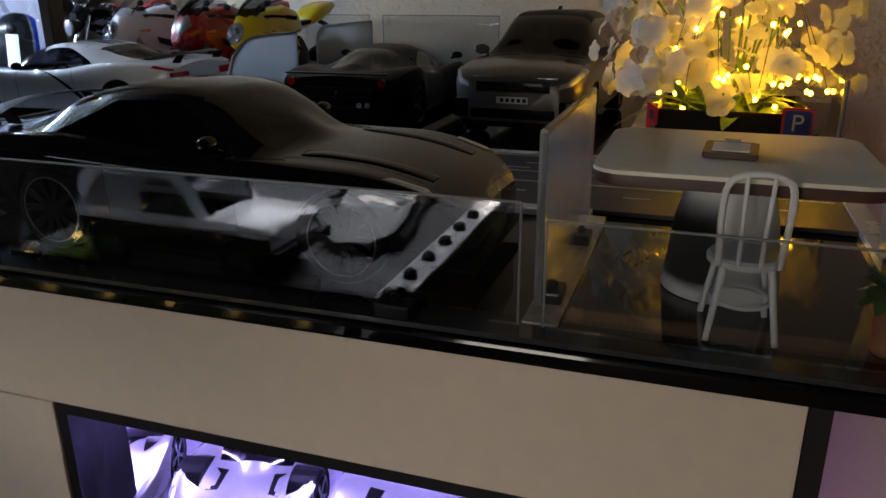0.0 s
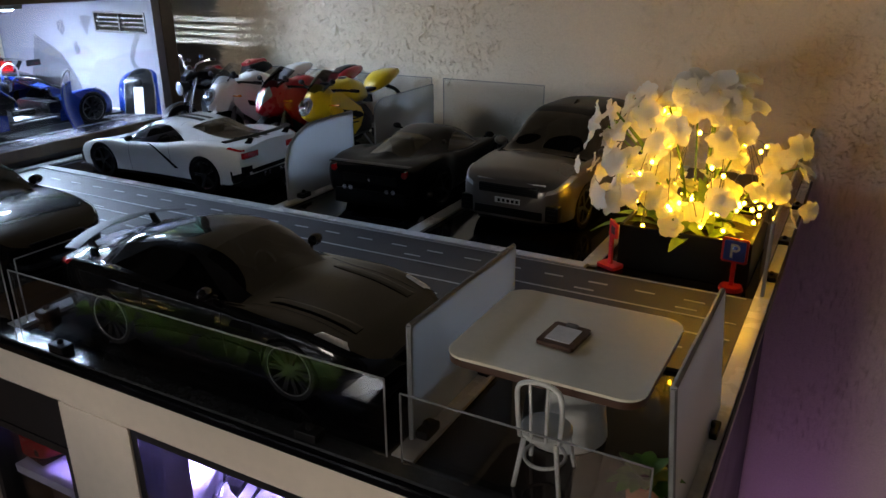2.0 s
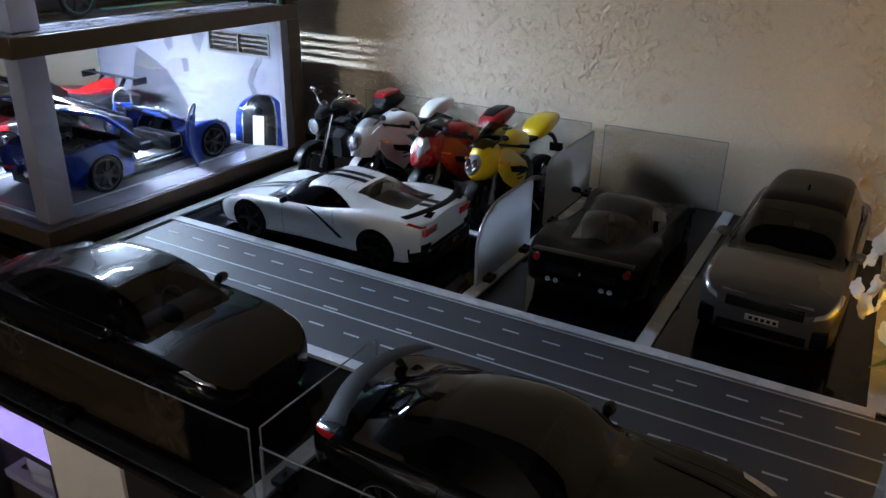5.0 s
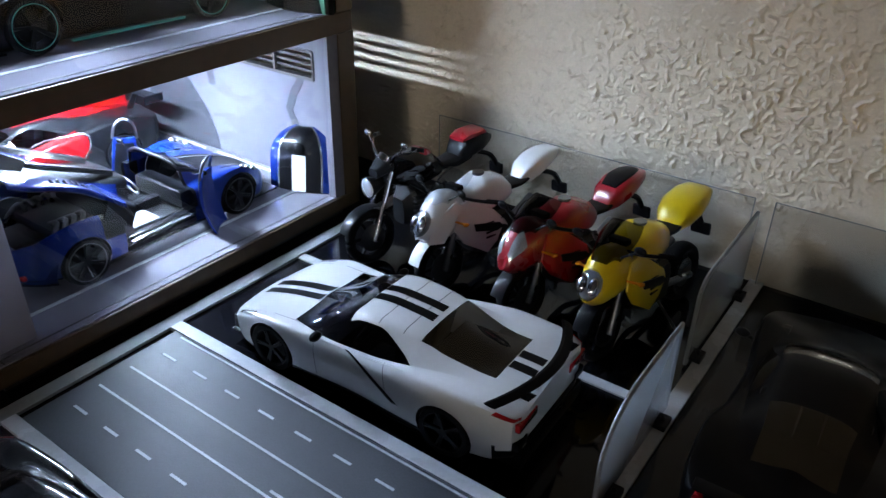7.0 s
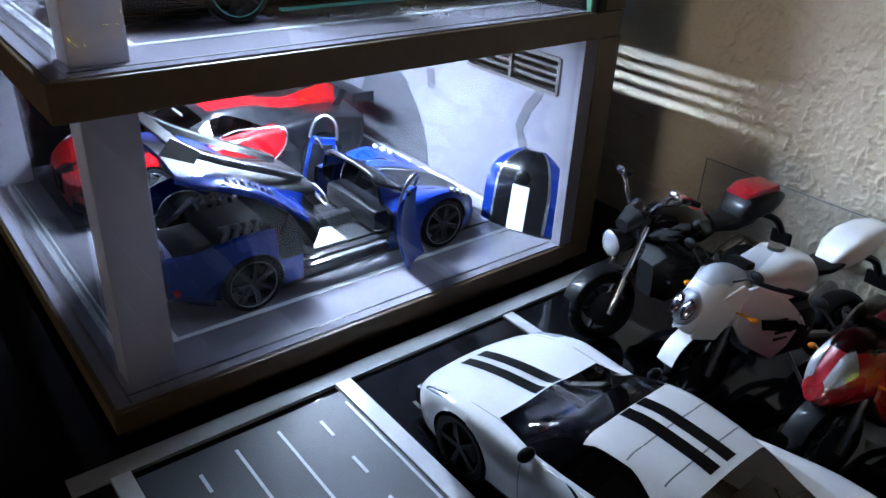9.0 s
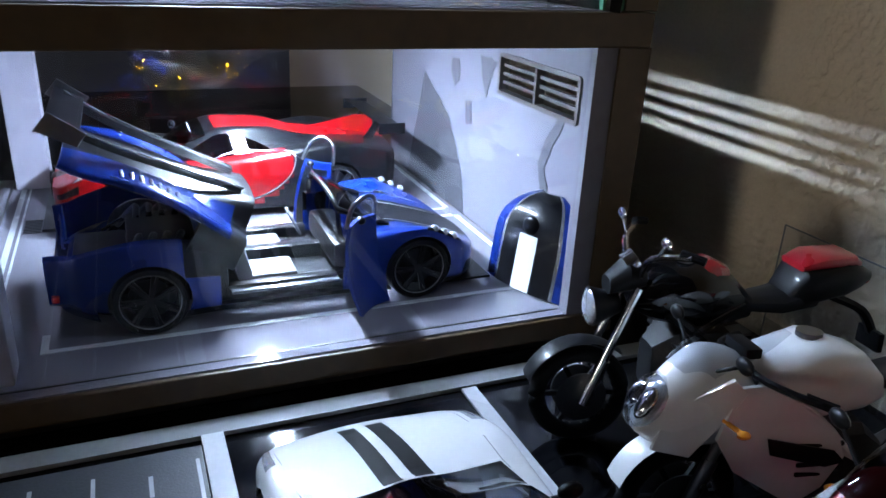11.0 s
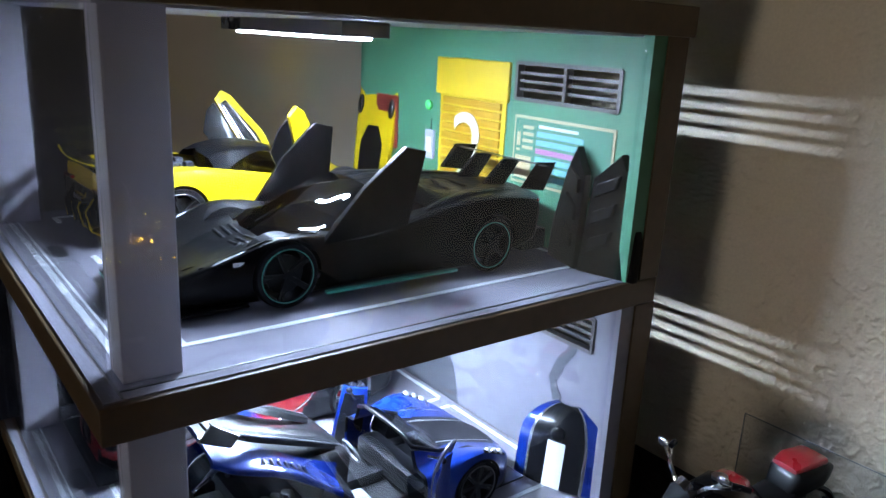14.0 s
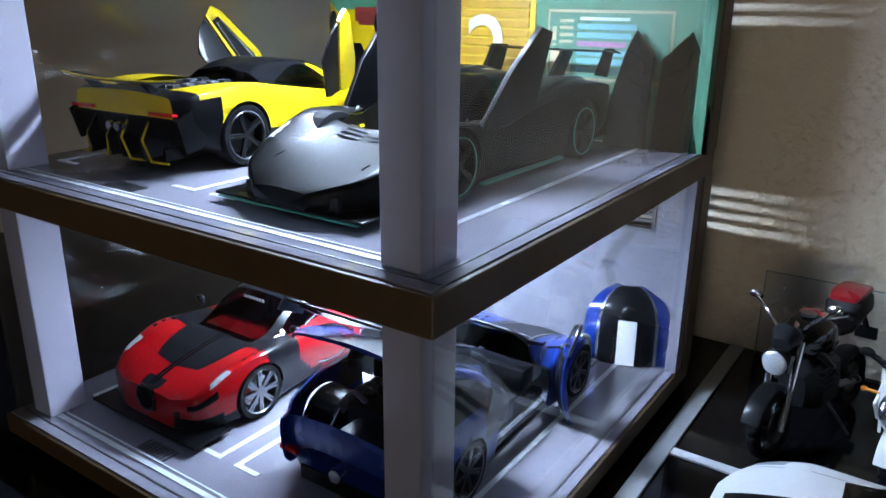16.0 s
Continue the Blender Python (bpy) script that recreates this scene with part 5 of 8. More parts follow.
lift = turned(-0.36, 0.92, 29)
c.shell("engine_cover", -2.12, -0.36, 4.2, 9, [BLUE_PAINT, CARBON, SILVER], lift, 0.04, 30, 27, 0, "raised blue engine cover with carbon spine", clam)
for s in (1, -1):
    c.shell("cover_flank", -0.86, -0.37, 2.7, 4.19, [CARBON], lift, 0.04, 8, 6, s, "carbon side panel of the raised cover")
    # long swan stays from the cockpit to the wing, edged in silver
    q = [(-0.5, 0.34, 1.13), (-1.0, 0.40, 1.10), (-1.6, 0.48, 1.06), (-2.0, 0.56, 1.06), (-2.26, 0.62, 1.09)]
    top, low = bmesh.new(), bmesh.new()
    P = spline([(x, s * y, z) for x, y, z in q], 5)
    rows = []
    for k, pp in enumerate(P):
        w = 0.10 * (0.35 + 0.65 * math.sin(math.pi * min(0.9, 0.15 + 0.75 * k / (len(P) - 1))))
        rows.append([low.verts.new(pp + Vector((0, dy * w, dz))) for dy, dz in ((-1, -0.03), (-0.4, 0.03), (0.5, 0.035), (1, -0.03))])
    for A, B in zip(rows, rows[1:]):
        for k in range(4):
            low.faces.new((A[k], A[(k + 1) % 4], B[(k + 1) % 4], B[k]))
    low.faces.new(rows[0]), low.faces.new(rows[-1])
    tube(top, [pp + Vector((0, s * 0.075, 0.03)) for pp in P], 0.014, 6)
    for bm2 in (low, top):
        bmesh.ops.transform(bm2, verts=bm2.verts, matrix=lift)
    st2 = c.part("wing_stay", low, CARBON, "long carbon wing stay", 35)
    c.part("edge_line", top, SILVER, "silver edge line", 60, st2)
    # slatted outlet on the flank of the cover
    for i in range(7):
        p0 = c.at(-1.12 - i * 0.085, 5.25, s)
        bm = boxed(-0.014, 0.014, -0.05, 0.05, -0.012, 0.018, 0.004)
        bmesh.ops.transform(bm, verts=bm.verts, matrix=lift @ Matrix.Translation(p0) @ Matrix.Rotation(radians(-s * 35), 4, "X") @ Matrix.Rotation(radians(25), 4, "Z"))
        c.part("vent_slat", bm, SILVER, "silver vent slat")
    # the door, hinged up on end: a curved blue skin, carbon inside, a bright upper frame
    up = Matrix.Translation((0.66, s * 1.0, 0.60)) @ Matrix.Rotation(radians(s * 62), 4, "Z") @ Matrix.Rotation(radians(8), 4, "X")

    def slab(x0, x1, hw, z0, z1, bow):
        bm = bmesh.new()
        n, mrows = 10, []
        for a in range(n + 1):
            z = z0 + (z1 - z0) * a / n
            t0 = a / n
            w = hw * (0.72 + 0.28 * math.sin(math.pi * min(1, 0.25 + 0.7 * t0)))
            for_row = []
            for xx in (x0, x1):
                for k in range(7):
                    u = -1 + k / 3
                    for_row.append(bm.verts.new((xx + bow * (z / 0.6) ** 2 + 0.05 * u * u, w * u, z)))
            mrows.append(for_row)
        for A, B in zip(mrows, mrows[1:]):
            for k in range(6):
                bm.faces.new((A[k], A[k + 1], B[k + 1], B[k]))
                bm.faces.new((A[7 + k], B[7 + k], B[8 + k], A[8 + k]))
            bm.faces.new((A[0], B[0], B[7], A[7])), bm.faces.new((A[6], A[13], B[13], B[6]))
        for row in (mrows[0], mrows[-1]):
            bm.faces.new(row[:7] + row[:6:-1])
        bmesh.ops.transform(bm, verts=bm.verts, matrix=up)
        return bm
    d = c.part("door", slab(-0.025, 0.025, 0.22, -0.58, 0.42, 0.12), BLUE_PAINT, "blue door turned upright", 40)
    c.part("door_card", slab(-0.05, -0.026, 0.18, -0.5, 0.34, 0.12), CARBON, "carbon inner skin", 40, d)
    bm = bmesh.new()
    tube(bm, [up @ Vector(q2) for q2 in spline([(0.08, -0.19, 0.40), (0.15, -0.15, 0.62), (0.2, 0.0, 0.70), (0.16, 0.14, 0.60), (0.08, 0.19, 0.40)], 5)], 0.022, 8)
    c.part("window_frame", bm, STEEL, "pale metal window frame", 50, d)
    bm = bmesh.new()
    tube(bm, [(0.62, s * 0.84, 0.94), (0.66, s * 1.02, 0.98)], 0.016, 6)
    ball(bm, (0.66, s * 1.06, 0.99), 0.07, 10, (0.7, 1.0, 0.6))
    c.part("mirror", bm, CARBON, "", 60)
bm = boxed(-2.36, -2.06, -0.80, 0.80, 1.085, 1.112, 0.012)
bmesh.ops.transform(bm, verts=bm.verts, matrix=lift)
rw = c.part("rear_wing", bm, CARBON, "carbon rear wing")
for s in (1, -1):
    bm = bmesh.new()
    prism(bm, [(-2.40, 0.98), (-2.04, 1.0), (-2.02, 1.14), (-2.36, 1.18)], "y", s * 0.81 - 0.014, s * 0.81 + 0.014, 0.006)
    bmesh.ops.transform(bm, verts=bm.verts, matrix=lift)
    c.part("end_plate", bm, STEEL, "pale wing end plate", False, rw)
# windscreen frame round the clear glass
bm = bmesh.new()
tube(bm, [c.at(x, v, 1) + Vector((0, 0, 0.01)) for x, v in ((1.12, 6.7), (0.95, 6.68), (0.75, 6.68), (0.54, 6.8), (0.53, 7.6), (0.53, 8.4), (0.53, 8.98))] +
     [c.at(x, v, -1) + Vector((0, 0, 0.01)) for x, v in ((0.53, 8.4), (0.53, 7.6), (0.54, 6.8), (0.75, 6.68), (0.95, 6.68), (1.12, 6.7))], 0.028, 7)
c.part("screen_frame", bm, CARBON, "dark windscreen frame", 60)
c.stripe("stripe", 1.14, 2.05, 0.30, 0.335, SILVER)
c.stripe("stripe", 1.14, 1.9, 0.58, 0.60, SILVER)
c.patch("headlight", [(1.42, 4.6), (1.86, 4.5), (1.82, 5.5), (1.46, 5.6)], SATIN_BLACK, 0.012, label="dark headlight bowl")
for s in (1, -1):
    for k in range(3):
        bm = bmesh.new()
        ball(bm, c.at(1.52 + 0.12 * k, 5.0, s), 0.05, 10)
        c.part("lamp_lens", bm, LENS, "clear round lamp", 60)
c.patch("front_vent", [(1.15, 5.2), (1.34, 5.2), (1.32, 5.6), (1.17, 5.6)], SATIN_BLACK, 0.01, label="black fender outlet")
c.patch("front_intake", [(1.86, 0.7), (2.16, 0.5), (2.16, 2.6), (1.95, 2.4)], SATIN_BLACK, 0.008, label="black front intake")
c.box("front_splitter", 1.7, 2.25, -0.86, 0.86, 0.085, 0.115, CARBON, 0.01)


# loose roof panel that leans on the grey wall
def leaning_roof():
    p = empty("roof_panel", pose(-0.709, 0.781, Z1 + 0.0004, -9, 0, 20), "loose blue, black and white striped car roof panel leaning on the wall", "car roof")

    def zone(x, z):
        ax = abs(x)
        return 0 if ax > 0.70 else 1 if ax > 0.63 else 2 if ax > 0.24 or z > 0.038 else 3
    bm = bmesh.new()
    nx, nz = 28, 24
    front, back = [], []
    for i in range(nz + 1):
        z = 0.066 * i / nz
        hw = 0.036 * math.sqrt(1 - 0.9 * max(0.0, (z - 0.026) / 0.04) ** 2.6)
        fr, bk = [], []
        for j in range(nx + 1):
            u = -1 + 2 * j / nx
            x = hw * u
            y = -0.008 * (1 - u * u) - 0.002 + 0.012 * max(0.0, (z - 0.04) / 0.026) ** 2
            fr.append(bm.verts.new((x, y - 0.001, z)))
            bk.append(bm.verts.new((x, y + 0.001, z)))
        front.append(fr), back.append(bk)
    for i in range(nz):
        for j in range(nx):
            f = bm.faces.new((front[i][j], front[i][j + 1], front[i + 1][j + 1], front[i + 1][j]))
            u = -1 + 2 * (j + 0.5) / nx
            f.material_index = zone(u, 0.066 * (i + 0.5) / nz)
            bm.faces.new((back[i][j], back[i + 1][j], back[i + 1][j + 1], back[i][j + 1])).material_index = 2
        for a, b, rev in ((front[i][0], front[i + 1][0], 0), (front[i][nx], front[i + 1][nx], 1)):
            k = nx if rev else 0
            bm.faces.new((a, b, back[i + 1][k], back[i][k])).material_index = 0
    for j in range(nx):
        bm.faces.new((front[nz][j], front[nz][j + 1], back[nz][j + 1], back[nz][j])).material_index = 2
        bm.faces.new((front[0][j], back[0][j], back[0][j + 1], front[0][j + 1])).material_index = 2
    part("panel", bm, [BLUE_PAINT, SILVER, CARBON, WHITE_PAINT], p, "", 50)
    bm = bmesh.new()
    ball(bm, (0, -0.0105, 0.045), 0.0065, 14, (1, 0.4, 1.0))
    part("roof_scoop", bm, CARBON, p, "rounded black roof scoop", 60)


leaning_roof()

# red and black hypercar
REDCAR = dict(wb=2.75, r=0.36, rim=0.8, arch=1.08, clear=0.09,
              half=[(-2.3, 0.8), (-2.1, 0.95), (-1.37, 1.02), (-0.4, 0.95), (0.5, 0.95), (1.37, 1.02), (1.9, 0.96), (2.2, 0.82), (2.32, 0.5)],
              belt=[(-2.3, 0.82), (-1.37, 1.0), (-0.4, 0.88), (0.5, 0.80), (1.37, 0.86), (1.9, 0.72), (2.32, 0.5)],
              top=[(-2.3, 0.9), (-1.37, 0.98), (-0.4, 0.93), (0.7, 0.83), (1.37, 0.76), (1.9, 0.66), (2.32, 0.53)],
              sill=[(-2.3, 0.3), (-1.0, 0.1), (1.4, 0.1), (2.32, 0.12)],
              cab=[(-2.1, 0.9), (-1.2, 1.06), (-0.3, 1.19), (0.1, 1.2), (0.45, 1.13), (1.0, 0.86), (1.25, 0.74)],
              wc=[(-2.0, 0.4), (-0.5, 0.7), (0.6, 0.72), (1.2, 0.64)], wr=[(-2.0, 0.3), (-0.5, 0.5), (0.6, 0.56), (1.2, 0.6)],
              windows=dict(front=(0.36, 1.1, 7.0), side=(-0.5, 0.85, 6.05, 6.95)), glass=MID_GLASS)
c = Car("model_hypercar", pose(-0.951, 0.618, Z1 + 0.0004, 0, 0, -90), "red and black model hypercar with a tall rear wing", RED_PAINT, REDCAR, 1 / 17.2)


def red_livery(x, v, y, z):
    if x > 1.2:
        return 1 if z < 0.26 + 0.1 * (y < 0.6) * (x > 1.9) or (y < 0.2 and z < 0.6 and x > 2.1) else 0
    dx, dz = (x + 0.05) / 0.72, (z - 0.68) / 0.52
    if v < 6 and dx * dx + dz * dz < 1 and -0.75 < x:
        return 0
    if v > 7.6 and x < 0.25:
        return 0
    return 1


c.build(livery=red_livery, materials=[RED_PAINT, CARBON]).wheels(8, STEEL, SILVER, caliper=RED_PAINT, style="split", rim_label="dark many-spoked wheel").cabin(-0.5, 0.75, 0.3, RED_PAINT)
c.mirrors(0.7, 0.9, 0.95, CARBON, 0.09)
bm = bmesh.new()
tube(bm, [c.at(-0.05 + 0.74 * math.cos(a), 3.9 + 2.3 * math.sin(a), 1) + Vector((0, 0.01, 0)) for a in [radians(q) for q in range(60, 301, 12)]], 0.016, 6)
c.part("side_arc", bm, SILVER, "silver arc round the door", 60)
bm = bmesh.new()
tube(bm, [c.at(-0.05 + 0.74 * math.cos(a), 3.9 + 2.3 * math.sin(a), -1) + Vector((0, -0.01, 0)) for a in [radians(q) for q in range(60, 301, 12)]], 0.016, 6)
c.part("side_arc", bm, SILVER, "silver arc round the door", 60)
bm = bmesh.new()
n = 14
tube(bm, [(2.345, 0.17 * math.cos(2 * math.pi * i / n), 0.40 + 0.17 * math.sin(2 * math.pi * i / n)) for i in range(n)], 0.02, 6, True)
c.part("grille_hoop", bm, CARBON, "", 60)
c.box("grille", 2.2, 2.345, -0.15, 0.15, 0.24, 0.54, SATIN_BLACK, 0.03)
c.patch("front_intake", [(1.86, 0.7), (2.31, 0.5), (2.31, 2.2), (1.95, 1.9)], SATIN_BLACK, 0.008, label="black front intake")
c.patch("nose_slot", [(1.98, 3.3), (2.26, 3.1), (2.26, 3.75), (1.98, 4.05)], SATIN_BLACK, 0.01, label="black slot in the nose")
c.patch("bonnet_spine", [(1.13, 8.8), (2.25, 8.8), (2.25, 8.99), (1.13, 8.99)], SATIN_BLACK, 0.014, 12, 2)
for i in range(3):
    c.patch("fender_louvre", [(1.2 + i * 0.14, 5.1), (1.26 + i * 0.14, 5.1), (1.28 + i * 0.14, 5.45), (1.22 + i * 0.14, 5.45)], SATIN_BLACK, 0.008, 3, 3)
c.box("front_splitter", 1.9, 2.46, -1.02, 1.02, 0.08, 0.115, CARBON, 0.012)
c.patch("headlight", [(1.75, 4.9), (2.05, 4.7), (2.0, 5.25), (1.75, 5.4)], LENS, 0.012, label="slim headlight")
c.patch("bonnet_panel", [(1.12, 6.05), (1.85, 7.4), (1.9, 8.98), (1.12, 8.98)], CARBON, 0.006, 14, 8, label="bare carbon bonnet panel")
for i in range(7):
    bm = boxed(0.53, 0.535, -0.2 + i * 0.06, -0.16 + i * 0.06, 1.09, 1.14)
    c.part("lettering_bar", bm, LINE, "plain white bar of a sticker")
c.wing(-2.2, 0.95, 1.22, 0.36, 0.04, CARBON, (-2.0, 0.4, 0.9), 0.0, 0.0, -8, "carbon rear wing")
c.box("wing_end", -2.4, -2.0, 0.93, 0.955, 1.1, 1.26, CARBON, 0.01, True)
bm = bmesh.new()
prism(bm, [(-1.2, 1.06), (-2.2, 0.9), (-2.2, 1.18), (-1.9, 1.2)], "y", -0.015, 0.015)
c.part("tail_fin", bm, RED_PAINT, "red tail fin")
c.pipes(-2.3, (-0.12, 0.12), 0.5, 0.07)

# matt black hypercar on the upper floor, its door up
VEN = dict(wb=2.7, r=0.35, rim=0.82, arch=1.1, clear=0.09,
           half=[(-2.35, 0.75), (-2.1, 0.98), (-1.35, 1.04), (-0.5, 0.95), (0.5, 0.92), (1.35, 1.02), (1.9, 0.98), (2.4, 0.82), (2.78, 0.35)],
           belt=[(-2.35, 0.84), (-1.35, 0.95), (-0.4, 0.8), (0.5, 0.68), (1.35, 0.76), (1.9, 0.6), (2.78, 0.26)],
           top=[(-2.35, 0.9), (-1.35, 0.95), (-0.4, 0.84), (0.6, 0.72), (1.4, 0.58), (2.0, 0.44), (2.78, 0.28)],
           sill=[(-2.35, 0.34), (-1.0, 0.1), (1.4, 0.1), (2.78, 0.1)], glass=SHINY_GLASS,
           cab=[(-2.1, 0.86), (-1.0, 1.02), (-0.2, 1.13), (0.15, 1.12), (0.7, 0.92), (1.45, 0.56)],
           wc=[(-2.0, 0.42), (-0.5, 0.68), (0.6, 0.7), (1.3, 0.62)], wr=[(-2.0, 0.3), (-0.4, 0.5), (0.6, 0.55), (1.3, 0.58)],
           windows=dict(front=(0.12, 1.36, 6.4), side=(-0.55, 0.75, 6.05, 6.95)))
c = Car("model_hypercar", pose(-0.791, 0.636, Z2 + 0.0004, 0, 0, -91), "matt black model hypercar with a scissor door raised", MATT_BLACK, VEN, 1 / 17.2)
c.build().wheels(5, RIM_DARK, TEAL, style="split", rim_label="black wheel with a thin teal line").cabin(-0.5, 0.65, 0.28)
for s in (1, -1):
    bm = bmesh.new()
    prism(bm, [(0.95, 0.62), (-0.12, 0.72), (-0.25, 1.58), (0.02, 1.64), (0.5, 1.2)], "y", -0.03, 0.03, 0.012)
    bmesh.ops.transform(bm, verts=bm.verts, matrix=Matrix.Translation((0, s * 0.93, 0)) @ Matrix.Translation((0, 0, 0.65)) @ Matrix.Rotation(radians(-s * 8), 4, "X") @ Matrix.Translation((0, 0, -0.65)))
    c.part("door", bm, MATT_BLACK, "raised black scissor door", 30)
for s in (1, -1):
    bm = bmesh.new()
    prism(bm, [(-1.9, 0.98), (-2.32, 0.92), (-2.5, 1.28), (-2.16, 1.30)], "y", s * 0.86 - 0.02, s * 0.82 + 0.02, 0.008)
    c.part("wing_end", bm, MATT_BLACK)
    bm = bmesh.new()
    prism(bm, [(-1.75, 0.95), (-2.1, 0.92), (-2.36, 1.24), (-2.08, 1.26)], "y", s * 0.28 - 0.03, s * 0.28 + 0.03, 0.008)
    c.part("wing_stand", bm, MATT_BLACK)
c.wing(-2.28, 0.98, 1.25, 0.24, 0.03, MATT_BLACK, None, 0.0, 0.0, -10, "matt black rear wing")
c.patch("headlight", [(1.5, 5.1), (2.1, 4.8), (2.05, 5.25), (1.55, 5.6)], LENS, 0.012, label="narrow headlight")
c.patch("bonnet_vent", [(1.3, 6.8), (1.75, 6.9), (1.7, 7.7), (1.35, 7.8)], SATIN_BLACK, 0.012, label="gloss black bonnet vent")
c.patch("bonnet_ridge", [(1.25, 6.0), (2.3, 6.4), (2.3, 6.5), (1.25, 6.2)], MATT_BLACK, 0.03, 10, 3)
c.patch("haunch", [(-0.45, 5.35), (-2.1, 5.5), (-2.1, 5.95), (-0.6, 6.0)], MATT_BLACK, 0.035, 14, 5)
c.patch("front_fender", [(0.95, 5.2), (1.75, 5.0), (1.85, 5.6), (0.9, 5.75)], MATT_BLACK, 0.035, 12, 5)
c.patch("door_seam", [(0.72, 1.2), (0.735, 1.2), (0.86, 5.6), (0.84, 5.6)], SATIN_BLACK, 0.004, 2, 10)
c.patch("front_intake", [(1.95, 1.6), (2.4, 1.4), (2.35, 3.4), (2.0, 3.6)], SATIN_BLACK, 0.006)
c.patch("roof_scoop", [(-0.5, 8.2), (0.1, 8.3), (0.1, 8.98), (-0.5, 8.98)], MATT_BLACK, 0.04, 8, 4)
c.patch("engine_slat", [(-0.85, 7.2), (-0.75, 7.2), (-0.75, 8.98), (-0.85, 8.98)], MATT_BLACK, 0.03, 3, 8)
c.patch("engine_slat", [(-1.15, 7.2), (-1.05, 7.2), (-1.05, 8.98), (-1.15, 8.98)], MATT_BLACK, 0.03, 3, 8)
c.patch("engine_slat", [(-1.45, 7.2), (-1.35, 7.2), (-1.35, 8.98), (-1.45, 8.98)], MATT_BLACK, 0.03, 3, 8)
c.patch("flank_vent", [(-0.35, 2.2), (-0.85, 2.6), (-0.95, 4.6), (-0.55, 3.4)], SATIN_BLACK, 0.006)
c.box("front_splitter", 1.75, 2.74, -0.95, 0.95, 0.07, 0.1, SATIN_BLACK, 0.012)
c.box("splitter_line", 2.40, 2.755, -0.90, 0.90, 0.055, 0.069, TEAL, 0.003, False, "thin teal splitter line")
for k in range(3):
    c.patch("nose_slat", [(1.42 + k * 0.09, 7.4), (1.47 + k * 0.09, 7.4), (1.47 + k * 0.09, 8.7), (1.42 + k * 0.09, 8.7)], SATIN_BLACK, 0.02, 3, 6)
c.patch("fender_edge", [(0.55, 5.75), (2.2, 5.2), (2.2, 5.3), (0.55, 5.85)], MATT_BLACK, 0.05, 16, 3)
c.patch("flank_crease", [(0.7, 3.9), (-0.9, 4.6), (-0.9, 4.75), (0.7, 4.05)], MATT_BLACK, 0.04, 12, 3)
c.box("side_skirt", -0.85, 0.9, 0.93, 1.0, 0.08, 0.11, TEAL, 0.006, True, "thin teal skirt line")
c.box("marker_lamp", 1.75, 1.92, 0.95, 0.98, 0.52, 0.56, LENS, 0.006, True)
c.box("diffuser", -2.42, -2.0, -0.85, 0.85, 0.14, 0.42, SATIN_BLACK, 0.03)
c.patch("tail_light", [(-2.33, 4.2), (-2.1, 4.2), (-2.1, 4.7), (-2.33, 4.7)], RED_LENS, 0.012)
c.pipes(-2.4, (-0.12, 0.12), 0.5, 0.08)


# its loose engine cover leans on the green wall
def leaning_cover():
    p = empty("engine_cover", pose(-0.705, 0.7765, Z2 + 0.0004, -5, 0, 0), "loose matt black louvred engine cover leaning on the wall", "engine cover")
    for s in (1, -1):
        bm = bmesh.new()
        prism(bm, [(s * 0.002, 0.0), (s * 0.042, 0.0), (s * 0.041, 0.03), (s * 0.03, 0.07), (s * 0.021, 0.089), (s * 0.014, 0.078), (s * 0.004, 0.07)], "y", -0.004, 0.004, 0.0012)
        for v in bm.verts:
            v.co.y += 0.35 * abs(v.co.x)
        part("half", bm, MATT_BLACK, p, "", 30)
        for i in range(3):
            bm = bmesh.new()
            z = 0.016 + i * 0.02
            prism(bm, [(s * 0.008, z), (s * 0.022, z + 0.008), (s * 0.024, z + 0.018), (s * 0.009, z + 0.01)], "y", -0.0075, -0.0035, 0.0008)
            for v in bm.verts:
                v.co.y += 0.35 * abs(v.co.x)
            part("louvre", bm, SATIN_BLACK, p)


leaning_cover()

# yellow hypercar seen from behind, both doors up
YEL = dict(wb=2.7, r=0.36, rim=0.78, arch=1.1, clear=0.1,
           half=[(-2.25, 0.85), (-2.05, 0.98), (-1.35, 1.03), (-0.5, 0.95), (0.5, 0.92), (1.35, 1.0), (1.9, 0.95), (2.3, 0.7), (2.48, 0.35)],
           belt=[(-2.25, 0.86), (-1.35, 0.95), (-0.4, 0.82), (0.5, 0.7), (1.35, 0.74), (1.9, 0.58), (2.48, 0.3)],
           top=[(-2.25, 0.9), (-1.35, 0.92), (-0.4, 0.85), (0.6, 0.72), (1.4, 0.58), (2.0, 0.44), (2.48, 0.32)],
           sill=[(-2.25, 0.42), (-1.7, 0.2), (-1.0, 0.1), (1.4, 0.1), (2.48, 0.1)],
           cab=[(-1.6, 0.85), (-0.9, 1.03), (-0.2, 1.14), (0.15, 1.12), (0.7, 0.92), (1.35, 0.58)],
           wc=[(-2.0, 0.5), (-0.5, 0.68), (0.6, 0.7), (1.3, 0.62)], wr=[(-2.0, 0.36), (-0.4, 0.5), (0.6, 0.55), (1.3, 0.58)],
           windows=dict(front=(0.15, 1.15, 7.0), side=(-0.55, 0.75, 6.05, 6.95), open=(-1.95, -0.75, 6.7)))
c = Car("model_hypercar", pose(-0.966, 0.629, Z2 + 0.0004, 0, 0, 92), "yellow and black model hypercar with both doors and engine bay open", YELLOW_PAINT, YEL, 1 / 17.2)
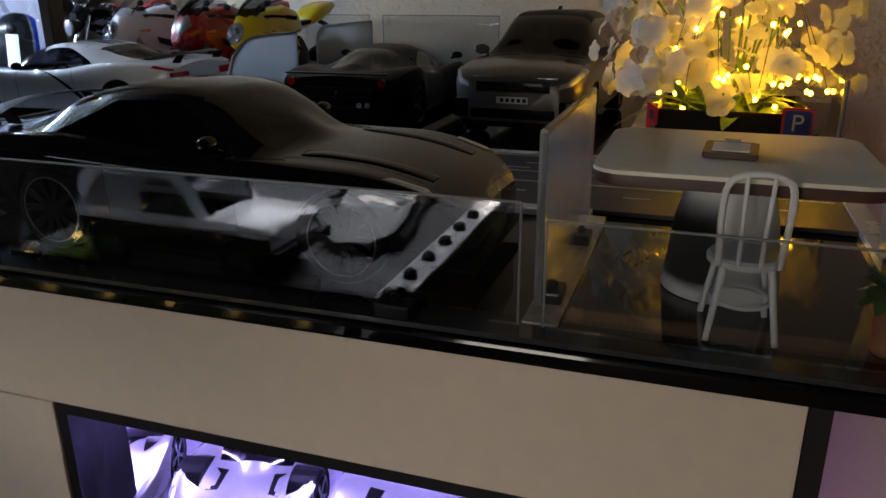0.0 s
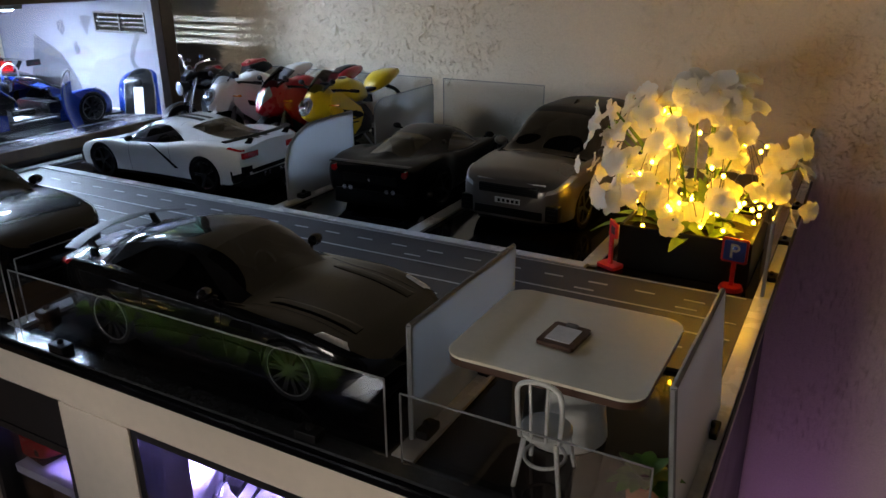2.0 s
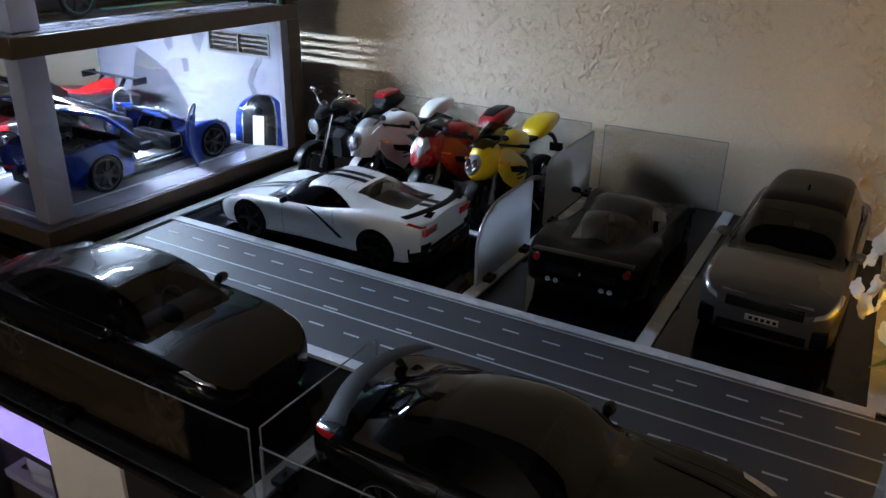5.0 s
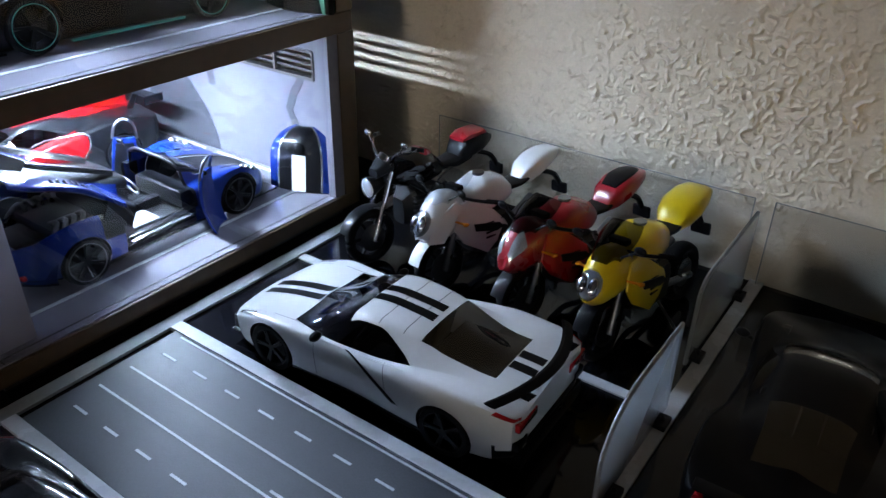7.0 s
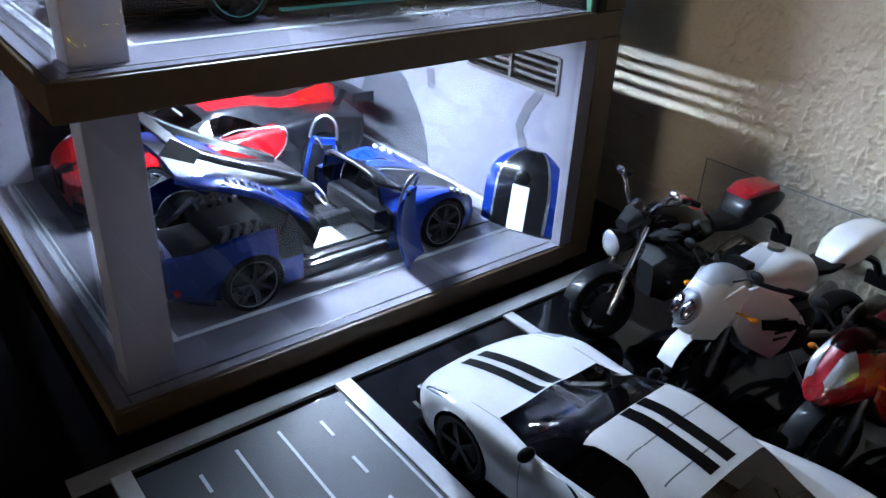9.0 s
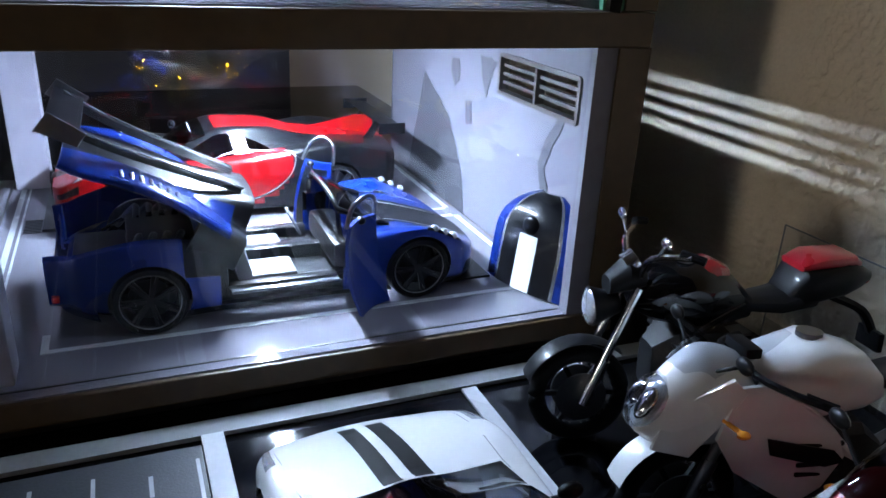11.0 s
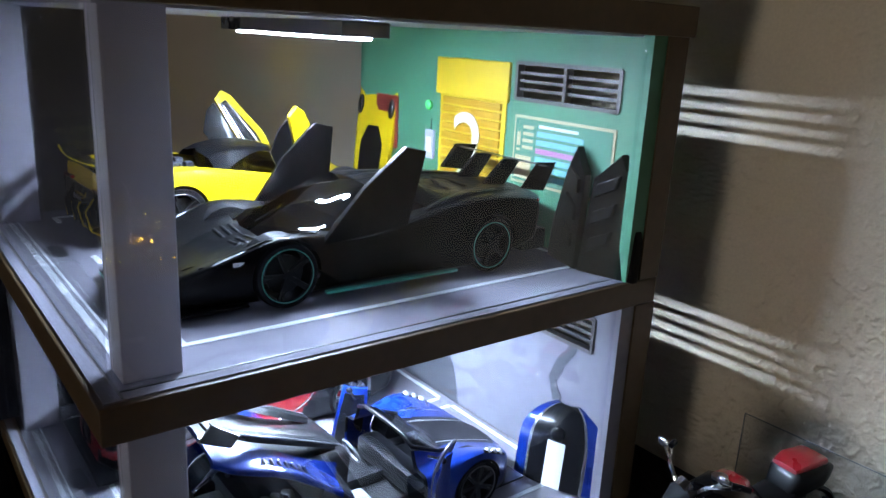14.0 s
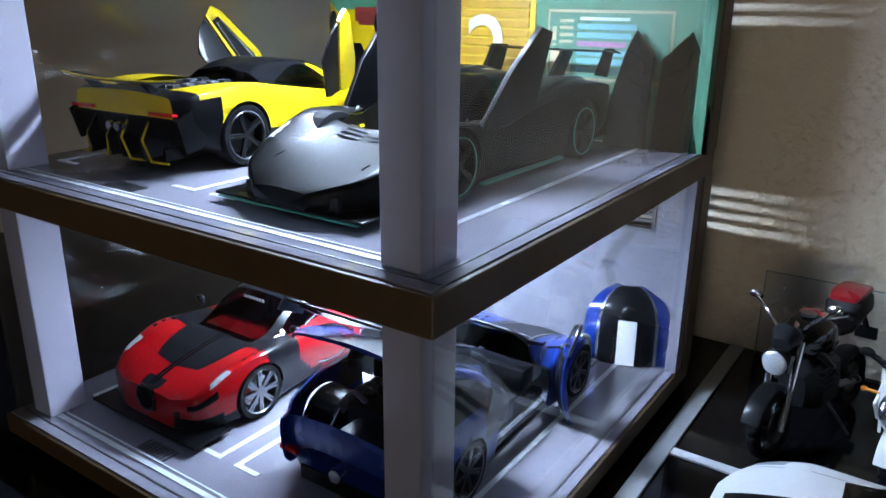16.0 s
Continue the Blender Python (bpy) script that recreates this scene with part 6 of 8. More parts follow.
c.build(livery=lambda x, v, y, z: 1 if z < 0.36 and x > -1.7 or (x < -1.72 and z < 0.8) or x < -1.98 or (v > 6.55 and x < 0.2) else 0, materials=[YELLOW_PAINT, SATIN_BLACK])
c.wheels(5, RIM_BLACK, STEEL, style="split", rim_label="black five-spoke wheel").cabin(-0.5, 0.65, 0.28)
c.box("engine", -1.9, -0.8, -0.42, 0.42, 0.5, 0.84, ENGINE, 0.05)
for i in range(5):
    for s in (1, -1):
        c.box("intake", -1.75 + i * 0.19, -1.63 + i * 0.19, s * 0.2 - 0.07, s * 0.2 + 0.07, 0.82, 0.92, SILVER if i % 2 else ENGINE, 0.02)
for s in (1, -1):
    tw = Matrix.Translation((0, s * 0.95, 0.6)) @ Matrix.Rotation(radians(-s * 16), 4, "X") @ Matrix.Rotation(radians(-s * 14), 4, "Z") @ Matrix.Translation((0, 0, -0.6))
    bm = bmesh.new()
    prism(bm, [(1.0, 0.5), (0.58, 0.58), (0.36, 1.0), (0.08, 1.66), (0.2, 1.80), (0.34, 1.72), (0.78, 1.1)], "y", -0.03, 0.03, 0.012)
    bmesh.ops.transform(bm, verts=bm.verts, matrix=tw)
    d = c.part("door", bm, YELLOW_PAINT, "raised yellow scissor door", 30)
    bm = bmesh.new()
    prism(bm, [(0.56, 0.58), (0.16, 0.64), (-0.16, 1.16), (-0.06, 1.5), (0.07, 1.62), (0.34, 1.0)], "y", -0.014, 0.014, 0.008)
    bmesh.ops.transform(bm, verts=bm.verts, matrix=tw)
    c.part("door_window", bm, SATIN_BLACK, "black door window", 30, d)
    bm = bmesh.new()
    prism(bm, [(0.88, 0.58), (0.60, 0.64), (0.42, 1.0), (0.16, 1.58), (0.25, 1.64), (0.66, 1.08)], "y", -s * 0.05 - 0.016, -s * 0.05 + 0.016, 0.008)
    bmesh.ops.transform(bm, verts=bm.verts, matrix=tw)
    c.part("door_card", bm, CARBON, "black inner door trim", 30, d)
    bm = bmesh.new()
    tube(bm, [tw @ Vector((x, -s * 0.07, z)) for x, z in ((0.62, 0.66), (0.44, 1.0), (0.2, 1.54), (0.27, 1.58), (0.6, 1.06), (0.82, 0.62))], 0.014, 6, True)
    c.part("trim_line", bm, STEEL, "pale trim line", 50, d)
# hexagonal diffuser hoops with thin yellow edges
for s in (1, -1):
    for k in range(2):
        y0, y1 = s * (0.10 + 0.36 * k), s * (0.38 + 0.40 * k)
        bm = bmesh.new()
        tube(bm, [(-2.26, y0, 0.60), (-2.40, y0 + s * 0.03, 0.40), (-2.36, y0 + s * 0.10, 0.16), (-2.30, y1, 0.15)], 0.014, 6)
        c.part("diffuser_line", bm, YELLOW_PAINT, "thin yellow diffuser edge", 50)
        bm = bmesh.new()
        prism(bm, [(-2.0, 0.2), (-2.38, 0.17), (-2.42, 0.40), (-2.27, 0.62), (-2.15, 0.62)], "y", y0 - 0.012, y0 + 0.012)
        c.part("diffuser_fin", bm, SATIN_BLACK)
    bm = bmesh.new()
    prism(bm, [(-1.72, 0.60), (-1.98, 0.30), (-2.2, 0.26), (-2.3, 0.62), (-2.1, 0.72)], "y", s * 0.95 - 0.02, s * 0.95 + 0.02, 0.01)
    c.part("rear_cheek", bm, SATIN_BLACK, "", 30)
c.box("tail_light", -2.3, -2.22, 0.5, 0.9, 0.66, 0.7, RED_LENS, 0.01, True)
c.box("rear_bumper", -2.28, -2.05, -0.93, 0.93, 0.40, 0.64, SATIN_BLACK, 0.05)
c.wing(-2.3, 1.0, 1.0, 0.2, 0.025, SATIN_BLACK, (-2.15, 0.5, 0.86), 0.1, 0.03, -6, "thin black rear spoiler")
c.wing(-2.4, 1.0, 1.02, 0.03, 0.02, YELLOW_PAINT, None, 0.1, 0.03, 0, "yellow spoiler edge")
c.pipes(-2.34, (-0.14, 0.0, 0.14), 0.5, 0.06)


# its loose bonnet leans in the corner
def leaning_bonnet():
    p = empty("engine_cover", pose(-1.018, 0.790, Z2 + 0.0004, -7, 0, 0), "loose yellow and black engine cover leaning on the green wall", "engine cover")
    bm = bmesh.new()
    prism(bm, [(-0.03, 0), (0.03, 0), (0.034, 0.06), (0.036, 0.108), (0.024, 0.096), (0.012, 0.1), (-0.012, 0.1), (-0.024, 0.096), (-0.036, 0.108), (-0.034, 0.06)], "y", -0.003, 0.001, 0.001)
    part("skin", bm, YELLOW_PAINT, p)
    bm = bmesh.new()
    prism(bm, [(-0.02, 0.012), (0.02, 0.012), (0.02, 0.05), (0.009, 0.068), (-0.009, 0.068), (-0.02, 0.05)], "y", -0.0048, -0.0032, 0.0006)
    part("window", bm, SATIN_BLACK, p)
    for s in (1, -1):
        bm = bmesh.new()
        ball(bm, (s * 0.029, -0.004, 0.088), 0.008, 10, (0.6, 0.35, 1.3))
        part("vent", bm, CARBON, p, "", 60)


leaning_bonnet()

# ---- printed fittings of the green wall ----
YEL_PRINT = mat("yellow_print", (0.42, 0.29, 0.006), 0.55, var=0.15, grain=80)
ORANGE_PRINT = mat("orange_print", (0.30, 0.165, 0.004), 0.5, var=0.2, grain=80)
CREAM_PRINT = mat("cream_print", (0.34, 0.26, 0.15), 0.6)
CYAN_PRINT = mat("cyan_print", (0.1, 0.27, 0.3), 0.6)
PINK_PRINT = mat("pink_print", (0.3, 0.1, 0.2), 0.6)
DKGREEN = mat("dark_green_print", (0.035, 0.13, 0.08), 0.6, var=0.2)
NUM_PRINT = mat("white_numeral_print", (0.4, 0.38, 0.33), 0.6)
RED_PRINT = mat("red_print", (0.16, 0.016, 0.01), 0.5)
STAIN = mat("grey_stain_print", (0.05, 0.05, 0.06), 0.6, var=0.2)
WYI = GY1 - 0.0072


def flat(name, x0, x1, z0, z1, t, material, parent, label="", bevel=0.0):
    return part(name, boxed(x0, x1, WYI - t, WYI, z0, z1, bevel), material, parent, label)


def letters(name, text, size, m, material, parent, depth=0.0004):
    cu = bpy.data.curves.new(name, "FONT")
    cu.body, cu.size, cu.extrude, cu.align_x = text, size, depth, "CENTER"
    ob = bpy.data.objects.new(name, cu)
    scene.collection.objects.link(ob)
    me = bpy.data.meshes.new_from_object(ob.evaluated_get(bpy.context.evaluated_depsgraph_get()))
    bpy.data.objects.remove(ob)
    me.materials.append(material)
    o = new(name, me)
    o.parent = parent
    o.matrix_local = m
    return o


door = empty("shutter_door", pose(0, 0, 0), "yellow printed roller shutter marked with a white 2", "shutter")
flat("surround", -0.910, -0.8195, Z2, 0.324, 0.001, YEL_PRINT, door, "yellow door surround")
flat("header", -0.9155, -0.8165, 0.3205, 0.3535, 0.003, YEL_PRINT, door, "yellow header box", 0.001)
for i in range(14):
    z = 0.2100 + i * 0.0079
    flat("slat", -0.9045, -0.825, z, z + 0.0062, 0.003, ORANGE_PRINT, door, "", 0.0008)
letters("numeral", "2", 0.094, Matrix.Translation((-0.8655, WYI - 0.0035, 0.2425)) @ Matrix.Rotation(radians(90), 4, "X"), NUM_PRINT, door)
board = empty("notice_board", pose(0, 0, 0), "cream-framed green notice board with rows of small print", "notice board")
flat("frame", -0.8075, -0.7005, 0.257, 0.3125, 0.001, CREAM_PRINT, board, "cream frame")
flat("face", -0.8055, -0.7025, 0.2592, 0.3103, 0.0015, DKGREEN, board, "dark green face")
for i in range(6):
    z = 0.2635 + i * 0.0068
    flat("text_bar", -0.780, -0.738 + (i % 3) * 0.004, z, z + 0.0042, 0.002, PINK_PRINT if i == 3 else CYAN_PRINT, board)
flat("text_bar", -0.778, -0.736, 0.3045, 0.3068, 0.002, LINE, board)
for i in range(4):
    flat("text_bar", -0.796, -0.784, 0.286 + i * 0.0055, 0.2885 + i * 0.0055, 0.002, CREAM_PRINT, board)
flat("picture", -0.8035, -0.785, 0.2615, 0.280, 0.002, CREAM_PRINT, board)
flat("mark", -0.8025, -0.7990, 0.288, 0.299, 0.002, CREAM_PRINT, board)
flat("mark", -0.8025, -0.7990, 0.2835, 0.2855, 0.002, CREAM_PRINT, board)
sock = empty("wall_switch", pose(0, 0, 0), "small grey wall switch with a thin aerial", "switch")
flat("box", -0.930, -0.917, 0.258, 0.285, 0.003, GAR_POST, sock, "", 0.0006)
flat("face", -0.927, -0.920, 0.264, 0.278, 0.0036, LINE, sock)
flat("aerial", -0.924, -0.9234, 0.285, 0.296, 0.001, CAB_DARK, sock)
ext = empty("wall_box", pose(0, 0, 0), "red printed cabinet on the green wall", "wall box")
flat("case", -1.019, -0.980, 0.2585, 0.3115, 0.002, RED_PRINT, ext, "", 0.0006)
flat("door_line", -1.014, -0.985, 0.2630, 0.3070, 0.0024, mat("red_print_dark", (0.12, 0.012, 0.008), 0.5), ext)
eye = empty("wall_lamp", pose(0, 0, 0), "small green round wall lamp", "wall lamp")
bm = bmesh.new()
ball(bm, (-0.927, WYI - 0.002, 0.308), 0.005, 12, (1, 0.5, 1))
part("dome", bm, mat("green_lens", (0.05, 0.5, 0.1), 0.3), eye, "", 60)
# grey stains and patches printed on the lower wall
st = empty("wall_stains", pose(0, 0, 0), "grey printed stains and patches on the pale wall", "wall print")
for k, pts in enumerate(([(-0.722, 0.14), (-0.712, 0.14), (-0.728, 0.115), (-0.735, 0.1), (-0.727, 0.085), (-0.722, 0.066), (-0.73, 0.066), (-0.737, 0.085), (-0.745, 0.1), (-0.738, 0.118)],
                         [(-0.845, 0.16), (-0.815, 0.16), (-0.825, 0.145), (-0.83, 0.13), (-0.84, 0.142)], [(-0.90, 0.15), (-0.885, 0.152), (-0.882, 0.135), (-0.892, 0.128), (-0.902, 0.138)],
                         [(-0.868, 0.12), (-0.858, 0.122), (-0.855, 0.105), (-0.866, 0.1)], [(-0.96, 0.13), (-0.9, 0.1), (-0.87, 0.06), (-0.86, 0.0235), (-1.0, 0.0235)])):
    bm = bmesh.new()
    out = []
    rnd = random.Random(k)
    for (a, b), (c2, d2) in zip(pts, pts[1:] + pts[:1]):
        for q in range(5):
            t = q / 5
            out.append((a + (c2 - a) * t + rnd.uniform(-0.0012, 0.0012), max(0.0232, b + (d2 - b) * t + rnd.uniform(-0.0012, 0.0012))))
    prism(bm, out, "y", WYI - 0.0003, WYI + 0.0001)
    part("stain", bm, STAIN, st)


# ---- model motorcycles ----
BIKE_ENGINE = mat("dark_engine_metal", (0.012, 0.012, 0.013), 0.4, metal=0.2, var=0.4, grain=400, spec=0.2)


def hull(bm, st, n=14, power=2.4):
    """A rounded hull through cross-sections (x, half width, low, high)."""
    rings = []
    for x, w, lo, hi in st:
        r = []
        for i in range(n):
            a = 2 * math.pi * i / n
            c, s = math.cos(a), math.sin(a)
            r.append(bm.verts.new((x, w * math.copysign(abs(c) ** (2 / power), c), (lo + hi) / 2 + (hi - lo) / 2 * math.copysign(abs(s) ** (2 / power), s))))
        rings.append(r)
    for A, B in zip(rings, rings[1:]):
        for i in range(n):
            bm.faces.new((A[i], A[(i + 1) % n], B[(i + 1) % n], B[i]))
    bm.faces.new(rings[0]), bm.faces.new(rings[-1])


def bike(m, label, paint, accent, naked=False, wheel_m=None, seat_m=None, k=1 / 11.3, tail_m=None, split=24, lower=None, screen=CAR_GLASS, pad=False, ears=False, slim=1.0):
    b = empty("model_motorcycle", m, label, "model motorcycle", "motorcycles in a row")

    def P(name, bm, material, lab="", smooth=40, parent=None):
        bmesh.ops.scale(bm, vec=(k,) * 3, verts=bm.verts)
        return part(name, bm, material, parent or b, lab, smooth)

    for x, wy in ((0.7, 0.06), (-0.68, 0.09)):
        bm = bmesh.new()
        for i in range(6):
            q = box(bm, 0.02, 0.22, -0.012, 0.012, -0.014, 0.014)
            bmesh.ops.transform(bm, verts=q, matrix=Matrix.Translation((x, 0, 0.3)) @ Matrix.Rotation(math.pi / 3 * i, 4, "Y"))
        cyl(bm, (x, -0.05, 0.3), (x, 0.05, 0.3), 0.04, n=12)
        tube(bm, [(x + 0.22 * math.cos(2 * math.pi * i / 28), 0, 0.3 + 0.22 * math.sin(2 * math.pi * i / 28)) for i in range(28)], 0.022, 6, True)
        w = P("wheel", bm, wheel_m or RIM_BLACK)
        bm = bmesh.new()
        tube(bm, [(x + 0.25 * math.cos(2 * math.pi * i / 32), 0, 0.3 + 0.25 * math.sin(2 * math.pi * i / 32)) for i in range(32)], 0.052, 10, True)
        for v in bm.verts:
            v.co.y *= wy / 0.052
        P("tyre", bm, RUBBER, "", 60, w)
        for s in (1, -1):
            bm = bmesh.new()
            cyl(bm, (x, s * 0.055, 0.3), (x, s * 0.062, 0.3), 0.15, n=24)
            P("brake_disc", bm, STEEL, "", 40, w)
    for s in (1, -1):
        bm = bmesh.new()
        cyl(bm, (0.7, s * 0.1, 0.3), (0.44, s * 0.1, 0.98), 0.027, n=10)
        cyl(bm, (0.7, s * 0.1, 0.28), (0.6, s * 0.1, 0.55), 0.036, n=10)
        P("fork_leg", bm, CHROME if naked else STEEL)
        bm = bmesh.new()
        tube(bm, spline([(-0.68, s * 0.12, 0.3), (-0.4, s * 0.13, 0.36), (-0.1, s * 0.12, 0.42)], 5), 0.035, 8)
        P("swingarm", bm, STEEL)
        bm = bmesh.new()
        tube(bm, spline([(0.42, s * 0.06, 0.92), (0.2, s * 0.17, 0.8), (-0.12, s * 0.16, 0.5)], 5), 0.035, 8)
        P("frame_rail", bm, accent if not naked else BLACK_PLASTIC)
        bm = bmesh.new()
        bars = [(0.44, s * 0.06, 1.0), (0.44, s * 0.2, 1.18), (0.3, s * 0.38, 1.24)] if naked else [(0.46, s * 0.08, 0.98), (0.44, s * 0.22, 0.98), (0.3, s * 0.36, 0.95)]
        tube(bm, spline(bars, 5), 0.017, 7)
        h = P("handlebar", bm, CHROME if naked else BLACK_PLASTIC)
        bm = bmesh.new()
        e = Vector(bars[-1])
        cyl(bm, e + Vector((0.04, -s * 0.05, 0.012)), e + Vector((-0.06, s * 0.03, -0.01)), 0.024, n=8)
        P("grip", bm, RUBBER, "", 40, h)
        bm = bmesh.new()
        mc = (0.42, s * 0.33, 1.3) if naked else (0.64, s * 0.3, 1.12)
        tube(bm, [(0.42, s * 0.22, 1.18) if naked else (0.66, s * 0.14, 1.02), mc], 0.01, 6)
        ball(bm, mc, 0.06, 10, (0.4, 1.0, 0.62))
        P("mirror", bm, CHROME if naked else BLACK_PLASTIC)
    bm = bmesh.new()
    hull(bm, [(0.32, 0.1, 0.34, 0.62), (0.2, 0.2, 0.3, 0.74), (-0.1, 0.2, 0.3, 0.74), (-0.26, 0.13, 0.36, 0.6)], 12, 5)
    e = P("engine", bm, BIKE_ENGINE, "", 30)
    for i in range(4):
        bm = boxed(0.02, 0.24, -0.215, 0.215, 0.5 + i * 0.05, 0.52 + i * 0.05, 0.006)
        P("cooling_fin", bm, BIKE_ENGINE, "", 30, e)
    bm = bmesh.new()
    tube(bm, spline([(0.2, -0.12, 0.36), (-0.1, -0.16, 0.26), (-0.4, -0.17, 0.32), (-0.85, -0.2, 0.52)], 6), [0.03] * 13 + [0.055] * 6, 10)
    P("exhaust", bm, CHROME if naked else STEEL)
    bm = bmesh.new()
    hull(bm, [(0.45, 0.1, 0.84, 0.95), (0.34, 0.17, 0.78, 1.06), (0.12, 0.205, 0.74, 1.12), (-0.1, 0.17, 0.76, 1.05), (-0.24, 0.09, 0.78, 0.92)], 20, 3.0)
    t = P("fuel_tank", bm, paint)
    bm = bmesh.new()
    cyl(bm, (0.14, 0, 1.105), (0.14, 0, 1.13), 0.06, n=18)
    P("fuel_cap", bm, STEEL, "", 40, t)
    bm = bmesh.new()
    if naked:
        hull(bm, [(-0.2, 0.1, 0.82, 0.9), (-0.4, 0.16, 0.82, 0.92), (-0.6, 0.15, 0.85, 1.0), (-0.66, 0.1, 0.9, 1.02)], 14, 3)
    else:
        hull(bm, [(-0.18, 0.09, 0.84, 0.92), (-0.35, 0.13, 0.86, 0.92), (-0.55, 0.12, 0.9, 0.97), (-0.64, 0.07, 0.94, 1.0)], 14, 3)
    P("seat", bm, seat_m or BLACK_PLASTIC)
    bm = bmesh.new()
    if naked:
        hull(bm, [(-0.44, 0.12, 0.84, 0.96), (-0.52, 0.165, 0.86, 1.09), (-0.76, 0.165, 0.92, 1.14), (-0.88, 0.11, 0.96, 1.1), (-0.96, 0.06, 1.0, 1.06)], 18, 3.6)
    else:
        hull(bm, [(-0.38, 0.11 * slim, 0.84, 0.93), (-0.48, 0.18 * slim, 0.86, 1.05), (-0.62, 0.205 * slim, 0.90, 1.12), (-0.78, 0.195 * slim, 0.97, 1.145), (-0.92, 0.15 * slim, 1.03, 1.14), (-0.99, 0.08 * slim, 1.07, 1.11)], 20, 4.5 if slim < 1 else 2.8)
    P("tail", bm, tail_m or paint)
    bm = bmesh.new()
    ball(bm, (-0.95 if naked else -0.95, 0, 1.0 if naked else 1.08), 0.045, 10, (0.6, 1.3, 0.7))
    P("tail_light", bm, RED_LENS)
    bm = bmesh.new()
    tube(bm, spline([(-0.75, 0, 0.9), (-0.98, 0, 0.8), (-1.08, 0, 0.66)], 4), 0.03, 6)
    box(bm, -1.1, -1.06, -0.1, 0.1, 0.56, 0.68, 0.01)
    P("rear_mudguard", bm, BLACK_PLASTIC)
    bm = bmesh.new()
    arc = [(0.7 + 0.34 * math.cos(a), 0.3 + 0.34 * math.sin(a)) for a in [radians(q) for q in range(20, 131, 10)]]
    A, B = [bm.verts.new((x, -0.075, z)) for x, z in arc], [bm.verts.new((x, 0.075, z)) for x, z in arc]
    C = [bm.verts.new((0.7 + (x - 0.7) * 1.04, 0, 0.3 + (z - 0.3) * 1.04)) for x, z in arc]
    for i in range(len(arc) - 1):
        bm.faces.new((A[i], A[i + 1], C[i + 1], C[i])), bm.faces.new((C[i], C[i + 1], B[i + 1], B[i]))
    P("front_mudguard", bm, BLACK_PLASTIC if naked else accent, "", 60)
    if naked:
        bm = bmesh.new()
        hull(bm, [(0.33, 0.06, 0.9, 0.97), (0.2, 0.13, 0.93, 1.09), (0.02, 0.14, 0.98, 1.135), (-0.08, 0.09, 1.0, 1.09)], 14, 2.6)
        P("tank_panel", bm, RED_BIKE, "red panel on the tank")
    if naked:
        bm = bmesh.new()
        hull(bm, [(-0.5, 0.12, 1.07, 1.11), (-0.6, 0.145, 1.09, 1.16), (-0.8, 0.135, 1.11, 1.175), (-0.87, 0.08, 1.09, 1.13)], 14, 4)
        P("seat_cap", bm, RED_BIKE, "red cap on the rear seat")
        bm = bmesh.new()
        cyl(bm, (0.52, 0, 0.86), (0.68, 0, 0.84), 0.06, 0.115, 22)
        h = P("headlight_shell", bm, BLACK_PLASTIC)
        bm = bmesh.new()
        ball(bm, (0.682, 0, 0.84), 0.108, 18, (0.3, 1, 1))
        P("headlight", bm, LENS, "round clear headlight", 60, h)
        bm = bmesh.new()
        hull(bm, [(0.6, 0.08, 0.92, 1.02), (0.5, 0.12, 0.94, 1.12), (0.4, 0.1, 0.96, 1.08)], 12, 2.4)
        P("cowl", bm, BLACK_PLASTIC)
        bm = bmesh.new()
        cyl(bm, (0.5, 0, 1.08), (0.44, 0, 1.12), 0.07, n=16)
        P("dial", bm, CHROME)
    else:
        # nose fairing with its lamp glass set into the front
        prof = [(0.40, 0.17, 0.66, 0.96), (0.52, 0.185, 0.6, 1.06), (0.66, 0.17, 0.58, 1.09), (0.76, 0.145, 0.58, 1.03), (0.84, 0.115, 0.6, 0.94), (0.90, 0.075, 0.63, 0.83), (0.93, 0.025, 0.66, 0.72)]
        cut = [[(q[0], q[k2]) for q in prof] for k2 in (1, 2, 3)]
        nose = bmesh.new()

        def skin(x, a, off=0.0):
            w, lo, hi = (interp(q, x) for q in cut)
            ca, sa, e = math.cos(a), math.sin(a), 1.08
            return Vector((x + 0.03 * ca * ca + off, (w + off) * math.copysign(abs(ca) ** e, ca), (lo + hi) / 2 + ((hi - lo) / 2 + off) * math.copysign(abs(sa) ** e, sa)))
        nx, na = 18, 32
        rings = [[nose.verts.new(skin(0.40 + 0.53 * math.sin(i / nx * math.pi / 2), 2 * math.pi * j / na)) for j in range(na)] for i in range(nx + 1)]
        for A, B in zip(rings, rings[1:]):
            for j in range(na):
                nose.faces.new((A[j], A[(j + 1) % na], B[(j + 1) % na], B[j]))
        nose.faces.new(rings[-1])
        P("nose_fairing", nose, paint, "", 24)
        for s in ((1, -1) if ears else ()):
            bm = bmesh.new()
            prism(bm, [(0.90, 0.62), (0.86, 0.78), (0.74, 0.9), (0.6, 1.0), (0.54, 0.94), (0.6, 0.82), (0.74, 0.6)], "y", -0.011, 0.011, 0.004)
            for v in bm.verts:
                v.co.y = s * (v.co.y + 0.08 + 0.3 * (0.93 - v.co.x) + 0.04 * max(0.0, v.co.z - 0.8))
            P("cowl_panel", bm, paint, "angular cowl panel beside the lamp", 25)
        lamps = ((18, 66), (114, 162)) if split > 20 else ()
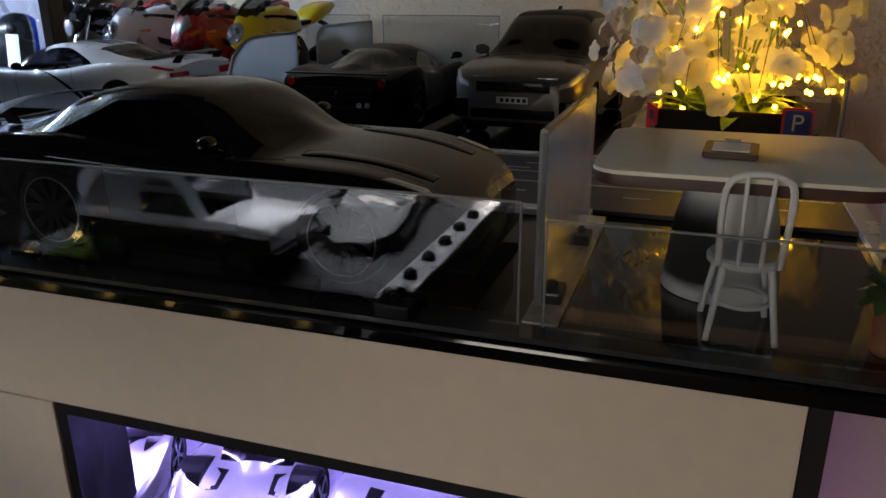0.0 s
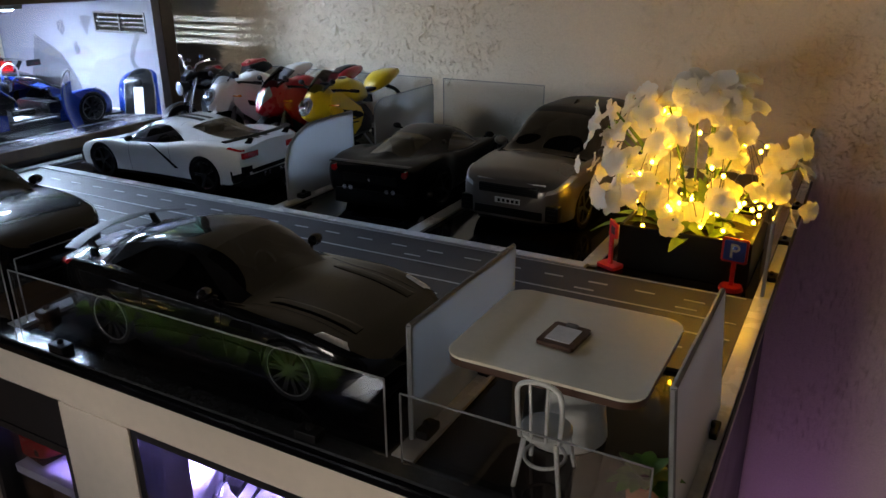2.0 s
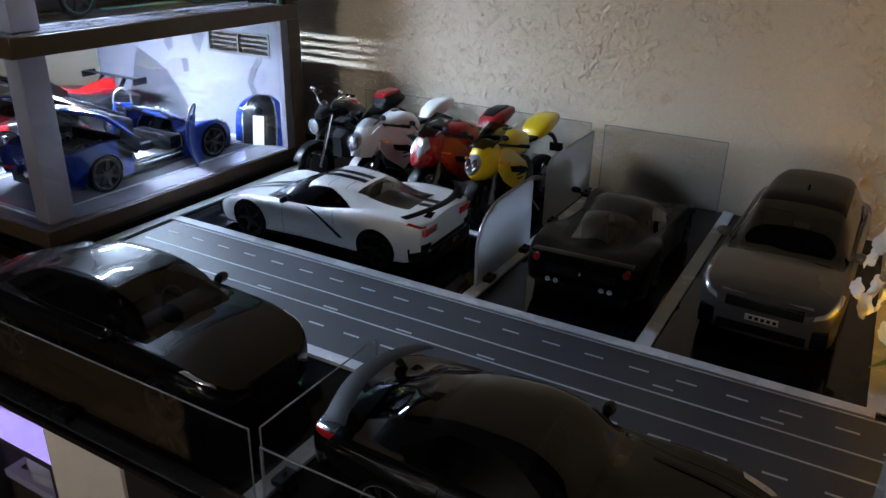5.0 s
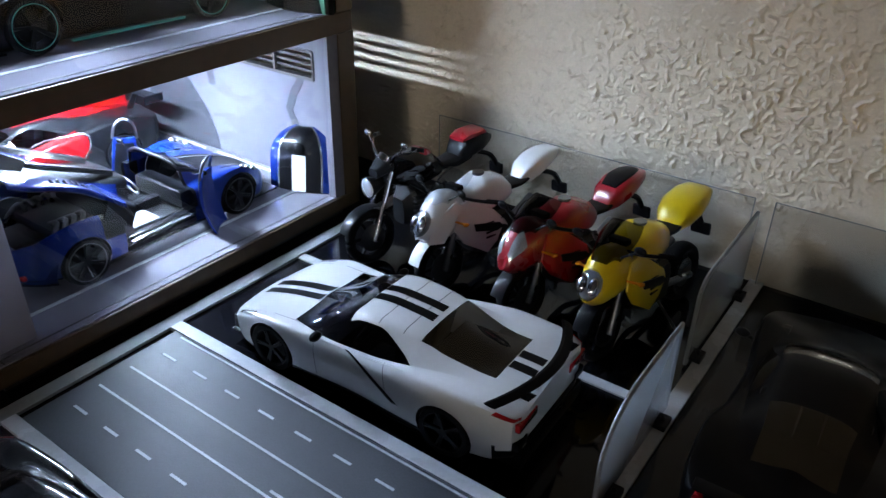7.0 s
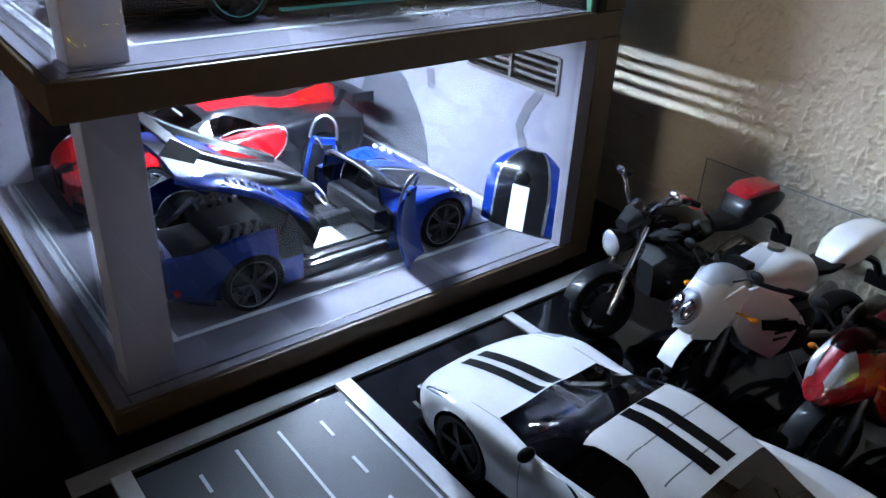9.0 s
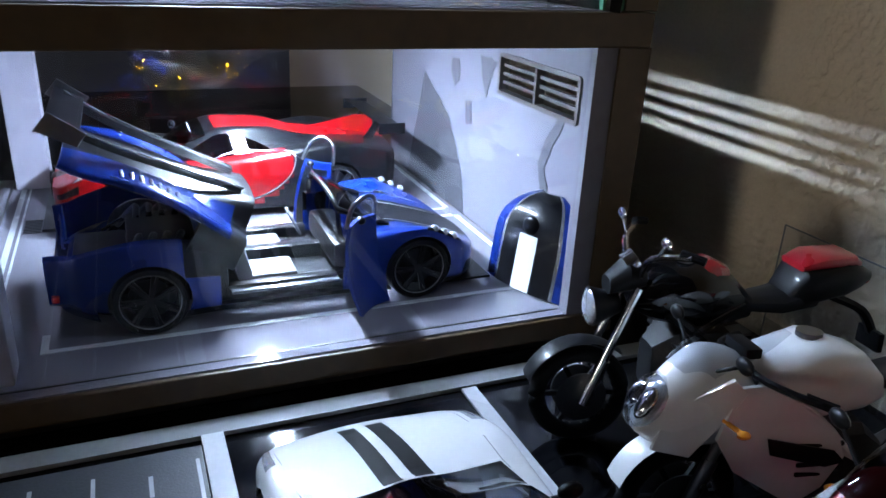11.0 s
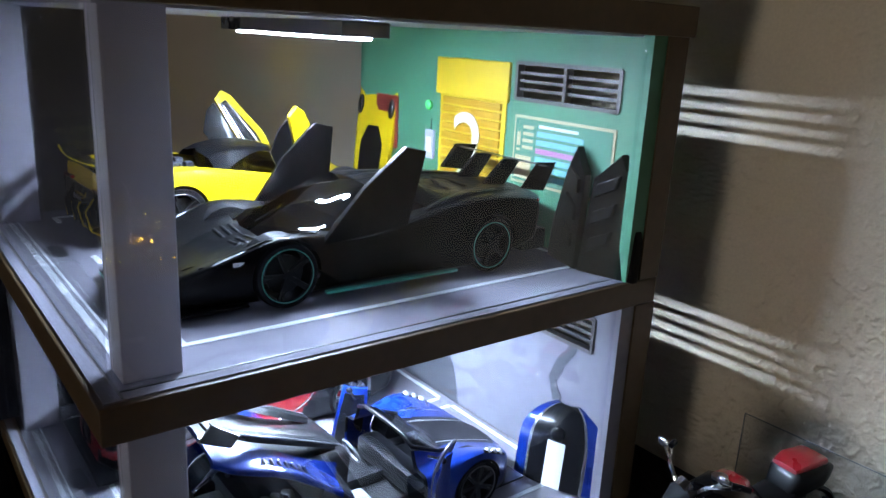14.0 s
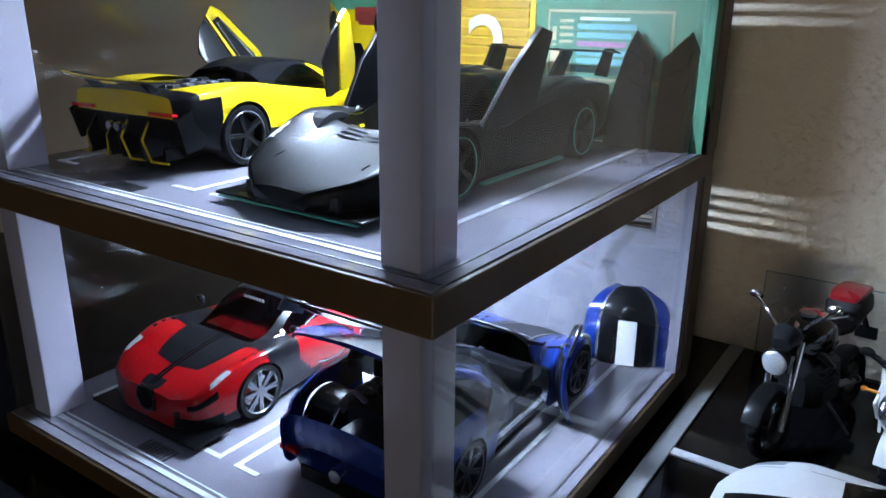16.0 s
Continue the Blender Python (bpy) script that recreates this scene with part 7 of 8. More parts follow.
        for a0, a1 in lamps:
            bm = bmesh.new()
            for (o, mid) in ((0.006, 0.012),):
                G = []
                for i in range(7):
                    row = []
                    for j in range(15):
                        u, v2 = i / 6, j / 14
                        edge = min(u, 1 - u) * 2
                        a = radians(a0 + (a1 - a0) * (0.5 + (v2 - 0.5) * (0.62 + 0.38 * math.sin(math.pi * min(1, 0.25 + 0.6 * u)))))
                        x = (0.79 if split <= 20 else 0.74) + (0.135 if split <= 20 else 0.16) * u
                        row.append(bm.verts.new(skin(x, a, o + mid * min(edge, 1) * math.sin(math.pi * v2))))
                    G.append(row)
                for A, B in zip(G, G[1:]):
                    for j in range(14):
                        bm.faces.new((A[j], A[j + 1], B[j + 1], B[j]))
            P("headlight", bm, LENS, "clear faceted headlight", 30)
        if split <= 20:
            # large clear lamp set in the nose, two bowls behind one glass
            bm = bmesh.new()
            q = ball(bm, (0, 0, 0), 0.125, 20, (0.5, 0.86, 1.15))
            bmesh.ops.transform(bm, verts=q, matrix=Matrix.Translation((0.905, 0, 0.825)) @ Matrix.Rotation(radians(-32), 4, "Y"))
            hl = P("headlight_glass", bm, CLEAR_GLASS, "large clear headlight glass", 60)
            bm = bmesh.new()
            q = ball(bm, (0, 0, 0), 0.122, 16, (0.42, 0.9, 1.16))
            bmesh.ops.transform(bm, verts=q, matrix=Matrix.Translation((0.882, 0, 0.82)) @ Matrix.Rotation(radians(-32), 4, "Y"))
            P("lamp_bowl", bm, LENS, "silvery bowl behind the lamp glass", 60, hl)
            for s in (1, -1):
                bm = bmesh.new()
                q = ball(bm, (0, 0, 0), 0.056, 14, (0.6, 0.85, 1.5))
                bmesh.ops.transform(bm, verts=q, matrix=Matrix.Translation((0.925, s * 0.050, 0.83)) @ Matrix.Rotation(radians(-32), 4, "Y"))
                P("reflector", bm, CHROME, "bright reflector bowl", 60, hl)
            bm = bmesh.new()
            prism(bm, [(0.80, 0.94), (0.62, 1.06), (0.50, 1.02), (0.58, 0.93), (0.74, 0.88)], "y", -0.05, 0.05, 0.01)
            P("lamp_cowl", bm, BLACK_PLASTIC, "black cowl over the lamp", 30)
        for s in (1, -1):
            bm = bmesh.new()
            out = [(0.66, 0.72), (0.56, 0.95), (0.4, 0.96), (0.24, 0.84), (0.06, 0.7), (0.02, 0.6), (0.1, 0.44), (0.22, 0.34), (0.34, 0.42), (0.56, 0.56)]
            prism(bm, out, "y", -0.012, 0.012, 0.005)
            for v in bm.verts:
                v.co.y = s * (v.co.y + 0.17 + 0.045 * math.sin(max(0.0, v.co.z - 0.25) * 4.4))
            f = P("side_fairing", bm, lower or paint, "", 30)
            bm = bmesh.new()
            prism(bm, [(0.42, 0.72), (0.08, 0.64), (0.02, 0.58), (0.12, 0.56), (0.4, 0.64)], "y", -0.006, 0.006, 0.002)
            for v in bm.verts:
                v.co.y = s * (v.co.y + 0.186 + 0.045 * math.sin(max(0.0, v.co.z - 0.25) * 4.4))
            P("fairing_vent", bm, BLACK_PLASTIC, "", 30, f)
            bm = bmesh.new()
            tube(bm, [(0.62, s * 0.18, 0.8), (0.6, s * 0.3, 0.8)], 0.012, 6)
            ball(bm, (0.6, s * 0.31, 0.8), 0.028, 8, (1.2, 1, 0.7))
            P("indicator", bm, AMBER, "small amber indicator")
        bm = bmesh.new()
        rows = []
        for i in range(8):
            t0 = i / 7
            x, z, w = 0.83 - 0.36 * t0, 1.015 + 0.25 * t0 ** 0.8, 0.12 + 0.06 * math.sin(t0 * 2.6)
            rows.append([bm.verts.new((x - 0.13 * (u * u), w * u, z - 0.075 * u * u)) for u in [-1 + j / 5 for j in range(11)]])
        for A, B in zip(rows, rows[1:]):
            for j in range(10):
                bm.faces.new((A[j], A[j + 1], B[j + 1], B[j]))
        P("windscreen", bm, screen or CLEAR_GLASS, "", 60)
        bm = boxed(0.42, 0.5, -0.09, 0.09, 1.04, 1.09, 0.01)
        P("dash_panel", bm, BLACK_PLASTIC)
        if pad:
            bm = bmesh.new()
            hull(bm, [(-0.50, 0.09, 1.03, 1.075), (-0.62, 0.12, 1.08, 1.14), (-0.78, 0.11, 1.1, 1.165), (-0.88, 0.07, 1.1, 1.155)], 12, 4)
            P("pillion_pad", bm, BLACK_PLASTIC, "black pillion pad")
    bm = bmesh.new()
    tube(bm, [(-0.05, 0.12, 0.3), (-0.12, 0.3, 0.012)], 0.014, 6)
    P("side_stand", bm, STEEL)
    return b


WHITE_BIKE = mat("white_bike_paint", (0.66, 0.66, 0.66), 0.3, coat=0.7, var=0.04)
RED_BIKE = mat("red_bike_paint", (0.3, 0.008, 0.016), 0.28, coat=0.8, var=0.08)
YEL_BIKE = mat("yellow_bike_paint", (0.7, 0.48, 0.004), 0.3, coat=0.8, var=0.05)
AMBER = mat("amber_lens", (0.6, 0.2, 0.01), 0.25, coat=0.5)
bike(pose(-0.563, 0.800, 0.0006, 5, 0, -106), "black and red naked model motorcycle with a round headlamp", BLACK_PAINT, BLACK_PLASTIC, True, seat_m=BLACK_PLASTIC, tail_m=BLACK_PLASTIC)
bike(pose(-0.484, 0.797, 0.0006, 5, 0, -103), "white model sport motorcycle with a black seat", WHITE_BIKE, WHITE_BIKE, tail_m=WHITE_BIKE, split=10, screen=CLEAR_GLASS, ears=True, slim=0.72)
bike(pose(-0.400, 0.797, 0.0006, 5, 0, -104), "red model sport motorcycle with a smoked windscreen", RED_BIKE, BLACK_PLASTIC, split=40, screen=CAR_GLASS, pad=True, slim=0.86)
bike(pose(-0.335, 0.797, 0.0006, 5, 0, -98), "yellow model sport motorcycle with a black frame", YEL_BIKE, BLACK_PLASTIC, split=10)


# ---- the white table set ----
OAK_WHITE = mat("cream_laminate", (0.84, 0.79, 0.66), 0.5, var=0.04, big=30)
BROWN_EDGE = mat("brown_wood_edge", (0.065, 0.026, 0.014), 0.5, var=0.25, grain=300)
WHITE_PL = mat("white_plastic", (0.8, 0.8, 0.78), 0.4, var=0.04)
TERRA = mat("terracotta", (0.38, 0.15, 0.07), 0.8, var=0.15, bump=0.2)
SOIL = mat("soil", (0.03, 0.02, 0.014), 0.95, var=0.4, bump=0.6)
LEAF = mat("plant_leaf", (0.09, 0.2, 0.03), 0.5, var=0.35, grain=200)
# leaf green made lighter and yellower, the bulbs' glow put into the colour
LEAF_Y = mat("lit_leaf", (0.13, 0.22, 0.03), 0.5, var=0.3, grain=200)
RED_SIGN = mat("red_sign_plastic", (0.55, 0.02, 0.03), 0.35, var=0.06)
BLUE_SIGN = mat("blue_sign_face", (0.03, 0.06, 0.4), 0.4)
PAPER = mat("paper_white", (0.75, 0.75, 0.78), 0.6)


def rounded(x0, x1, y0, y1, r, n=6):
    out = []
    for cx, cy, a0 in ((x1 - r, y1 - r, 0), (x0 + r, y1 - r, 90), (x0 + r, y0 + r, 180), (x1 - r, y0 + r, 270)):
        out += [(cx + r * math.cos(radians(a0 + 90 * i / n)), cy + r * math.sin(radians(a0 + 90 * i / n))) for i in range(n + 1)]
    return out


t = empty("dining_table", pose(0.113, 0.3435, 0.0004), "cream-topped toy table with a brown edge and a white pedestal", "table")
bm = bmesh.new()
prism(bm, rounded(-0.0492, 0.0492, -0.0450, 0.0450, 0.0105), "z", 0.0535, 0.0550, 0.0004)
part("tabletop", bm, OAK_WHITE, t, "cream laminate top", 30)
bm = bmesh.new()
prism(bm, rounded(-0.0489, 0.0489, -0.0447, 0.0447, 0.0103), "z", 0.0495, 0.0534, 0.0006)
part("edge_band", bm, BROWN_EDGE, t, "brown wooden edge", 30)
bm = bmesh.new()
cyl(bm, (0, 0.0, 0.0), (0, 0.0, 0.008), 0.023, 0.022, 28)
cyl(bm, (0, 0.0, 0.008), (0, 0.0, 0.03), 0.022, 0.0195, 28)
cyl(bm, (0, 0.0, 0.03), (0, 0.0, 0.0494), 0.0195, 0.014, 28)
bmesh.ops.remove_doubles(bm, verts=bm.verts, dist=0.0001)
part("pedestal", bm, WHITE_PL, t, "white drum pedestal", 50)

cb = empty("clipboard", pose(0.1115, 0.340, 0.0556, 0, 0, -4), "small brown clipboard with a white sheet on the table", "clipboard")
bm = bmesh.new()
prism(bm, rounded(-0.0098, 0.0098, -0.0122, 0.0122, 0.0012), "z", 0, 0.0022, 0.0004)
part("board", bm, BROWN_EDGE, cb)
part("sheet", boxed(-0.0066, 0.0066, -0.0085, 0.0075, 0.0022, 0.0027), PAPER, cb, "white sheet")
bm = bmesh.new()
box(bm, -0.003, 0.003, 0.0085, 0.0115, 0.0022, 0.0036, 0.0004)
part("clip", bm, STEEL, cb)


def chair():
    c = empty("chair", pose(0.1185, 0.300, 0.0004, 0, 0, 4), "white bentwood toy chair at the table", "chair")
    bm = bmesh.new()
    cyl(bm, (0, 0.002, 0.0255), (0, 0.002, 0.0275), 0.0125, n=26)
    cyl(bm, (0, 0.002, 0.0275), (0, 0.002, 0.0285), 0.0125, 0.0115, n=26)
    part("seat", bm, WHITE_PL, c, "", 40)
    for x, y in ((-0.009, -0.009), (0.009, -0.009), (-0.009, 0.012), (0.009, 0.012)):
        bm = bmesh.new()
        cyl(bm, (x * 0.85, y * 0.85, 0.026), (x * 1.25, y * 1.25, 0.0), 0.0013, 0.0011, 10)
        part("leg", bm, WHITE_PL, c, "", 40)
    bm = bmesh.new()
    tube(bm, [(0.0098 * math.cos(a), 0.0015 + 0.0108 * math.sin(a), 0.012) for a in [2 * math.pi * i / 24 for i in range(24)]], 0.0009, 8, True)
    part("stretcher_ring", bm, WHITE_PL, c, "", 60)
    bm = bmesh.new()
    tube(bm, spline([(-0.0095, -0.0085, 0.027), (-0.0105, -0.0105, 0.045), (-0.009, -0.0125, 0.0565), (0, -0.013, 0.0595), (0.009, -0.0125, 0.0565), (0.0105, -0.0105, 0.045), (0.0095, -0.0085, 0.027)], 6), 0.0012, 8)
    part("back_hoop", bm, WHITE_PL, c, "", 60)
    for x in (-0.0035, 0.0035):
        bm = bmesh.new()
        tube(bm, spline([(x, -0.0102, 0.0275), (x * 1.1, -0.0115, 0.045), (x * 1.2, -0.0128, 0.0588)], 5), 0.0008, 8)
        part("back_slat", bm, WHITE_PL, c, "", 60)


chair()


def leaf(bm, base, direction, length, width, bend=0.3, fold=0.25):
    d = Vector(direction).normalized()
    side = d.cross(Vector((0, 0, 1)))
    side = side.normalized() if side.length > 1e-4 else Vector((1, 0, 0))
    up = side.cross(d)
    rows = []
    for i in range(6):
        t0 = i / 5
        w = width * math.sin(math.pi * min(0.98, 0.08 + 0.9 * t0)) ** 0.8 * 0.5
        c = Vector(base) + d * length * t0 - Vector((0, 0, 1)) * bend * length * t0 * t0
        rows.append([bm.verts.new(c - side * w + up * fold * w), bm.verts.new(c), bm.verts.new(c + side * w + up * fold * w)])
    for A, B in zip(rows, rows[1:]):
        bm.faces.new((A[0], A[1], B[1], B[0])), bm.faces.new((A[1], A[2], B[2], B[1]))


def potted_plant():
    p = empty("potted_plant", pose(0.167, 0.297, 0.0004), "small leafy plant in a terracotta pot", "potted plant")
    bm = bmesh.new()
    cyl(bm, (0, 0, 0), (0, 0, 0.016), 0.0065, 0.0082, 24)
    cyl(bm, (0, 0, 0.0155), (0, 0, 0.0195), 0.0092, 0.0092, 24)
    part("pot", bm, TERRA, p, "", 40)
    bm = bmesh.new()
    cyl(bm, (0, 0, 0.019), (0, 0, 0.0202), 0.0078, n=20)
    part("soil", bm, SOIL, p)
    rnd = random.Random(4)
    for i in range(26):
        bm = bmesh.new()
        a, e = i * 2.4, rnd.uniform(0.15, 1.1)
        leaf(bm, (0.002 * math.cos(a), 0.002 * math.sin(a), 0.02), (math.cos(a) * math.cos(e), math.sin(a) * math.cos(e), math.sin(e)), rnd.uniform(0.011, 0.018), rnd.uniform(0.0055, 0.008), rnd.uniform(0.1, 0.5))
        part("leaf", bm, LEAF, p, "", 60)


potted_plant()

# ---- planter with lit blossoms ----
PX, PY = 0.1205, 0.630
PETAL = bpy.data.materials.new("petal")
PETAL.use_nodes = True
nt = PETAL.node_tree
nt.nodes.remove(nt.nodes["Principled BSDF"])
d1, d2, mx = nt.nodes.new("ShaderNodeBsdfDiffuse"), nt.nodes.new("ShaderNodeBsdfTranslucent"), nt.nodes.new("ShaderNodeMixShader")
oi, ramp = nt.nodes.new("ShaderNodeObjectInfo"), nt.nodes.new("ShaderNodeMapRange")
ramp.inputs[3].default_value, ramp.inputs[4].default_value = 0.72, 0.88
nt.links.new(oi.outputs["Random"], ramp.inputs[0])
nt.links.new(ramp.outputs[0], d1.inputs[0])
d2.inputs[0].default_value = (0.8, 0.79, 0.74, 1)
mx.inputs[0].default_value = 0.5
nt.links.new(d1.outputs[0], mx.inputs[1]), nt.links.new(d2.outputs[0], mx.inputs[2])
nt.links.new(mx.outputs[0], nt.nodes["Material Output"].inputs[0])

pl = empty("planter", pose(PX, PY, 0.0004), "black rectangular planter full of white blossoms", "planter")
for a in ((-0.050, 0.050, -0.05, -0.0472), (-0.050, 0.050, 0.0472, 0.05), (-0.050, -0.047, -0.047, 0.047), (0.047, 0.050, -0.047, 0.047)):
    part("side", boxed(*a, 0, 0.036, 0.0006), BLACK_PLASTIC, pl)
part("soil", boxed(-0.0468, 0.0468, -0.0468, 0.0468, 0, 0.028), SOIL, pl, "dark soil")
rnd = random.Random(11)


def blossom_mesh(seed):
    r2 = random.Random(seed)
    bm = bmesh.new()
    for k in range(5):
        a = 2 * math.pi * k / 5 + r2.uniform(-0.15, 0.15)
        L, Wd = r2.uniform(0.0115, 0.015), r2.uniform(0.012, 0.0155)
        rows = []
        for i in range(6):
            t0 = i / 5
            w = Wd * (0.25 + 0.75 * math.sin(math.pi * (0.12 + 0.72 * t0))) * 0.5
            h = 0.0045 * t0 - 0.0035 * t0 * t0 + r2.uniform(-0.0006, 0.0006)
            row = []
            for j in range(5):
                u = -1 + j / 2
                rr = L * t0 * (1 - 0.16 * u * u)
                row.append(bm.verts.new((rr * math.cos(a) - u * w * math.sin(a), rr * math.sin(a) + u * w * math.cos(a), h + 0.0018 * u * u * t0 + r2.uniform(-0.0005, 0.0005))))
            rows.append(row)
        for A, B in zip(rows, rows[1:]):
            for j in range(4):
                bm.faces.new((A[j], A[j + 1], B[j + 1], B[j]))
    me = bpy.data.meshes.new("blossom")
    bm.to_mesh(me)
    bm.free()
    me.materials.append(PETAL)
    me.shade_smooth()
    return me


blossoms = [blossom_mesh(s) for s in range(5)]
heads = []
for i in range(105):
    # tufts spread wider towards the top, with gaps
    a, h = rnd.uniform(0, 2 * math.pi), rnd.uniform(0.045, 0.145)
    w = 0.105 * math.sin(math.pi * min(1, (h + 0.02) / 0.175)) ** 0.7
    r = w * math.sqrt(rnd.uniform(0.02, 1))
    x, y = 0.88 * r * math.cos(a) - 0.008, 0.62 * r * math.sin(a) - 0.008
    heads.append(Vector((x, y, h)))
for i, hd in enumerate(heads):
    for q in range(2):
        o = new("blossom", blossoms[(i + q) % 5])
        o.parent = pl
        out = Vector((hd.x, hd.y - 0.01, 0.03)).normalized()
        tw = out.to_track_quat("Z", "Y").to_matrix().to_4x4() @ pose(0, 0, 0, rnd.uniform(-35, 35), rnd.uniform(-35, 35), rnd.uniform(0, 360))
        o.matrix_basis = Matrix.Translation(hd + Vector((rnd.uniform(-0.009, 0.009), rnd.uniform(-0.009, 0.009), rnd.uniform(-0.007, 0.007)))) @ tw @ Matrix.Scale(rnd.uniform(0.6, 0.95), 4)
    if i % 5 == 0:
        bm = bmesh.new()
        foot = Vector((hd.x * 0.25, hd.y * 0.25, 0.028))
        tube(bm, spline([foot, foot.lerp(hd, 0.5) + Vector((0, 0, 0.012)), hd], 4), 0.0009, 5)
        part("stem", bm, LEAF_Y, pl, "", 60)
for i in range(46):
    bm = bmesh.new()
    a, e = rnd.uniform(0, 2 * math.pi), rnd.uniform(0.25, 1.25)
    base = (rnd.uniform(-0.034, 0.034), rnd.uniform(-0.04, 0.03), 0.029)
    leaf(bm, base, (math.cos(a) * math.cos(e) * 1.2, math.sin(a) * math.cos(e), math.sin(e)), rnd.uniform(0.03, 0.06), rnd.uniform(0.009, 0.015), rnd.uniform(0.1, 0.5))
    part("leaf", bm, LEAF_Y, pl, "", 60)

fl = empty("fairy_lights", pose(PX, PY, 0.0004), "string of warm yellow fairy lights wound through the blossoms", "fairy lights")
bulb = bmesh.new()
ball(bulb, (0, 0, 0), 0.0015, 8, (1, 1, 1.2))
spots = []
for i in range(54):
    a, h = rnd.uniform(0, 2 * math.pi), rnd.choice((rnd.uniform(0.036, 0.06), rnd.uniform(0.05, 0.125)))
    r = 0.058 * math.sqrt(rnd.uniform(0.3, 1)) * (1.0 if h < 0.1 else 0.7)
    spots.append(Vector((1.05 * r * math.cos(a), 0.85 * r * math.sin(a) - 0.016, h)))
for i in range(12):
    spots.append(Vector((rnd.uniform(-0.035, 0.04), rnd.uniform(0.03, 0.075), rnd.uniform(0.045, 0.1))))
b0 = part("bulb", bulb, FAIRY, fl, "small glowing warm bulb", 60)
b0.location = spots[0]
for q in spots[1:]:
    o = new("bulb", b0.data)
    o.parent, o.location, o["label"] = fl, q, "small glowing warm bulb"
bm = bmesh.new()
tube(bm, spline(sorted(spots, key=lambda v: math.atan2(v.y, v.x)), 4), 0.00035, 4)
part("wire", bm, STEEL, fl, "thin copper wire", 60)


# ---- red parking signs ----
def sign(m, label, kind):
    s = empty("parking_sign", m, label, "parking sign", "toy signs by the planter")
    bm = bmesh.new()
    if kind == "P":
        cyl(bm, (0, 0, 0), (0, 0, 0.003), 0.009, 0.008, 24)
    else:
        prism(bm, rounded(-0.009, 0.009, -0.007, 0.007, 0.002), "z", 0, 0.003, 0.0006)
    part("base", bm, RED_SIGN, s, "", 40)
    part("post", boxed(-0.0016, 0.0016, -0.0012, 0.0012, 0.003, 0.024 if kind == "P" else 0.040, 0.0003), RED_SIGN, s)
    if kind == "P":
        bm = bmesh.new()
        prism(bm, [(a, b) for a, b in rounded(-0.0095, 0.0095, 0.022, 0.041, 0.0018)], "y", -0.0025, -0.0012, 0.0003)
        f = part("plate", bm, RED_SIGN, s)
        bm = bmesh.new()
        prism(bm, rounded(-0.0078, 0.0078, 0.0237, 0.0393, 0.0012), "y", -0.0030, -0.0025)
        part("face", bm, BLUE_SIGN, f, "blue face")
        letters("letter", "P", 0.0155, Matrix.Translation((0, -0.0033, 0.0262)) @ Matrix.Rotation(radians(90), 4, "X"), PAPER, f)
    else:
        bm = bmesh.new()
        prism(bm, [(-0.001, 0.028), (0.007, 0.026), (0.007, 0.0375), (-0.001, 0.0415)], "y", -0.003, -0.0008, 0.0003)
        part("plate", bm, RED_SIGN, s)
        bm = bmesh.new()
        prism(bm, [(0.0015, 0.0305), (0.005, 0.0295), (0.005, 0.0355), (0.0015, 0.037)], "y", -0.0035, -0.003)
        part("face", bm, mat("sign_window", (0.08, 0.03, 0.05), 0.4), s)
    return s


sign(pose(0.0665, 0.5755, 0.0006, 0, 0, -24), "small red toy sign turned side-on", "S")
sign(pose(0.1600, 0.5745, 0.0006, 0, 0, -6), "red toy parking sign with a white P on blue", "P")

# white wall bracket at the far end of the wall
br = empty("wall_bracket", pose(0.335, WALL_Y - 0.0005, 0.19), "white bracket fixed to the stucco wall", "bracket")
bm = bmesh.new()
prism(bm, rounded(-0.035, 0.12, -0.03, 0.0, 0.006), "z", -0.006, 0.012, 0.001)
part("arm", bm, WHITE_PL, br)
bm = bmesh.new()
box(bm, -0.02, 0.03, -0.024, 0.0, -0.018, -0.0065, 0.001)
part("mount", bm, CAB_DARK, br)

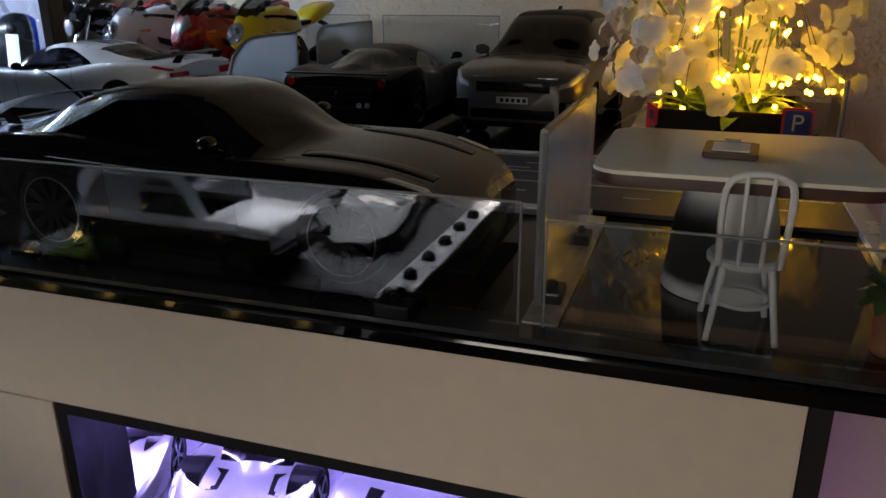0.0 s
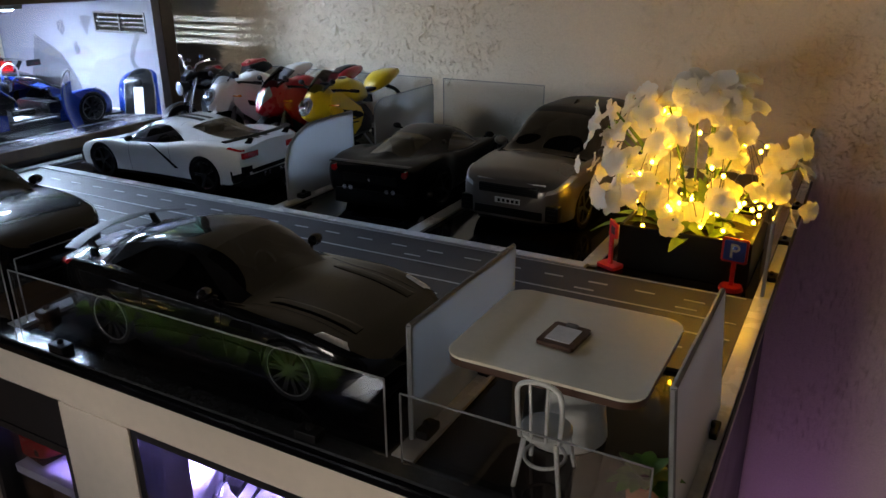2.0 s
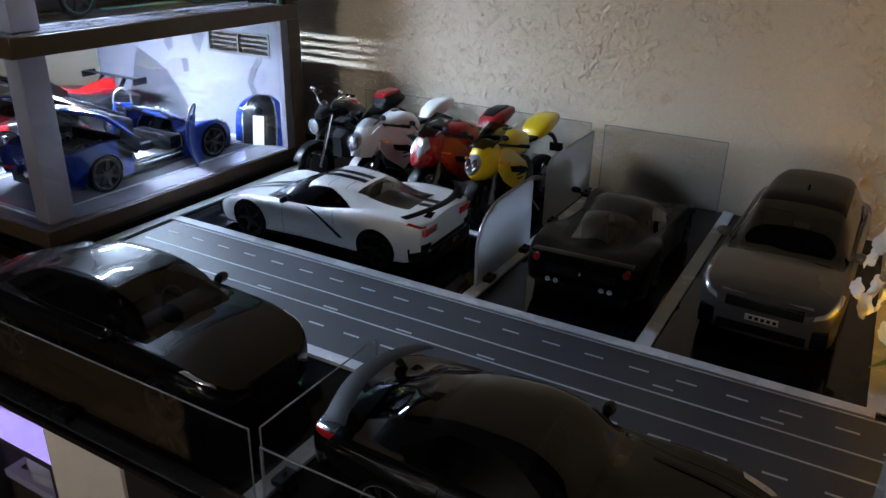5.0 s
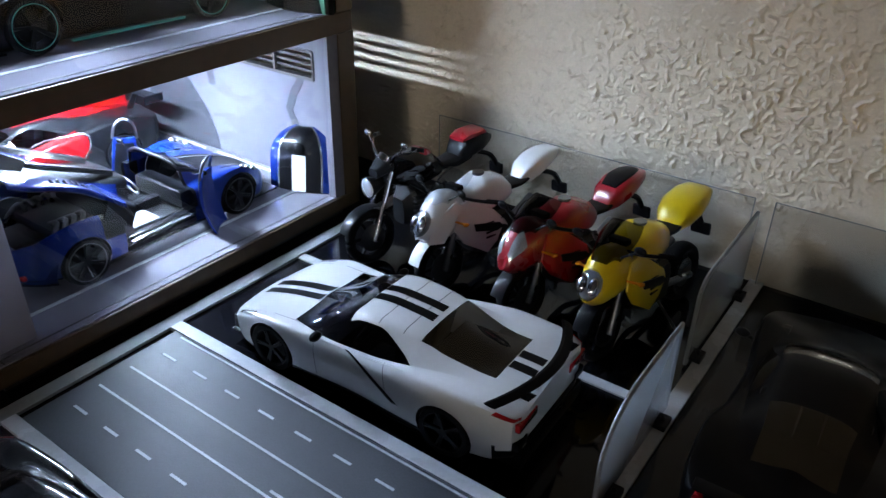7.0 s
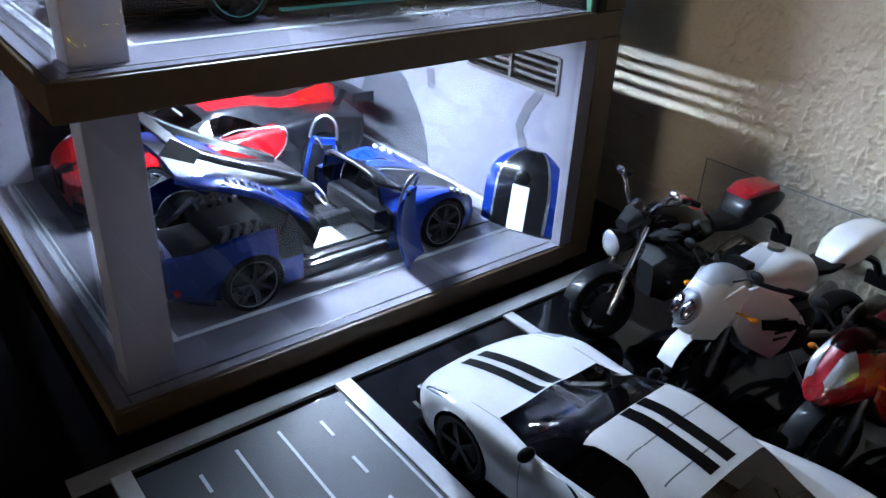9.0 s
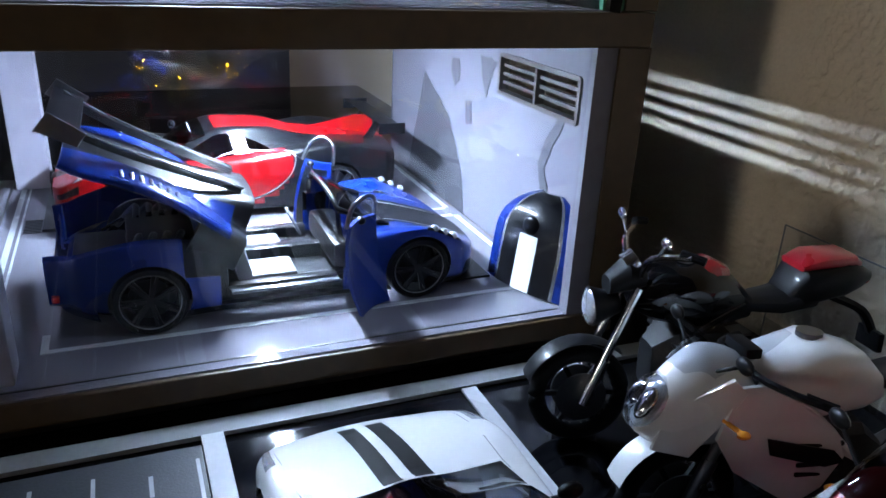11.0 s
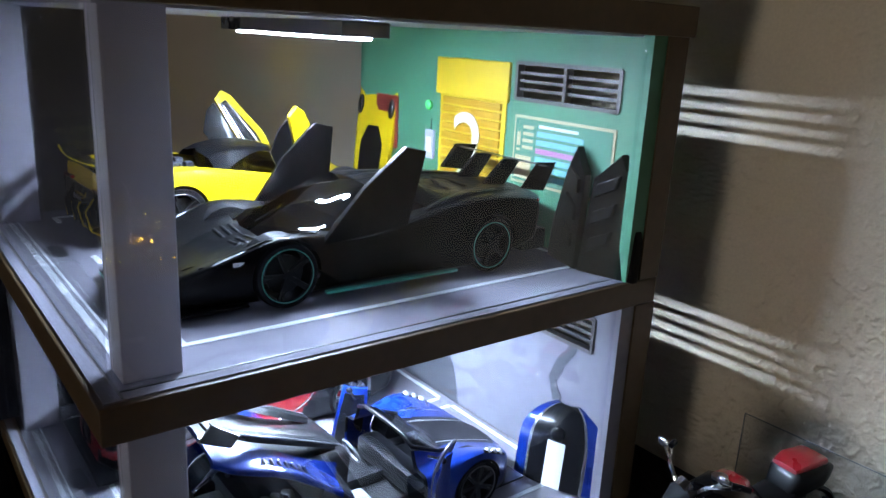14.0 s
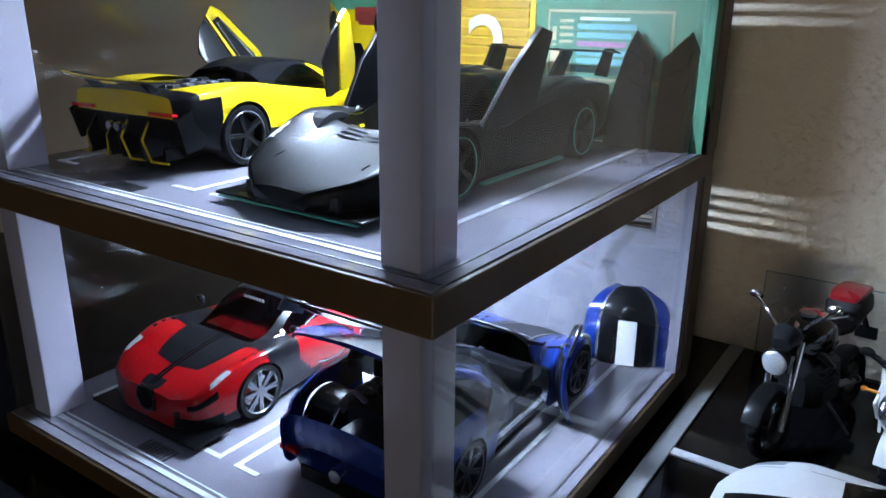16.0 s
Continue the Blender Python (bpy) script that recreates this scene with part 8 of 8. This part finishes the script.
# ---- cars on the lit shelf inside the cabinet ----
SILVER_PAINT = mat("silver_car_paint", (0.45, 0.45, 0.47), 0.22, metal=0.6, coat=1.0, var=0.05)
PEARL = mat("pearl_white_paint", (0.72, 0.71, 0.73), 0.22, coat=1.0, var=0.03)
ORANGE_TRIM = mat("orange_trim", (0.6, 0.16, 0.02), 0.35)
SHELF = -0.2620
for x, rz, paint, spec, label in (
        (-0.695, -84, PEARL, YEL, "pearl white model supercar on the purple-lit cabinet shelf"),
        (-0.500, -96, RED_PAINT, REDCAR, "red model supercar on the purple-lit cabinet shelf"),
        (-0.352, -70, SILVER_PAINT, VEN, "silver model supercar with orange trim on the cabinet shelf"),
        (-0.205, -80, SILVER_PAINT, YEL, "silver model supercar with orange trim on the cabinet shelf"),
        (-0.065, -90, SILVER_PAINT, REDCAR, "silver model supercar on the purple-lit cabinet shelf"),
        (0.070, -88, RED_PAINT, YEL, "red model supercar on the purple-lit cabinet shelf")):
    sp = dict(spec, windows={k: v for k, v in spec["windows"].items() if k != "open"})
    c = Car("model_supercar", pose(x, 0.518, SHELF, 0, 0, rz), label, paint, sp, 1 / 18)
    c.build(nu=60).wheels(5, SILVER, style="split").mirrors(0.6, 0.9, 0.9, paint, 0.09)
    c.patch("headlight", [(1.6, 5.0), (2.0, 4.8), (1.95, 5.3), (1.6, 5.5)], LENS, 0.012)
    c.box("front_intake", 2.0, 2.28, 0.25, 0.7, 0.18, 0.34, SATIN_BLACK, 0.03, True)
    c.box("front_splitter", 1.8, 2.3, -0.9, 0.9, 0.08, 0.11, ORANGE_TRIM if "orange" in label else SATIN_BLACK, 0.01)
    c.patch("bonnet_vent", [(1.3, 6.8), (1.7, 6.9), (1.65, 7.6), (1.3, 7.7)], SATIN_BLACK, 0.01)

# ---- second display board behind, seen in the acrylic's reflections ----
MOSS = mat("moss", (0.11, 0.19, 0.025), 0.9, var=0.5, grain=350, bump=0.8)
BZ = -0.160
sb = empty("display_stand", pose(0, 0, 0), "low dark display stand with a grey toy street on top", "display stand")
part("stand", boxed(-0.62, -0.140, -0.62, 0.030, -0.8, BZ - 0.012), CAB_DARK, sb)
part("board", boxed(-0.62, -0.140, -0.62, 0.030, BZ - 0.0118, BZ, 0.001), mat("street_print", (0.09, 0.09, 0.1), 0.6, var=0.2, spec=0.1), sb, "grey printed street")
part("border", boxed(-0.172, -0.142, -0.62, 0.028, BZ + 0.0002, BZ + 0.003), LINE, sb, "white border strip")
ms = bmesh.new()
rnd = random.Random(3)
for i in range(420):
    x, y = (rnd.uniform(-0.56, -0.185), rnd.uniform(-0.045, 0.027)) if i < 280 else (rnd.uniform(-0.56, -0.495), rnd.uniform(-0.30, -0.04))
    q = bmesh.ops.create_icosphere(ms, subdivisions=1, radius=rnd.uniform(0.004, 0.010))
    bmesh.ops.transform(ms, verts=q["verts"], matrix=Matrix.Translation((x, y, BZ + 0.003)) @ Matrix.Diagonal((1.2, 1.0, rnd.uniform(0.6, 1.3), 1)))
tagged(mesh_ob("moss_strip", ms, MOSS, None, "", 60), "strip of green moss along the second display's edge", "moss", "", "stuff")
BALL_LIT = mat("garden_bulb", (1, 0.8, 0.4), 0.3, emit=(1.0, 0.66, 0.2), glow=5.0)
BALL_G = glass("ball_glass", (0.9, 0.88, 0.8), haze=0.1, shine=0.1)
for i in range(9):
    # six along the front edge, then round the corner
    x, y = (-0.190 - 0.0655 * i, -0.009) if i < 6 else (-0.540, -0.045 - 0.0655 * (i - 6))
    g = empty("garden_light", pose(x, y, BZ + 0.006), "small glass ball light in the moss", "garden light", "garden lights in the moss")
    bm = bmesh.new()
    ball(bm, (0, 0, 0.014), 0.0125, 14)
    part("globe", bm, BALL_G, g, "", 60)
    bm = bmesh.new()
    ball(bm, (0, 0, 0.012), 0.0042, 10)
    part("bulb", bm, BALL_LIT, g, "glowing warm bulb", 60)
    bm = bmesh.new()
    cyl(bm, (0, 0, -0.004), (0, 0, 0.003), 0.007, 0.006, 12)
    part("foot", bm, BLACK_PLASTIC, g)
JEEP = dict(wb=2.9, r=0.42, rim=0.6, arch=1.12, clear=0.35, tuck=0.01, crown=0.03, glass=CLEAR_GLASS,
            half=[(-2.2, 0.82), (-2.15, 0.9), (-1.4, 0.92), (1.4, 0.92), (2.0, 0.9), (2.1, 0.82)],
            belt=[(-2.2, 1.12), (1.0, 1.12), (2.0, 1.06), (2.1, 1.0)], top=[(-2.2, 1.14), (1.0, 1.16), (2.0, 1.12), (2.1, 1.04)],
            sill=[(-2.2, 0.5), (2.1, 0.5)], cab=[(-2.2, 1.12), (-2.1, 1.7), (-1.9, 1.82), (0.3, 1.85), (0.45, 1.8), (0.75, 1.2), (0.8, 1.1)],
            wc=[(-2.2, 0.86), (0.8, 0.86)], wr=[(-2.2, 0.74), (0.8, 0.74)], windows=dict(front=(0.36, 0.76, 7.0), side=(-2.0, 0.6, 6.05, 6.95)))
c = Car("model_jeep", pose(-0.388, -0.128, BZ + 0.0004, 0, 0, 3), "white and dark model off-road wagon on the second display", PEARL, JEEP, 1 / 18)
c.build(livery=lambda x, v, y, z: 1 if v < 5 and z < 0.9 else 0, materials=[PEARL, BLACK_PAINT]).wheels(5, SILVER, style="wide")
c.box("bumper", 2.0, 2.3, -0.9, 0.9, 0.5, 0.7, SATIN_BLACK, 0.03)
c.box("headlight", 2.08, 2.13, 0.55, 0.8, 0.82, 0.98, LENS, 0.02, True)
c.box("roof_rack", -1.8, 0.2, -0.7, 0.7, 1.86, 1.9, SATIN_BLACK, 0.01)
c = Car("model_saloon", pose(-0.27, -0.34, BZ + 0.0004, 0, 0, 80), "dark model saloon on the second display", BLACK_PAINT, VEN, 1 / 18)
c.build(nu=60).wheels(5, SILVER, style="split")
c.box("grille", 2.3, 2.5, -0.4, 0.4, 0.2, 0.3, CHROME, 0.02)

# the flat lamp panel over the second display
dl = empty("display_lamp", pose(0, 0, 0), "flat black lamp panel on two posts over the second display", "display lamp")
part("hood", boxed(-0.61, -0.15, -0.56, -0.13, 0.030, 0.040, 0.002), CAB_DARK, dl)
part("light_panel", boxed(-0.59, -0.17, -0.54, -0.15, 0.026, 0.0298), DISPLAY_LIT, dl, "white glowing panel")
for x in (-0.59, -0.17):
    bm = bmesh.new()
    cyl(bm, (x, -0.60, BZ + 0.0002), (x, -0.60, 0.038), 0.006, n=12)
    box(bm, x - 0.006, x + 0.006, -0.60, -0.54, 0.032, 0.039, 0.001)
    part("post", bm, STEEL, dl, "", 30)
for i in range(7):
    k2 = empty("street_bollard", pose(-0.157, -0.03 - 0.055 * i, BZ + 0.0032), "small dark round bollard on the white border", "bollard", "bollards on the border")
    bm = bmesh.new()
    cyl(bm, (0, 0, 0), (0, 0, 0.006), 0.008, 0.007, 16)
    ball(bm, (0, 0, 0.006), 0.007, 12, (1, 1, 0.6))
    part("cap", bm, BLACK_PLASTIC, k2, "", 50)
